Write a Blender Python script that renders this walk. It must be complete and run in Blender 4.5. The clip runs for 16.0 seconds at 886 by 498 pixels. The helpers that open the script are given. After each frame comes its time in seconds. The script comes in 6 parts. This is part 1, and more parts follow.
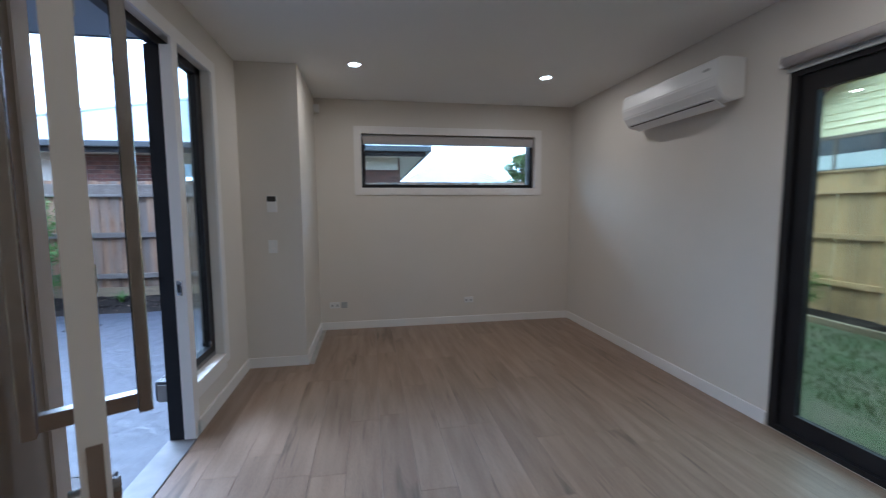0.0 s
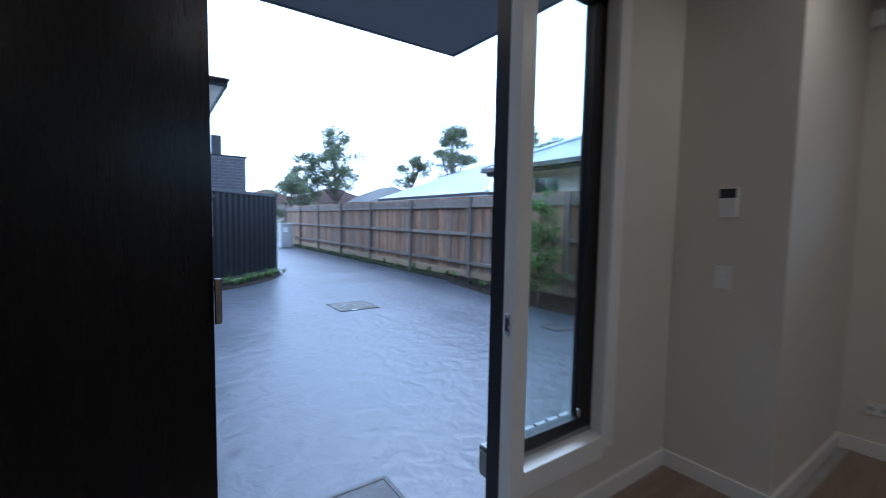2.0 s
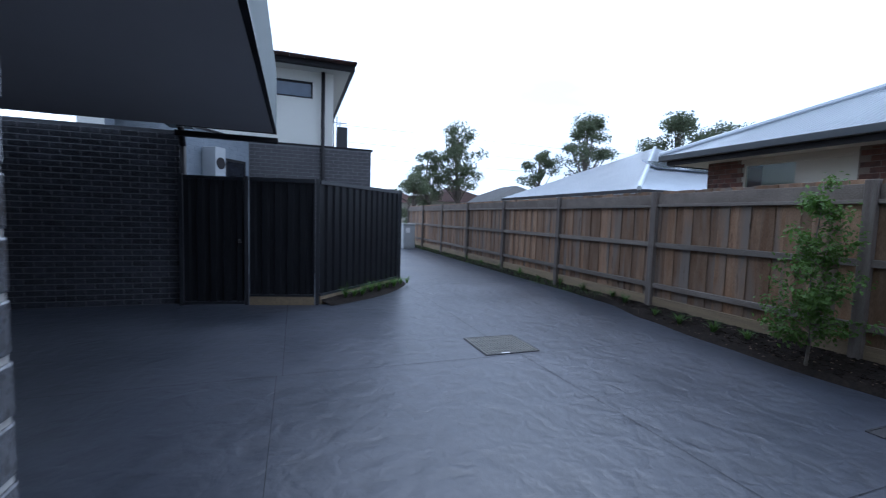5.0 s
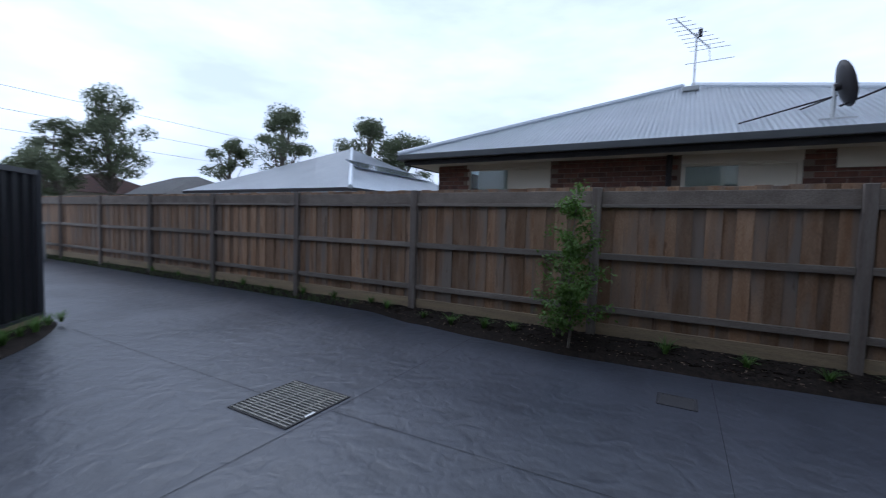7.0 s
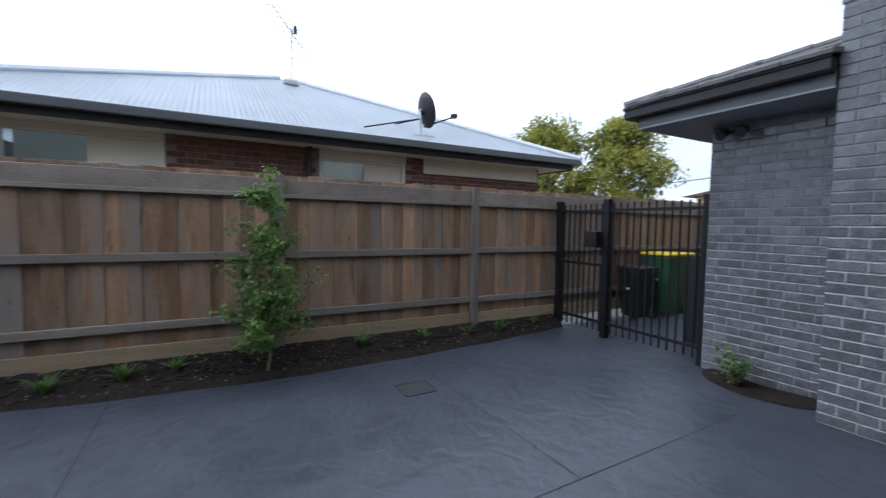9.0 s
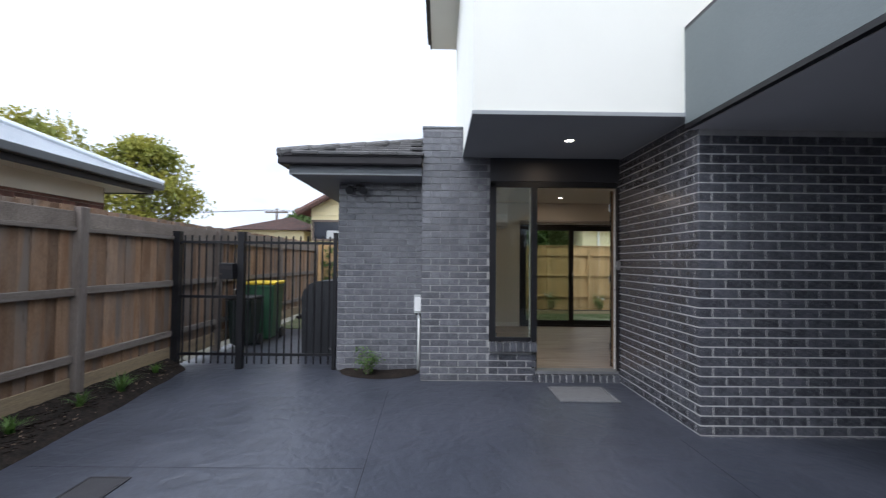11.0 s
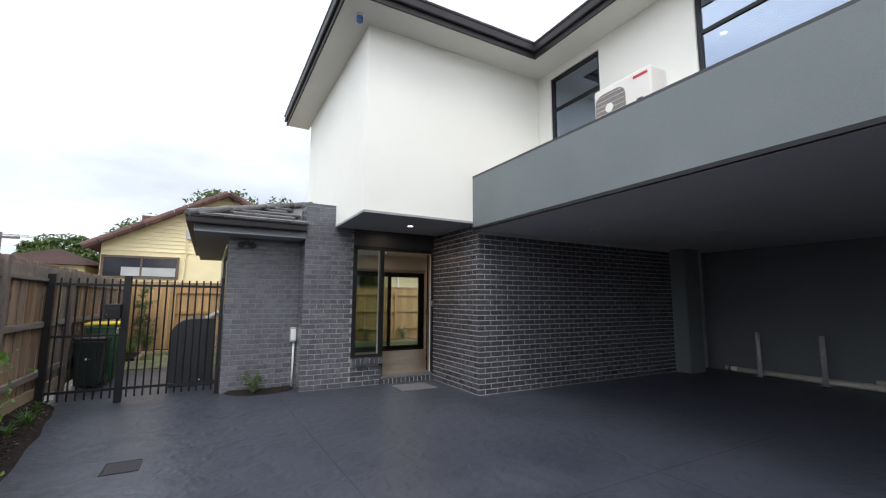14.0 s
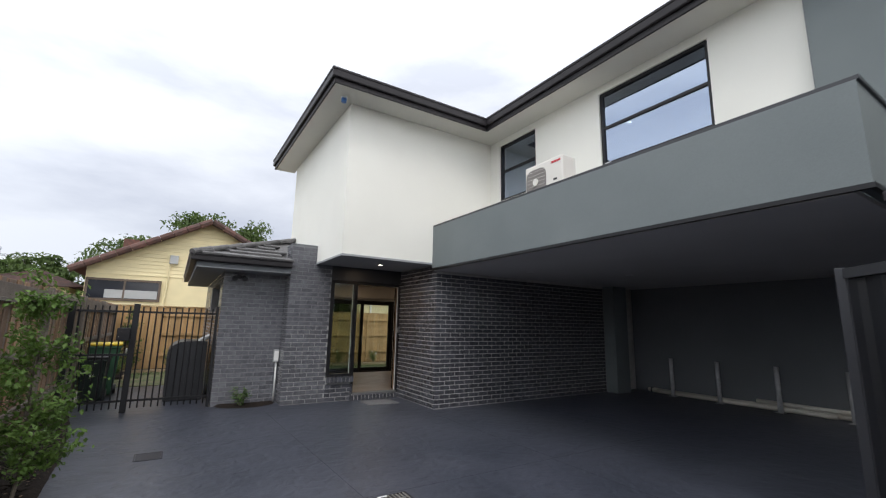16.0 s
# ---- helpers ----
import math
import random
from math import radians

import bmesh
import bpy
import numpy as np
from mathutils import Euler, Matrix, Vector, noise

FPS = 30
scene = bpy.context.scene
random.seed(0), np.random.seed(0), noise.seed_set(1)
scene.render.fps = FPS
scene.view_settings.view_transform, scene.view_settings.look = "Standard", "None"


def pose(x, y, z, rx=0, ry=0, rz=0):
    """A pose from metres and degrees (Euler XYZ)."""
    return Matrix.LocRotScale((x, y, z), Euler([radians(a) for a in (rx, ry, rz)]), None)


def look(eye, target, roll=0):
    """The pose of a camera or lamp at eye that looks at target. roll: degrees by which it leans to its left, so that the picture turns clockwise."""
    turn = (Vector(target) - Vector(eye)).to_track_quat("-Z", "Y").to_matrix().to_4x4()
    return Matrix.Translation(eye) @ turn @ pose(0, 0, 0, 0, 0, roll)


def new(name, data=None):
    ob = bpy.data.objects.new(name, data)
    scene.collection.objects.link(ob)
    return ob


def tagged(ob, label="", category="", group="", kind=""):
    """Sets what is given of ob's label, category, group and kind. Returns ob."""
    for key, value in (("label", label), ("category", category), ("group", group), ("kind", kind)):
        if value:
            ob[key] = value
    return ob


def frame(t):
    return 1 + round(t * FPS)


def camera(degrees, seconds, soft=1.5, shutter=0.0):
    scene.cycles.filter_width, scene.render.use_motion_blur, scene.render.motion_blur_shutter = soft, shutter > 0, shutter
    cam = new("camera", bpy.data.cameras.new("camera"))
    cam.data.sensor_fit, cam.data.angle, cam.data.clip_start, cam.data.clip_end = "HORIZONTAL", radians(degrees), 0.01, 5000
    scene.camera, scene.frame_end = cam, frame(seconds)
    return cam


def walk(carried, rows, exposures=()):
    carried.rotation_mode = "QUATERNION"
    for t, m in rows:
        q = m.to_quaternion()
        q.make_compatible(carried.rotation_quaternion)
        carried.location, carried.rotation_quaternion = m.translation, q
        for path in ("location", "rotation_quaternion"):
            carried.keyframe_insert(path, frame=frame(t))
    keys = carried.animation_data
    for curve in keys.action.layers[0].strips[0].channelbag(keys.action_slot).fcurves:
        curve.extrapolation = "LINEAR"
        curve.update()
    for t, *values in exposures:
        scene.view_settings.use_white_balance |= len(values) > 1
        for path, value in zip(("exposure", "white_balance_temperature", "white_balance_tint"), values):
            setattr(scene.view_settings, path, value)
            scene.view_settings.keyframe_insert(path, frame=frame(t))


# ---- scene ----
cam = camera(92.98, 16.0, soft=1.15, shutter=0.35)
ROWS = [
    (0, 1.057, -0.721, 1.534, -9.777, -5.288, 0.389),
    (0.5, 1.245, -0.341, 1.527, 5.14, -4.899, 0.281),
    (1, 1.323, 0.082, 1.516, 23.439, -4.313, 0.033),
    (1.5, 1.291, 0.47, 1.507, 38.873, -3.765, -0.249),
    (2, 1.114, 0.838, 1.488, 55.111, -3.987, -0.985),
    (2.5, 0.895, 1.093, 1.48, 67.932, -4.045, -0.833),
    (3, 0.556, 1.278, 1.494, 79.303, -4.361, -1.129),
    (3.2, 0.47, 1.345, 1.52, 80.2, -4.5, -0.8),
    (3.6, 0.1, 1.41, 1.52, 81, -4.5, -1),
    (4, -0.26, 1.43, 1.515, 80.4, -4.5, -1.2),
    (4.5, -0.68, 1.39, 1.51, 77.2, -4.4, -1.5),
    (5, -1.1, 1.3, 1.505, 70.6, -4.3, -1.75),
    (5.5, -1.542, 1.218, 1.493, 62.31, -4.187, -1.983),
    (6, -1.967, 1.26, 1.492, 51.652, -3.739, -1.771),
    (6.5, -2.358, 1.255, 1.503, 41.047, -3.679, -1.828),
    (7, -2.804, 1.274, 1.512, 29.457, -3.414, -1.722),
    (7.5, -3.254, 1.362, 1.502, 17.826, -3.27, -1.519),
    (8, -3.671, 1.482, 1.508, 1.961, -3.099, -1.095),
    (8.5, -4.045, 1.675, 1.512, -13.327, -3.263, -0.982),
    (9, -4.368, 2.03, 1.514, -28.545, -3.278, -0.891),
    (9.5, -4.605, 2.386, 1.522, -43.202, -1.807, -0.889),
    (10, -4.869, 2.685, 1.522, -60.564, -0.627, -0.741),
    (10.5, -5.2, 2.95, 1.52, -77, 0.5, -0.7),
    (11, -5.55, 3.24, 1.51, -90.5, 1.7, -0.6),
    (11.5, -5.92, 3.52, 1.49, -100.5, 2.8, -0.55),
    (12, -6.31, 3.82, 1.47, -107.8, 3.8, -0.5),
    (12.5, -6.681, 4.217, 1.457, -112.986, 4.626, -0.596),
    (13, -7.035, 4.476, 1.488, -115.587, 5.892, -0.86),
    (13.5, -7.38, 4.677, 1.511, -116.883, 6.314, -0.854),
    (14, -7.737, 4.883, 1.534, -118.932, 7.014, -0.299),
    (14.5, -8.083, 5.018, 1.551, -120.449, 6.914, -0.325),
    (15, -8.451, 5.192, 1.575, -121.497, 7.571, -0.644),
    (15.5, -8.826, 5.32, 1.602, -122.023, 8.355, -0.945),
    (16, -9.187, 5.416, 1.633, -122.34, 10.183, -1.175),
]
EXPOSURES = [(0.0, 1.76, 4500, 8), (0.5, 1.50, 4450, 8), (1.0, 1.22, 4500, 8), (2.0, 0.85, 4500, 8), (3.0, 0.80, 4400, 7), (4.3, 0.3, 4850, 8), (5.5, -0.48, 5150, 11), (6.5, -0.58, 5250, 11), (7.4, -0.75, 5400, 12), (8.0, -0.4, 5500, 12), (9.0, 0.18, 5650, 10), (10.0, 0.36, 5800, 11), (12.5, 0.42, 6150, 11), (16.0, 0.0, 6500, 11)]
walk(cam, [(t, pose(x, y, z, 90 + pitch, roll, yaw)) for t, x, y, z, yaw, pitch, roll in ROWS], EXPOSURES)

# ---- light ----
world = bpy.data.worlds.new("sky")
scene.world = world
world.use_nodes = True
wn, wl = world.node_tree.nodes, world.node_tree.links
wn.clear()
sky = wn.new("ShaderNodeTexSky")
sky.sky_type, sky.sun_disc = "NISHITA", False
sky.sun_elevation, sky.sun_rotation = radians(42), radians(-100)
sky.air_density, sky.dust_density = 1.0, 2.0
coord = wn.new("ShaderNodeTexCoord")
stretch = wn.new("ShaderNodeMapping")
stretch.inputs["Scale"].default_value = (1.0, 1.0, 3.2)
cloud = wn.new("ShaderNodeTexNoise")
cloud.inputs["Scale"].default_value, cloud.inputs["Detail"].default_value, cloud.inputs["Roughness"].default_value = 2.3, 7, 0.55
ramp = wn.new("ShaderNodeValToRGB")
ramp.color_ramp.elements[0].position, ramp.color_ramp.elements[0].color = 0.36, (6.9, 7.25, 7.9, 1)
ramp.color_ramp.elements[1].position, ramp.color_ramp.elements[1].color = 0.62, (9.6, 9.9, 10.2, 1)
cover = wn.new("ShaderNodeMixRGB")
cover.inputs[0].default_value = 0.9
back = wn.new("ShaderNodeBackground")
back.inputs["Strength"].default_value = 0.185
wout = wn.new("ShaderNodeOutputWorld")
wl.new(coord.outputs["Generated"], stretch.inputs[0])
wl.new(stretch.outputs[0], cloud.inputs["Vector"])
wl.new(cloud.outputs["Fac"], ramp.inputs[0])
wl.new(sky.outputs[0], cover.inputs[1])
wl.new(ramp.outputs[0], cover.inputs[2])
# thinner, brighter cloud towards the sun, greyer cloud away from it
toward = wn.new("ShaderNodeVectorMath")
toward.operation = "DOT_PRODUCT"
toward.inputs[1].default_value = (-0.50, 0.33, 0.80)
fall = wn.new("ShaderNodeValToRGB")
fall.color_ramp.interpolation = "EASE"
fall.color_ramp.elements[0].position, fall.color_ramp.elements[0].color = 0.30, (0.50, 0.51, 0.54, 1)
fall.color_ramp.elements[1].position, fall.color_ramp.elements[1].color = 0.72, (1.12, 1.12, 1.12, 1)
half = wn.new("ShaderNodeMapRange")
half.inputs["From Min"].default_value = -1.0
shade = wn.new("ShaderNodeMixRGB")
shade.blend_type, shade.inputs[0].default_value = "MULTIPLY", 1.0
wl.new(coord.outputs["Generated"], toward.inputs[0])
wl.new(toward.outputs["Value"], half.inputs[0])
wl.new(half.outputs[0], fall.inputs[0])
wl.new(cover.outputs[0], shade.inputs[1])
wl.new(fall.outputs[0], shade.inputs[2])
wl.new(shade.outputs[0], back.inputs["Color"])
wl.new(back.outputs[0], wout.inputs[0])
sun = new("sun", bpy.data.lights.new("sun", "SUN"))
sun.data.energy, sun.data.angle, sun.data.color = 1.3, radians(25), (1.0, 0.97, 0.92)
sun.matrix_world = look((0, 0, 20), (9, -6, 6))

# ---- materials ----
def pm(name, a, b=None, scale=6.0, rough=0.6, bump=0.0, bscale=60.0, metal=0.0, rand=0.0, fine=0.0, stretch=(1, 1, 1), detail=4, space="Object", spec=0.5, rvar=0.0):
    """Two-scale noise between two colours, with bump, roughness variation and a shift by object or island."""
    m = bpy.data.materials.new(name)
    m.use_nodes = True
    n, l = m.node_tree.nodes, m.node_tree.links
    p = n["Principled BSDF"]
    p.inputs["Roughness"].default_value, p.inputs["Metallic"].default_value = rough, metal
    p.inputs["Specular IOR Level"].default_value = spec
    b = b or tuple(c * 0.82 for c in a)
    tc, mp = n.new("ShaderNodeTexCoord"), n.new("ShaderNodeMapping")
    mp.inputs["Scale"].default_value = stretch
    l.new(tc.outputs[space], mp.inputs[0])
    vec = mp.outputs[0]
    if rand:
        info = n.new("ShaderNodeObjectInfo")
        mul, add = n.new("ShaderNodeMath"), n.new("ShaderNodeVectorMath")
        mul.operation, mul.inputs[1].default_value = "MULTIPLY", 37.0
        l.new(info.outputs["Random"], mul.inputs[0])
        l.new(vec, add.inputs[0])
        l.new(mul.outputs[0], add.inputs[1])
        vec = add.outputs[0]
    t = n.new("ShaderNodeTexNoise")
    t.inputs["Scale"].default_value, t.inputs["Detail"].default_value = scale, detail
    l.new(vec, t.inputs["Vector"])
    r = n.new("ShaderNodeValToRGB")
    r.color_ramp.elements[0].position, r.color_ramp.elements[1].position = 0.33, 0.67
    r.color_ramp.elements[0].color, r.color_ramp.elements[1].color = (*a, 1), (*b, 1)
    l.new(t.outputs["Fac"], r.inputs[0])
    col = r.outputs[0]
    g = n.new("ShaderNodeTexNoise")
    g.inputs["Scale"].default_value, g.inputs["Detail"].default_value = bscale, 5
    l.new(vec, g.inputs["Vector"])
    if fine:
        mr, mx = n.new("ShaderNodeMapRange"), n.new("ShaderNodeMixRGB")
        mr.inputs["From Min"].default_value, mr.inputs["From Max"].default_value = 0.3, 0.7
        mr.inputs["To Min"].default_value, mr.inputs["To Max"].default_value = 1 - fine, 1 + fine
        mx.blend_type, mx.inputs[0].default_value = "MULTIPLY", 1.0
        l.new(g.outputs["Fac"], mr.inputs[0])
        l.new(col, mx.inputs[1])
        l.new(mr.outputs[0], mx.inputs[2])
        col = mx.outputs[0]
    if rand:
        mr, mx = n.new("ShaderNodeMapRange"), n.new("ShaderNodeMixRGB")
        mr.inputs["To Min"].default_value, mr.inputs["To Max"].default_value = 1 - rand, 1 + rand
        mx.blend_type, mx.inputs[0].default_value = "MULTIPLY", 1.0
        l.new(info.outputs["Random"], mr.inputs[0])
        l.new(col, mx.inputs[1])
        l.new(mr.outputs[0], mx.inputs[2])
        col = mx.outputs[0]
    l.new(col, p.inputs["Base Color"])
    if rvar:
        mr = n.new("ShaderNodeMapRange")
        mr.inputs["To Min"].default_value, mr.inputs["To Max"].default_value = max(rough - rvar, 0.02), min(rough + rvar, 1)
        l.new(t.outputs["Fac"], mr.inputs[0])
        l.new(mr.outputs[0], p.inputs["Roughness"])
    if bump:
        bp = n.new("ShaderNodeBump")
        bp.inputs["Strength"].default_value, bp.inputs["Distance"].default_value = 1.0, bump
        l.new(g.outputs["Fac"], bp.inputs["Height"])
        l.new(bp.outputs[0], p.inputs["Normal"])
    return m


def glass_mat(name, tint=(0.9, 0.95, 0.93), low=0.06, sheen=(1.0, 1.0, 1.0)):
    m = bpy.data.materials.new(name)
    m.use_nodes = True
    n, l = m.node_tree.nodes, m.node_tree.links
    n.remove(n["Principled BSDF"])
    tr, gl, mix = n.new("ShaderNodeBsdfTransparent"), n.new("ShaderNodeBsdfGlossy"), n.new("ShaderNodeMixShader")
    lw, pw, mr = n.new("ShaderNodeLayerWeight"), n.new("ShaderNodeMath"), n.new("ShaderNodeMapRange")
    tr.inputs[0].default_value = (*tint, 1)
    gl.inputs["Color"].default_value, gl.inputs["Roughness"].default_value = (*sheen, 1), 0.01
    lw.inputs["Blend"].default_value = 0.5
    pw.operation, pw.inputs[1].default_value = "POWER", 4.0
    mr.inputs["To Min"].default_value, mr.inputs["To Max"].default_value = low, 0.95
    l.new(lw.outputs["Facing"], pw.inputs[0])
    l.new(pw.outputs[0], mr.inputs[0])
    l.new(mr.outputs[0], mix.inputs[0])
    l.new(tr.outputs[0], mix.inputs[1])
    l.new(gl.outputs[0], mix.inputs[2])
    l.new(mix.outputs[0], n["Material Output"].inputs[0])
    return m


def glow(name, colour, strength):
    m = bpy.data.materials.new(name)
    m.use_nodes = True
    p = m.node_tree.nodes["Principled BSDF"]
    p.inputs["Base Color"].default_value = (*colour, 1)
    p.inputs["Emission Color"].default_value, p.inputs["Emission Strength"].default_value = (*colour, 1), strength
    return m


WALL = pm("white_wall_paint", (0.69, 0.65, 0.585), (0.665, 0.63, 0.565), 1.5, 0.75, 0.0004, 220, fine=0.015)
# Upstairs walls darkened and blued so the panes read as reflecting sky.
WALL_DIMMED = pm("dimmed_blue_grey_wall", (0.34, 0.37, 0.41), (0.31, 0.34, 0.38), 1.5, 0.75)
CEIL = pm("ceiling_paint", (0.80, 0.79, 0.76), (0.78, 0.77, 0.74), 1.2, 0.85, 0.0003, 200, fine=0.01)
TRIM = pm("gloss_trim_paint", (0.82, 0.80, 0.77), (0.79, 0.77, 0.74), 3, 0.35)
RENDER_WHITE = pm("white_render", (0.83, 0.82, 0.755), (0.79, 0.78, 0.715), 0.7, 0.9, 0.002, 130, fine=0.03)
RENDER_GREY = pm("grey_render", (0.182, 0.205, 0.207), (0.160, 0.183, 0.186), 0.9, 0.9, 0.0012, 120, fine=0.06)
RENDER_DARK = pm("dark_grey_render", (0.16, 0.17, 0.18), (0.142, 0.152, 0.162), 0.8, 0.85, 0.002, 120, fine=0.05)
SOFFIT = pm("soffit_paint", (0.33, 0.34, 0.355), (0.30, 0.31, 0.322), 0.8, 0.8, 0.0004, 160, fine=0.02)
SOFFIT_GREY = pm("grey_ceiling_paint", (0.56, 0.55, 0.55), (0.51, 0.50, 0.50), 0.6, 0.8, 0.0004, 160, fine=0.02)
SOFFIT_PALE = pm("pale_soffit_paint", (0.68, 0.665, 0.61), (0.64, 0.625, 0.575), 1.0, 0.8)
CONC = pm("coloured_concrete", (0.032, 0.036, 0.049), (0.047, 0.051, 0.067), 0.9, 0.40, 0.0, 24.0, fine=0.10, detail=8, rvar=0.10, spec=0.5)


def stamped(m):
    """Slate-stamped relief: a warped network of soft ridges a hand or two apart, lumps between them and fine grit."""
    n, l = m.node_tree.nodes, m.node_tree.links
    p = n["Principled BSDF"]
    tc = n.new("ShaderNodeTexCoord")
    warp, sub, mul, add = n.new("ShaderNodeTexNoise"), n.new("ShaderNodeVectorMath"), n.new("ShaderNodeVectorMath"), n.new("ShaderNodeVectorMath")
    warp.inputs["Scale"].default_value, warp.inputs["Detail"].default_value = 3.0, 4
    sub.operation, sub.inputs[1].default_value = "SUBTRACT", (0.5, 0.5, 0.5)
    mul.operation, mul.inputs[1].default_value = "MULTIPLY", (0.42, 0.42, 0.0)
    l.new(tc.outputs["Object"], warp.inputs["Vector"])
    l.new(warp.outputs["Color"], sub.inputs[0])
    l.new(sub.outputs[0], mul.inputs[0])
    l.new(tc.outputs["Object"], add.inputs[0])
    l.new(mul.outputs[0], add.inputs[1])
    heights = []
    for scale, width in ((3.6, 0.34), (8.0, 0.40)):
        cell, ridge = n.new("ShaderNodeTexVoronoi"), n.new("ShaderNodeMapRange")
        cell.feature = "DISTANCE_TO_EDGE"
        cell.inputs["Scale"].default_value = scale
        ridge.interpolation_type = "SMOOTHSTEP"
        ridge.inputs["From Min"].default_value, ridge.inputs["From Max"].default_value = 0.0, width
        ridge.inputs["To Min"].default_value, ridge.inputs["To Max"].default_value = 1.0, 0.0
        l.new(add.outputs[0], cell.inputs["Vector"])
        l.new(cell.outputs["Distance"], ridge.inputs[0])
        heights.append(ridge.outputs[0])
    lump, grit = n.new("ShaderNodeTexNoise"), n.new("ShaderNodeTexNoise")
    lump.inputs["Scale"].default_value, lump.inputs["Detail"].default_value = 4.4, 6
    grit.inputs["Scale"].default_value, grit.inputs["Detail"].default_value = 120.0, 3
    for t in (lump, grit):
        l.new(tc.outputs["Object"], t.inputs["Vector"])
        heights.append(t.outputs["Fac"])
    prev = None
    for h, dist in zip(heights, (0.0025, 0.0012, 0.0085, 0.0004)):
        b = n.new("ShaderNodeBump")
        b.inputs["Distance"].default_value = dist
        l.new(h, b.inputs["Height"])
        if prev:
            l.new(prev.outputs[0], b.inputs["Normal"])
        prev = b
    l.new(prev.outputs[0], p.inputs["Normal"])
    # release colour stays in the hollows; ridges painted paler for the sky they reflect
    for h, lo, hi in ((heights[0], 0.94, 1.15), (heights[1], 0.96, 1.07)):
        mr, mx = n.new("ShaderNodeMapRange"), n.new("ShaderNodeMixRGB")
        mr.inputs["To Min"].default_value, mr.inputs["To Max"].default_value = lo, hi
        mx.blend_type, mx.inputs[0].default_value = "MULTIPLY", 1.0
        l.new(h, mr.inputs[0])
        l.new(p.inputs["Base Color"].links[0].from_socket, mx.inputs[1])
        l.new(mr.outputs[0], mx.inputs[2])
        l.new(mx.outputs[0], p.inputs["Base Color"])
    return m


stamped(CONC)
JOINT = pm("joint_shadow", (0.022, 0.023, 0.028), None, 5, 0.9)
ASPHALT_PIT = pm("pit_cover_concrete", (0.024, 0.023, 0.027), (0.032, 0.031, 0.035), 9, 0.8, 0.002, 90)


def pitted(m, coat=0.0):
    """Glossy fired face broken by small dull dark pits."""
    n, l = m.node_tree.nodes, m.node_tree.links
    p = n["Principled BSDF"]
    tc, mp, t = n.new("ShaderNodeTexCoord"), n.new("ShaderNodeMapping"), n.new("ShaderNodeTexNoise")
    mp.inputs["Scale"].default_value = (1.0, 1.0, 0.6)
    t.inputs["Scale"].default_value, t.inputs["Detail"].default_value = 75.0, 3
    l.new(tc.outputs["Object"], mp.inputs[0])
    l.new(mp.outputs[0], t.inputs["Vector"])
    mr, mr2, mx = n.new("ShaderNodeMapRange"), n.new("ShaderNodeMapRange"), n.new("ShaderNodeMixRGB")
    for k, lo, hi in ((mr, 0.19, 0.75), (mr2, 1.0, 0.45)):
        k.inputs["From Min"].default_value, k.inputs["From Max"].default_value = 0.55, 0.66
        k.inputs["To Min"].default_value, k.inputs["To Max"].default_value = lo, hi
        l.new(t.outputs["Fac"], k.inputs[0])
    mx.blend_type, mx.inputs[0].default_value = "MULTIPLY", 1.0
    l.new(p.inputs["Base Color"].links[0].from_socket, mx.inputs[1])
    l.new(mr2.outputs[0], mx.inputs[2])
    l.new(mx.outputs[0], p.inputs["Base Color"])
    l.new(mr.outputs[0], p.inputs["Roughness"])
    p.inputs["Coat Weight"].default_value, p.inputs["Coat Roughness"].default_value = coat, 0.16
    return m


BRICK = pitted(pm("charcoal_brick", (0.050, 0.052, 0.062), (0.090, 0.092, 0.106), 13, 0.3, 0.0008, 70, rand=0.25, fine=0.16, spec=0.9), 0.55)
# Paler brick tone for the pier, return and wing walls.
BRICK_PALE = pitted(pm("pale_charcoal_brick", (0.092, 0.094, 0.107), (0.153, 0.155, 0.171), 11, 0.3, 0.0014, 70, rand=0.20, fine=0.26))
# One mortar, two tones: lifted for the carport's shade, deeper on the entrance front.
MORTAR = pm("shade_lifted_mortar", (0.53, 0.52, 0.505), (0.42, 0.415, 0.405), 7, 0.95, 0.003, 150, fine=0.12)
MORTAR_LIT = pm("lit_wall_mortar", (0.35, 0.345, 0.34), (0.28, 0.275, 0.27), 7, 0.95, 0.003, 150, fine=0.12)
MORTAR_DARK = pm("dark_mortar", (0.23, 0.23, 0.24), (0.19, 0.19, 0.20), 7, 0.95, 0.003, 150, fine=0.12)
MORTAR_BROWN = pm("brown_mortar", (0.21, 0.165, 0.135), (0.17, 0.135, 0.11), 7, 0.95, 0.003, 150, fine=0.12)
GUTTER_GREY = pm("slate_grey_gutter_steel", (0.075, 0.080, 0.084), (0.062, 0.066, 0.070), 3, 0.4)
BRICK_RED = pm("brown_brick", (0.14, 0.06, 0.042), (0.075, 0.036, 0.03), 9, 0.8, 0.003, 60, rand=0.3, fine=0.15)
BLACK = pm("black_powder_coat", (0.010, 0.010, 0.012), (0.014, 0.014, 0.016), 5, 0.42, 0.0002, 400, spec=0.3)
GUTTER = pm("dark_gutter_steel", (0.020, 0.018, 0.020), (0.027, 0.024, 0.026), 3, 0.5, spec=0.25)
STEEL_DARK = pm("charcoal_sheet_steel", (0.026, 0.027, 0.032), (0.031, 0.032, 0.037), 2, 0.42, metal=0.0)
STEEL_PALE = pm("pale_roof_steel", (0.60, 0.64, 0.69), (0.53, 0.57, 0.62), 0.9, 0.38, fine=0.04)
GALV = pm("galvanised_steel", (0.60, 0.61, 0.62), (0.48, 0.49, 0.50), 12, 0.45, metal=0.2)
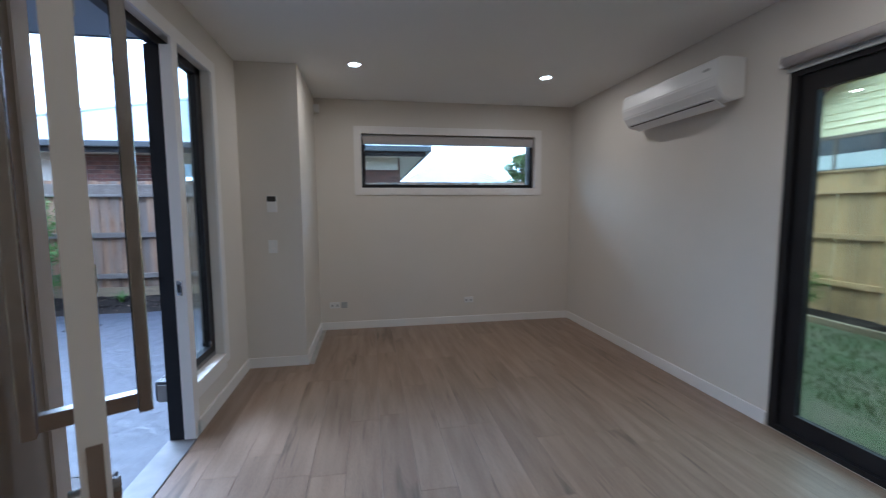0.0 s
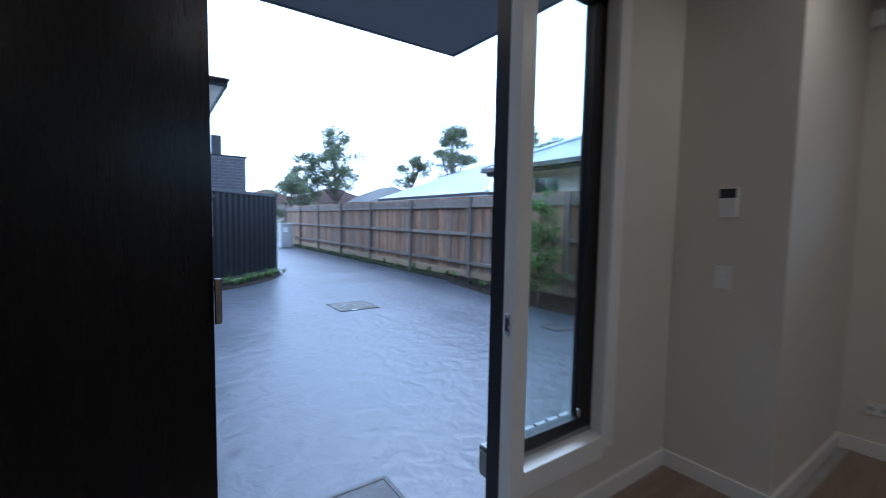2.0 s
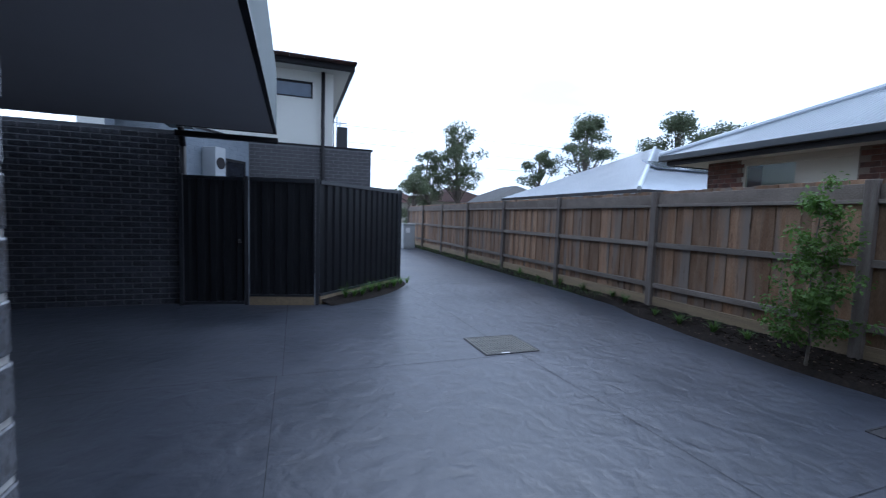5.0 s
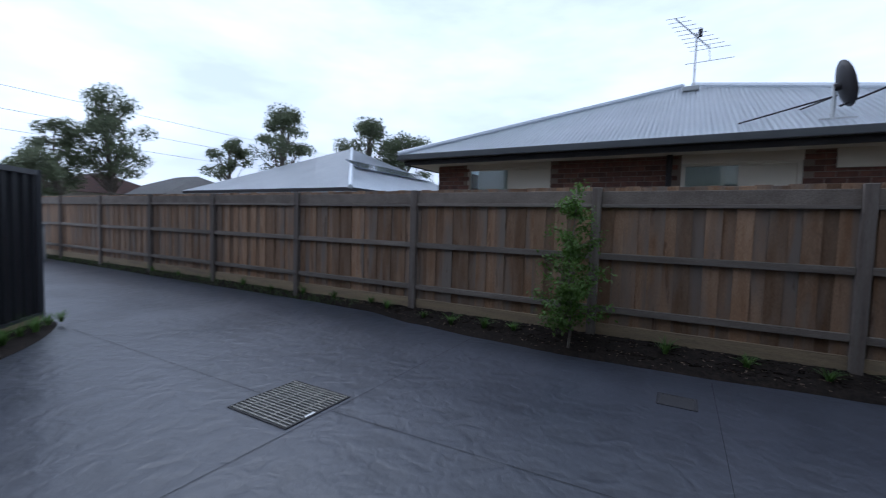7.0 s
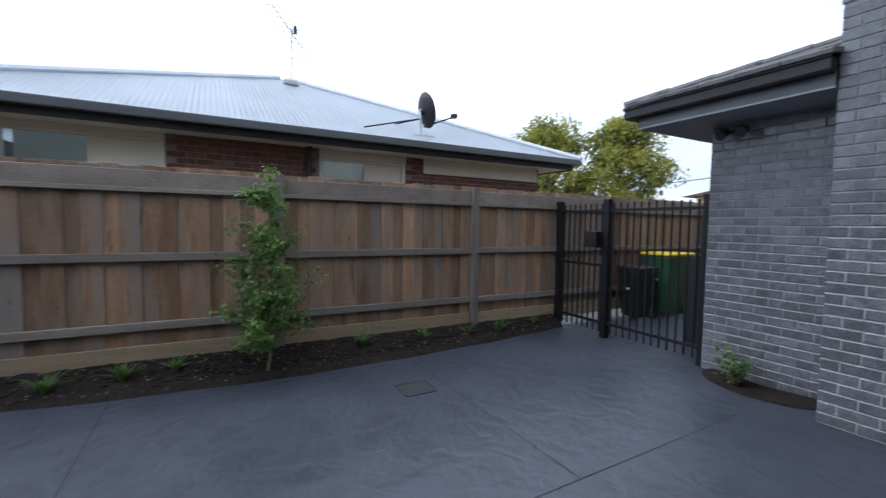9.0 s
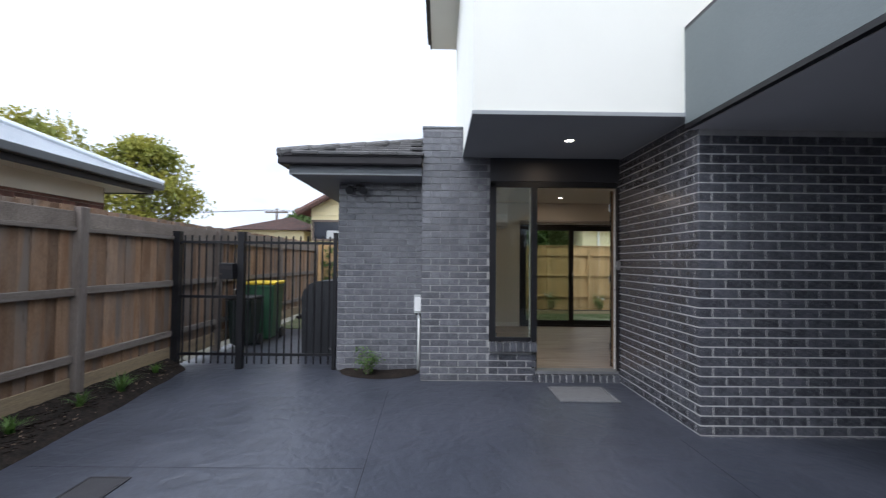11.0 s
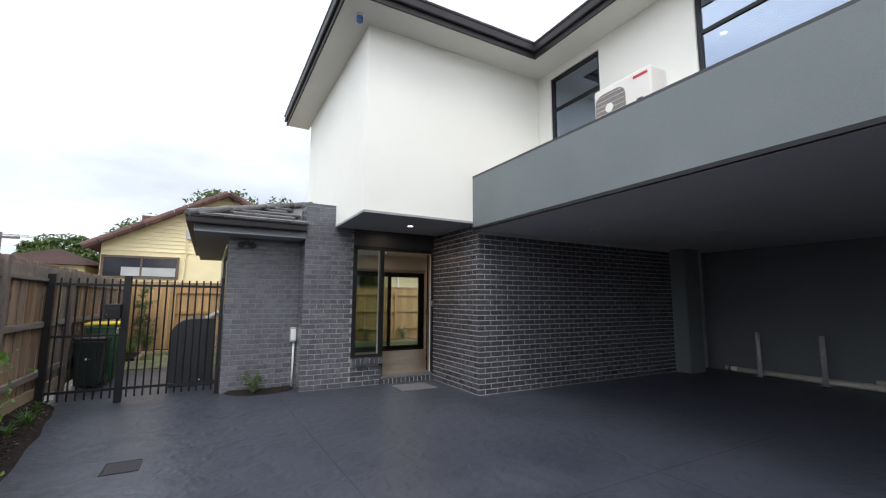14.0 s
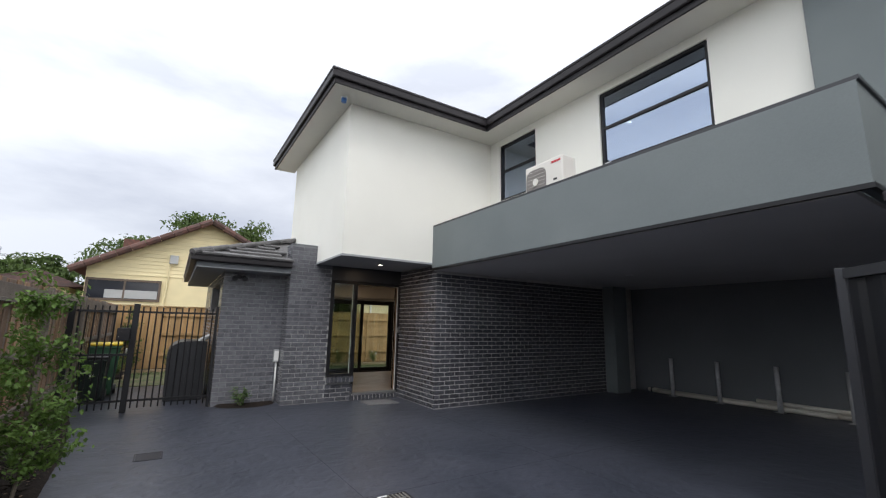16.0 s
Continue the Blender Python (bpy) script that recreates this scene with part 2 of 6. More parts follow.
CHROME = pm("brushed_steel", (0.55, 0.54, 0.52), (0.48, 0.47, 0.45), 30, 0.25, metal=1.0)
TILE_DARK = pm("dark_roof_tile", (0.090, 0.088, 0.090), (0.130, 0.126, 0.126), 8, 0.55, 0.003, 80, rand=0.2)
TILE_RED = pm("weathered_red_tile", (0.115, 0.056, 0.045), (0.075, 0.048, 0.042), 4, 0.9, 0.005, 40, rand=0.3, fine=0.2)


def weathered(m, grey=(0.205, 0.168, 0.140), low=0.46, high=0.68):
    """Silvered grey blotches, drawn down the grain, over browner timber, with dark knots."""
    n, l = m.node_tree.nodes, m.node_tree.links
    p = n["Principled BSDF"]
    vec = [k for k in n if k.type == "VECT_MATH"][0].outputs[0]
    for scale, lo, hi, colour, blend in ((0.75, low, high, grey, "MIX"), (2.3, 0.64, 0.74, (0.40, 0.33, 0.28), "MULTIPLY")):
        t, mr, mx = n.new("ShaderNodeTexNoise"), n.new("ShaderNodeMapRange"), n.new("ShaderNodeMixRGB")
        t.inputs["Scale"].default_value, t.inputs["Detail"].default_value, t.inputs["Distortion"].default_value = scale, 5, 0.5
        mr.inputs["From Min"].default_value, mr.inputs["From Max"].default_value = lo, hi
        mx.blend_type = blend
        mx.inputs[2].default_value = (*colour, 1)
        l.new(vec, t.inputs["Vector"])
        l.new(t.outputs["Fac"], mr.inputs[0])
        l.new(mr.outputs[0], mx.inputs[0])
        l.new(p.inputs["Base Color"].links[0].from_socket, mx.inputs[1])
        l.new(mx.outputs[0], p.inputs["Base Color"])
    return m


def leafy(m, share=0.38):
    """Thin leaves let part of the light through."""
    n, l = m.node_tree.nodes, m.node_tree.links
    p = n["Principled BSDF"]
    tr, mix = n.new("ShaderNodeBsdfTranslucent"), n.new("ShaderNodeMixShader")
    mix.inputs[0].default_value = share
    l.new(p.inputs["Base Color"].links[0].from_socket, tr.inputs["Color"])
    l.new(p.outputs[0], mix.inputs[1])
    l.new(tr.outputs[0], mix.inputs[2])
    l.new(mix.outputs[0], n["Material Output"].inputs[0])
    return m


PALING = weathered(pm("weathered_paling", (0.225, 0.125, 0.066), (0.315, 0.205, 0.130), 2.2, 0.85, 0.003, 42, rand=0.40, fine=0.26, stretch=(5, 5, 0.8)))
RAIL = pm("grey_hardwood", (0.165, 0.135, 0.112), (0.225, 0.195, 0.168), 3, 0.85, 0.003, 40, rand=0.15, fine=0.2, stretch=(0.5, 6, 6))
POST = pm("grey_hardwood_post", (0.125, 0.100, 0.085), (0.175, 0.150, 0.13), 3, 0.85, 0.003, 40, rand=0.15, fine=0.2, stretch=(6, 6, 0.5))
FASCIA = pm("silvered_hardwood", (0.215, 0.180, 0.150), (0.150, 0.122, 0.100), 2.2, 0.88, 0.003, 40, rand=0.18, fine=0.24, stretch=(1.6, 6, 2.0))
PALING_NEW = pm("new_treated_paling", (0.38, 0.23, 0.098), (0.46, 0.30, 0.145), 3, 0.8, 0.002, 40, rand=0.16, fine=0.14, stretch=(6, 6, 0.5))
SLEEPER = pm("treated_plinth_timber", (0.33, 0.25, 0.15), (0.25, 0.19, 0.125), 3, 0.85, 0.003, 40, rand=0.12, fine=0.2, stretch=(0.5, 6, 6))
MULCH = pm("dark_mulch", (0.012, 0.010, 0.009), (0.028, 0.021, 0.017), 22, 0.95, 0.006, 45, fine=0.4, detail=8, spec=0.15)
GRASS = pm("grass_blades", (0.075, 0.118, 0.030), (0.115, 0.160, 0.052), 3, 0.7, fine=0.2)
LAWN = pm("lawn_soil", (0.085, 0.115, 0.042), (0.165, 0.145, 0.09), 2.2, 0.95, 0.02, 60, fine=0.35)
EARTH = pm("bare_ground", (0.16, 0.15, 0.12), (0.12, 0.12, 0.09), 1.1, 0.95, 0.02, 20, fine=0.2)
LEAF = leafy(pm("green_leaf", (0.070, 0.135, 0.022), (0.12, 0.20, 0.04), 7, 0.6, rand=0.25, fine=0.15))
LEAF_DARK = leafy(pm("dark_foliage", (0.055, 0.095, 0.024), (0.105, 0.155, 0.042), 2, 0.65, fine=0.2, bscale=9))
LEAF_STRAP = leafy(pm("strap_leaf", (0.075, 0.16, 0.03), (0.13, 0.22, 0.05), 9, 0.5, rand=0.2))
LEAF_GUM = leafy(pm("gum_foliage", (0.115, 0.140, 0.075), (0.20, 0.225, 0.14), 1.1, 0.7, fine=0.25, bscale=9))
LEAF_YELLOW = leafy(pm("yellowing_foliage", (0.36, 0.33, 0.06), (0.19, 0.22, 0.045), 0.8, 0.7, fine=0.25, bscale=9))
BARK = pm("grey_bark", (0.20, 0.17, 0.14), (0.12, 0.10, 0.08), 9, 0.9, 0.004, 60, fine=0.2)
GLASS = glass_mat("window_glass")
CONDENSER_GREY = pm("pale_grey_enamel", (0.50, 0.52, 0.54), (0.46, 0.48, 0.50), 4, 0.45)
# Reflection boosted and tinted blue in place of a bluer sky.
GLASS_REFLECT = glass_mat("blue_reflection_glass", (0.50, 0.56, 0.60), 0.34, (0.70, 0.80, 0.98))
GLASS_TINT = glass_mat("screened_window_glass", (0.64, 0.69, 0.61))
THRESHOLD = pm("dull_aluminium", (0.22, 0.22, 0.225), (0.17, 0.17, 0.175), 9, 0.5, 0.0003, 120, metal=0.4)
ENAMEL = pm("cream_enamel", (0.74, 0.71, 0.66), (0.70, 0.67, 0.62), 3, 0.4, fine=0.02)
# Shade inside the fan recess, put as colour on a flat panel and blades.
CONDENSER_SHADE = pm("taupe_recess_shade", (0.24, 0.22, 0.205), (0.19, 0.175, 0.165), 6, 0.55)
PIPE = pm("cream_plastic_pipe", (0.74, 0.71, 0.62), (0.66, 0.63, 0.55), 3, 0.5)
CARPORT_WALL = pm("blue_grey_render", (0.175, 0.187, 0.20), (0.155, 0.167, 0.18), 0.8, 0.85, 0.002, 120, fine=0.05)
PLASTIC_WHITE = pm("white_plastic", (0.78, 0.78, 0.77), (0.75, 0.75, 0.74), 2, 0.35)
PLASTIC_GREY = pm("grey_plastic", (0.42, 0.43, 0.43), (0.38, 0.39, 0.39), 3, 0.5)
PLASTIC_BLACK = pm("black_plastic", (0.015, 0.015, 0.017), (0.02, 0.02, 0.022), 5, 0.5)
BIN_GREEN = pm("green_bin_plastic", (0.025, 0.085, 0.042), (0.03, 0.10, 0.05), 4, 0.5)
BIN_YELLOW = pm("yellow_bin_lid", (0.68, 0.50, 0.02), (0.62, 0.45, 0.02), 4, 0.45)
WEATHERBOARD = pm("cream_weatherboard", (0.76, 0.66, 0.40), (0.70, 0.61, 0.37), 2, 0.7, rand=0.04)
CREAM = pm("cream_paint", (0.62, 0.58, 0.50), (0.57, 0.54, 0.47), 2, 0.7)
BLIND = pm("roller_blind_fabric", (0.46, 0.43, 0.42), (0.42, 0.40, 0.39), 40, 0.85)
LAMP = glow("downlight_diffuser", (1.0, 0.92, 0.80), 9.0)
MAT_GREY = pm("grey_mat_fibre", (0.15, 0.15, 0.155), (0.12, 0.12, 0.125), 30, 0.95, 0.003, 200, fine=0.15)
GRATE = pm("weathered_grate_steel", (0.30, 0.29, 0.26), (0.20, 0.195, 0.175), 20, 0.55, metal=0.3)
RED = pm("red_print", (0.55, 0.03, 0.04), None, 5, 0.5)
BLUE = pm("blue_plastic", (0.05, 0.16, 0.42), None, 5, 0.5)
DOOR_FACE = pm("dark_stained_door", (0.006, 0.006, 0.0066), (0.009, 0.0085, 0.009), 3, 0.26, 0.0001, 60, stretch=(14, 14, 0.6), fine=0.2, spec=0.26)
DOOR_INNER = pm("brown_timber_door", (0.20, 0.12, 0.058), (0.25, 0.155, 0.08), 3, 0.6, 0.0006, 60, stretch=(14, 14, 0.6), fine=0.15)
# Blue of the reflected sky is put into the pane's base colour.
SKY_BLUE_GLASS = pm("painted_sky_reflection_glass", (0.08, 0.12, 0.18), None, 3, 0.08, spec=1.0)
# Pale metallic tone imitates white sky mirrored in the solar panels.
SOLAR = pm("solar_glass_sheen", (0.30, 0.33, 0.38), (0.25, 0.28, 0.33), 3, 0.10, metal=0.75)
PANEL_GLASS = pm("solar_glass", (0.02, 0.022, 0.03), None, 3, 0.12)


def floor_mat():
    """Limed oak boards with drawn-out grain and dark splits and knots."""
    m = pm("oak_laminate", (0.310, 0.226, 0.162), (0.225, 0.159, 0.112), 1.9, 0.40, 0.0004, 60, rand=0.09, fine=0.14, stretch=(8, 0.8, 8), detail=9, rvar=0.08)
    n, l = m.node_tree.nodes, m.node_tree.links
    p = n["Principled BSDF"]
    vec = [k for k in n if k.type == "VECT_MATH"][0].outputs[0]
    t, mr, mx = n.new("ShaderNodeTexNoise"), n.new("ShaderNodeMapRange"), n.new("ShaderNodeMixRGB")
    t.inputs["Scale"].default_value, t.inputs["Detail"].default_value, t.inputs["Distortion"].default_value = 1.35, 5, 0.8
    mr.inputs["From Min"].default_value, mr.inputs["From Max"].default_value = 0.60, 0.72
    mr.inputs["To Min"].default_value, mr.inputs["To Max"].default_value = 1.0, 0.52
    mx.blend_type, mx.inputs[0].default_value = "MULTIPLY", 1.0
    l.new(vec, t.inputs["Vector"])
    l.new(t.outputs["Fac"], mr.inputs[0])
    l.new(p.inputs["Base Color"].links[0].from_socket, mx.inputs[1])
    l.new(mr.outputs[0], mx.inputs[2])
    l.new(mx.outputs[0], p.inputs["Base Color"])
    return m


OAK = floor_mat()

# ---- helpers for building ----
def put(bm, x0, x1, y0, y1, z0, z1):
    """Add a box to a bmesh."""
    v = [bm.verts.new(c) for c in ((x0, y0, z0), (x1, y0, z0), (x1, y1, z0), (x0, y1, z0), (x0, y0, z1), (x1, y0, z1), (x1, y1, z1), (x0, y1, z1))]
    for f in ((0, 3, 2, 1), (4, 5, 6, 7), (0, 1, 5, 4), (1, 2, 6, 5), (2, 3, 7, 6), (3, 0, 4, 7)):
        bm.faces.new([v[i] for i in f])
    return v


def cuboid(x0, x1, y0, y1, z0, z1, bevel=0.0, seg=2):
    bm = bmesh.new()
    put(bm, min(x0, x1), max(x0, x1), min(y0, y1), max(y0, y1), min(z0, z1), max(z0, z1))
    if bevel:
        bmesh.ops.bevel(bm, geom=bm.edges[:], offset=bevel, segments=seg, affect="EDGES", profile=0.5)
    return bm


def rod(a, b, r0, r1=None, n=10, cap=True):
    """A round bar from a to b."""
    bm = bmesh.new()
    a, b = Vector(a), Vector(b)
    bmesh.ops.create_cone(bm, cap_ends=cap, segments=n, radius1=r0, radius2=r0 if r1 is None else r1, depth=(b - a).length)
    m = Matrix.Translation((a + b) / 2) @ (b - a).to_track_quat("Z", "Y").to_matrix().to_4x4()
    bmesh.ops.transform(bm, matrix=m, verts=bm.verts)
    return bm


def disc(x, y, z, r, h, n=24):
    return rod((x, y, z), (x, y, z + h), r, r, n)


def join(*bms):
    out = bms[0]
    for b in bms[1:]:
        me = bpy.data.meshes.new("t")
        b.to_mesh(me)
        b.free()
        out.from_mesh(me)
        bpy.data.meshes.remove(me)
    return out


def mesh(name, bm, material, smooth=False):
    me = bpy.data.meshes.new(name)
    bm.to_mesh(me)
    bm.free()
    me.materials.append(material)
    if smooth:
        for f in me.polygons:
            f.use_smooth = True
    return me


def part(name, bm, material, parent, label="", smooth=False):
    ob = new(name, mesh(name, bm, material, smooth))
    ob.parent = parent
    ob.matrix_parent_inverse = parent.matrix_world.inverted()
    if label:
        tagged(ob, label)
    return ob


def solid(name, bm, material, label, category, group="", kind="", smooth=False):
    return tagged(new(name, mesh(name, bm, material, smooth)), label, category, group, kind)


def empty(name, label, category, group="", kind="", at=(0, 0, 0)):
    ob = new(name)
    ob.location = at
    bpy.context.view_layer.update()
    return tagged(ob, label, category, group, kind)


def holed(ax, p0, p1, u0, u1, z0, z1, holes=()):
    """A wall of thickness p0..p1 across axis ax, running u0..u1 and z0..z1, with openings (u0, u1, z0, z1)."""
    us = sorted({u0, u1, *[h for o in holes for h in o[:2] if u0 < h < u1]})
    bm = bmesh.new()
    for a, b in zip(us, us[1:]):
        mid = (a + b) / 2
        cuts = sorted((o[2], o[3]) for o in holes if o[0] < mid < o[1])
        z = z0
        for c0, c1 in cuts + [(z1, z1)]:
            if c0 > z + 1e-4:
                if ax == "x":
                    put(bm, p0, p1, a, b, z, c0)
                else:
                    put(bm, a, b, p0, p1, z, c0)
            z = max(z, c1)
    return bm


def frame_bars(ax, p0, p1, u0, u1, z0, z1, w):
    """Four bars round an opening, butted end to end."""
    def bar(a, b, c, d):
        return cuboid(p0, p1, a, b, c, d) if ax == "x" else cuboid(a, b, p0, p1, c, d)
    return [bar(u0, u0 + w, z0, z1), bar(u1 - w, u1, z0, z1), bar(u0 + w, u1 - w, z0, z0 + w), bar(u0 + w, u1 - w, z1 - w, z1)]


FZ, CZ = 0.13, 2.80
XI, XE, YN = -0.05, 3.56, 4.32
YS = -4.2

# ---- ground ----
bm = bmesh.new()
put(bm, -400, 400, -400, 400, -1.0, -0.06)
solid("ground", bm, EARTH, "bare grey-brown earth between the gardens", "ground", kind="structure")
road = solid("driveway", cuboid(-40, 0.28, -6.2, 6.925, -0.06, 0.0), CONC, "dark grey stamped concrete driveway with saw-cut joints", "driveway", kind="structure")
solid("side_path", cuboid(0.284, 5.2, 4.66, 6.98, -0.06, -0.004), CONC, "grey concrete path beside the house wall", "path", kind="structure")

# ---- room ----
solid("subfloor", join(cuboid(XI - 0.05, XE, YS, 3.28, -0.05, FZ - 0.016), cuboid(0.43, XE, 3.28, YN, -0.05, FZ - 0.016)), MORTAR, "concrete slab under the laminate floor", "floor", kind="structure")
bm = cuboid(XI - 0.06, 0.42, YS - 0.14, 3.195, CZ, CZ + 0.05)
put(bm, 0.42, XE + 0.16, YS - 0.14, 4.45, CZ, CZ + 0.05)
solid("ceiling", bm, CEIL, "plain white plasterboard ceiling", "ceiling", kind="structure")
WIN = (0.97, 3.085, 1.80, 2.42)
solid("wall_north", holed("y", YN, 4.455, 0.42, XE, FZ - 0.13, CZ, [WIN]), WALL, "warm white painted north wall with a slot window", "wall", kind="structure")
SLD = (-0.72, 1.50, FZ, 2.36)
solid("wall_east", holed("x", XE, XE + 0.16, YS, YN, 0, CZ, [SLD]), WALL, "warm white painted wall with a sliding door", "wall", kind="structure")
solid("wall_south", cuboid(XI, XE, YS - 0.14, YS, 0, CZ), WALL, "plain warm white painted wall", "wall", kind="structure")
ENT = (0.925, 2.60, FZ - 0.02, 2.53)
solid("wall_west", holed("x", XI - 0.06, XI, YS, 3.195, 0, CZ, [(ENT[0], 2.05, 0, ENT[3]), (2.05, ENT[1], 0.45, ENT[3])]), WALL, "warm white painted wall round the entrance", "wall", kind="structure")
solid("wall_nib", join(cuboid(XI - 0.06, 0.456, 3.195, 3.28, 0, CZ), cuboid(0.425, 0.456, 3.28, YN, 0, CZ)), WALL, "warm white boxed-out wall corner", "wall", kind="structure")

# ---- masonry cores (mortar colour), bricks come last ----
BX = -0.185
solid("wall_pier", cuboid(BX, XI - 0.064, 2.60, 3.463, 0, 1.553), MORTAR_LIT, "charcoal brick pier beside the entrance", "wall", kind="structure")
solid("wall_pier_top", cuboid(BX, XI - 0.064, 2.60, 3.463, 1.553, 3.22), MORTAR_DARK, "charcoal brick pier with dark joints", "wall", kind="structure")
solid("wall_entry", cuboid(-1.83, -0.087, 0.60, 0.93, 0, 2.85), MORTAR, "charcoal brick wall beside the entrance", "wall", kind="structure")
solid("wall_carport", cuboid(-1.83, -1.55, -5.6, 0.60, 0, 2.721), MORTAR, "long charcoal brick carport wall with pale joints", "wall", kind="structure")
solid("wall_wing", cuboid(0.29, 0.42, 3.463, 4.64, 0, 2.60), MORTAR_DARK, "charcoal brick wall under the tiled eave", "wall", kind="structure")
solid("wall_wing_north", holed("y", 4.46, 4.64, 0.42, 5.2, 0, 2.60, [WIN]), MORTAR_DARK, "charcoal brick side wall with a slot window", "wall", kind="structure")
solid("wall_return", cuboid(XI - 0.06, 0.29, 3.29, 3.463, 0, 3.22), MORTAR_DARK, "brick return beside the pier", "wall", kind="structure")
solid("lintel", cuboid(BX, XI - 0.064, 0.93, 2.60, 2.55, 2.85), STEEL_DARK, "dark head panel over the entrance", "wall", kind="structure")

# ---- upper storey ----
solid("upper_wall_box", cuboid(-1.80, 2.5, -0.5, 2.95, 2.868, 5.83), RENDER_WHITE, "white rendered upper storey over the entrance", "wall", kind="structure")
solid("entry_soffit", cuboid(-1.80, 2.5, 0.9, 2.95, 2.85, 2.868), SOFFIT, "dark grey soffit over the entrance", "ceiling", kind="structure")
U1, U2 = (-3.27, -2.14, 4.38, 5.69), (-6.64, -4.83, 4.36, 5.69)
solid("upper_wall_north", holed("y", -0.72, -0.5, -7.75, -1.80, 2.9, 5.83, [U1, U2]), RENDER_WHITE, "white rendered upper wall with two windows", "wall", kind="structure")
solid("upper_wall_grey", cuboid(-9.6, -7.75, -0.72, -0.35, 2.9, 7.2), RENDER_GREY, "grey rendered upper wall panel", "wall", kind="structure")
solid("parapet", cuboid(-8.34, -1.80, 0.90, 1.03, 2.77, 3.63), RENDER_GREY, "grey rendered parapet above the carport", "wall", kind="structure")
solid("parapet_side", cuboid(-8.34, -8.22, -0.35, 0.90, 2.77, 3.63), RENDER_GREY, "grey rendered side of the parapet", "wall", kind="structure")
solid("carport_ceiling", cuboid(-8.22, -1.80, -6.0, 0.983, 2.722, 2.765), SOFFIT_GREY, "flat grey carport ceiling", "ceiling", kind="structure")
solid("wall_carport_back", cuboid(-8.8, -1.55, -5.75, -5.6, 0, 2.721), CARPORT_WALL, "dark grey rendered back wall of the carport", "wall", kind="structure")
solid("carport_column", cuboid(-2.17, -1.837, -4.86, -4.33, 0, 2.721), RENDER_GREY, "grey rendered column in the carport corner", "wall", kind="structure")
solid("wall_carport_west", cuboid(-8.95, -8.75, -5.6, -0.40, 0, 2.721), MORTAR_DARK, "charcoal brick pier of the carport", "wall", kind="structure")

# ---- room fittings ----
def skirting(name, *runs):
    bm = bmesh.new()
    for x0, x1, y0, y1 in runs:
        put(bm, x0, x1, y0, y1, FZ, FZ + 0.088)
    solid(name, bm, TRIM, "white painted skirting board", "skirting", kind="structure")


S = 0.014
skirting("baseboard_north", (0.456, XE, YN - S, YN))
skirting("baseboard_east", (XE - S, XE, SLD[1] + 0.002, YN - S), (XE - S, XE, YS, SLD[0] - 0.002))
skirting("baseboard_west", (XI, XI + S, 2.03, 3.195 - S), (XI, XI + S, YS, 0.95))
skirting("baseboard_nib", (XI, 0.456 + S, 3.195 - S, 3.195), (0.456, 0.456 + S, 3.195, YN - S))


def window_unit(name, ax, p0, p1, u0, u1, z0, z1, label, bars=(), w=0.045, glass_at=None, category="window", glass=None):
    """A dark aluminium window: frame, transoms and panes. bars: heights of transoms."""
    top = empty(name, label, category, kind="structure", at=((p0, u0, z0) if ax == "x" else (u0, p0, z0)))
    fr = part("window_frame", join(*frame_bars(ax, p0, p1, u0, u1, z0, z1, w)), BLACK, top)
    g = (p0 + p1) / 2 if glass_at is None else glass_at
    zs = [z0 + w] + [b for b in bars] + [z1 - w]
    for b in bars:
        a = cuboid(p0 + 0.01, p1 - 0.01, u0 + w, u1 - w, b - 0.025, b + 0.025) if ax == "x" else cuboid(u0 + w, u1 - w, p0 + 0.01, p1 - 0.01, b - 0.025, b + 0.025)
        part("transom", a, BLACK, top)
    for a, b in zip(zs, zs[1:]):
        lo, hi = a + (0.025 if a in bars else 0), b - (0.025 if b in bars else 0)
        q = cuboid(g - 0.003, g + 0.003, u0 + w, u1 - w, lo, hi) if ax == "x" else cuboid(u0 + w, u1 - w, g - 0.003, g + 0.003, lo, hi)
        pane = part("pane", q, glass or GLASS, top)
        pane.visible_shadow = False
    return top


win1 = window_unit("window_1", "y", YN + 0.065, YN + 0.15, WIN[0], WIN[1], WIN[2], WIN[3], "black aluminium slot window high in the wall", w=0.042)
solid("window_trim", join(*frame_bars("y", YN - 0.014, YN, WIN[0] - 0.085, WIN[1] + 0.085, WIN[2] - 0.085, WIN[3] + 0.085, 0.085)), TRIM, "white painted window architrave", "trim", kind="structure")
blind = empty("roller_blind", "rolled-up greige roller blind in the slot window", "blind", at=(2.0, YN + 0.03, 2.4))
part("rolled_fabric", rod((WIN[0] + 0.015, YN + 0.036, 2.385), (WIN[1] - 0.015, YN + 0.036, 2.385), 0.028, n=16), BLIND, blind, smooth=True)
part("fabric", cuboid(WIN[0] + 0.02, WIN[1] - 0.02, YN + 0.008, YN + 0.010, 2.325, 2.385), BLIND, blind)
part("bottom_rail", cuboid(WIN[0] + 0.02, WIN[1] - 0.02, YN + 0.004, YN + 0.016, 2.300, 2.325, 0.003), PLASTIC_GREY, blind)

# sliding door to the garden
sd = empty("sliding_door", "black aluminium glazed sliding door, closed", "sliding door", kind="structure", at=(XE, 0, FZ))
part("door_frame", join(*frame_bars("x", XE + 0.005, XE + 0.13, SLD[0], SLD[1], SLD[2] - 0.02, SLD[3], 0.05)), BLACK, sd)
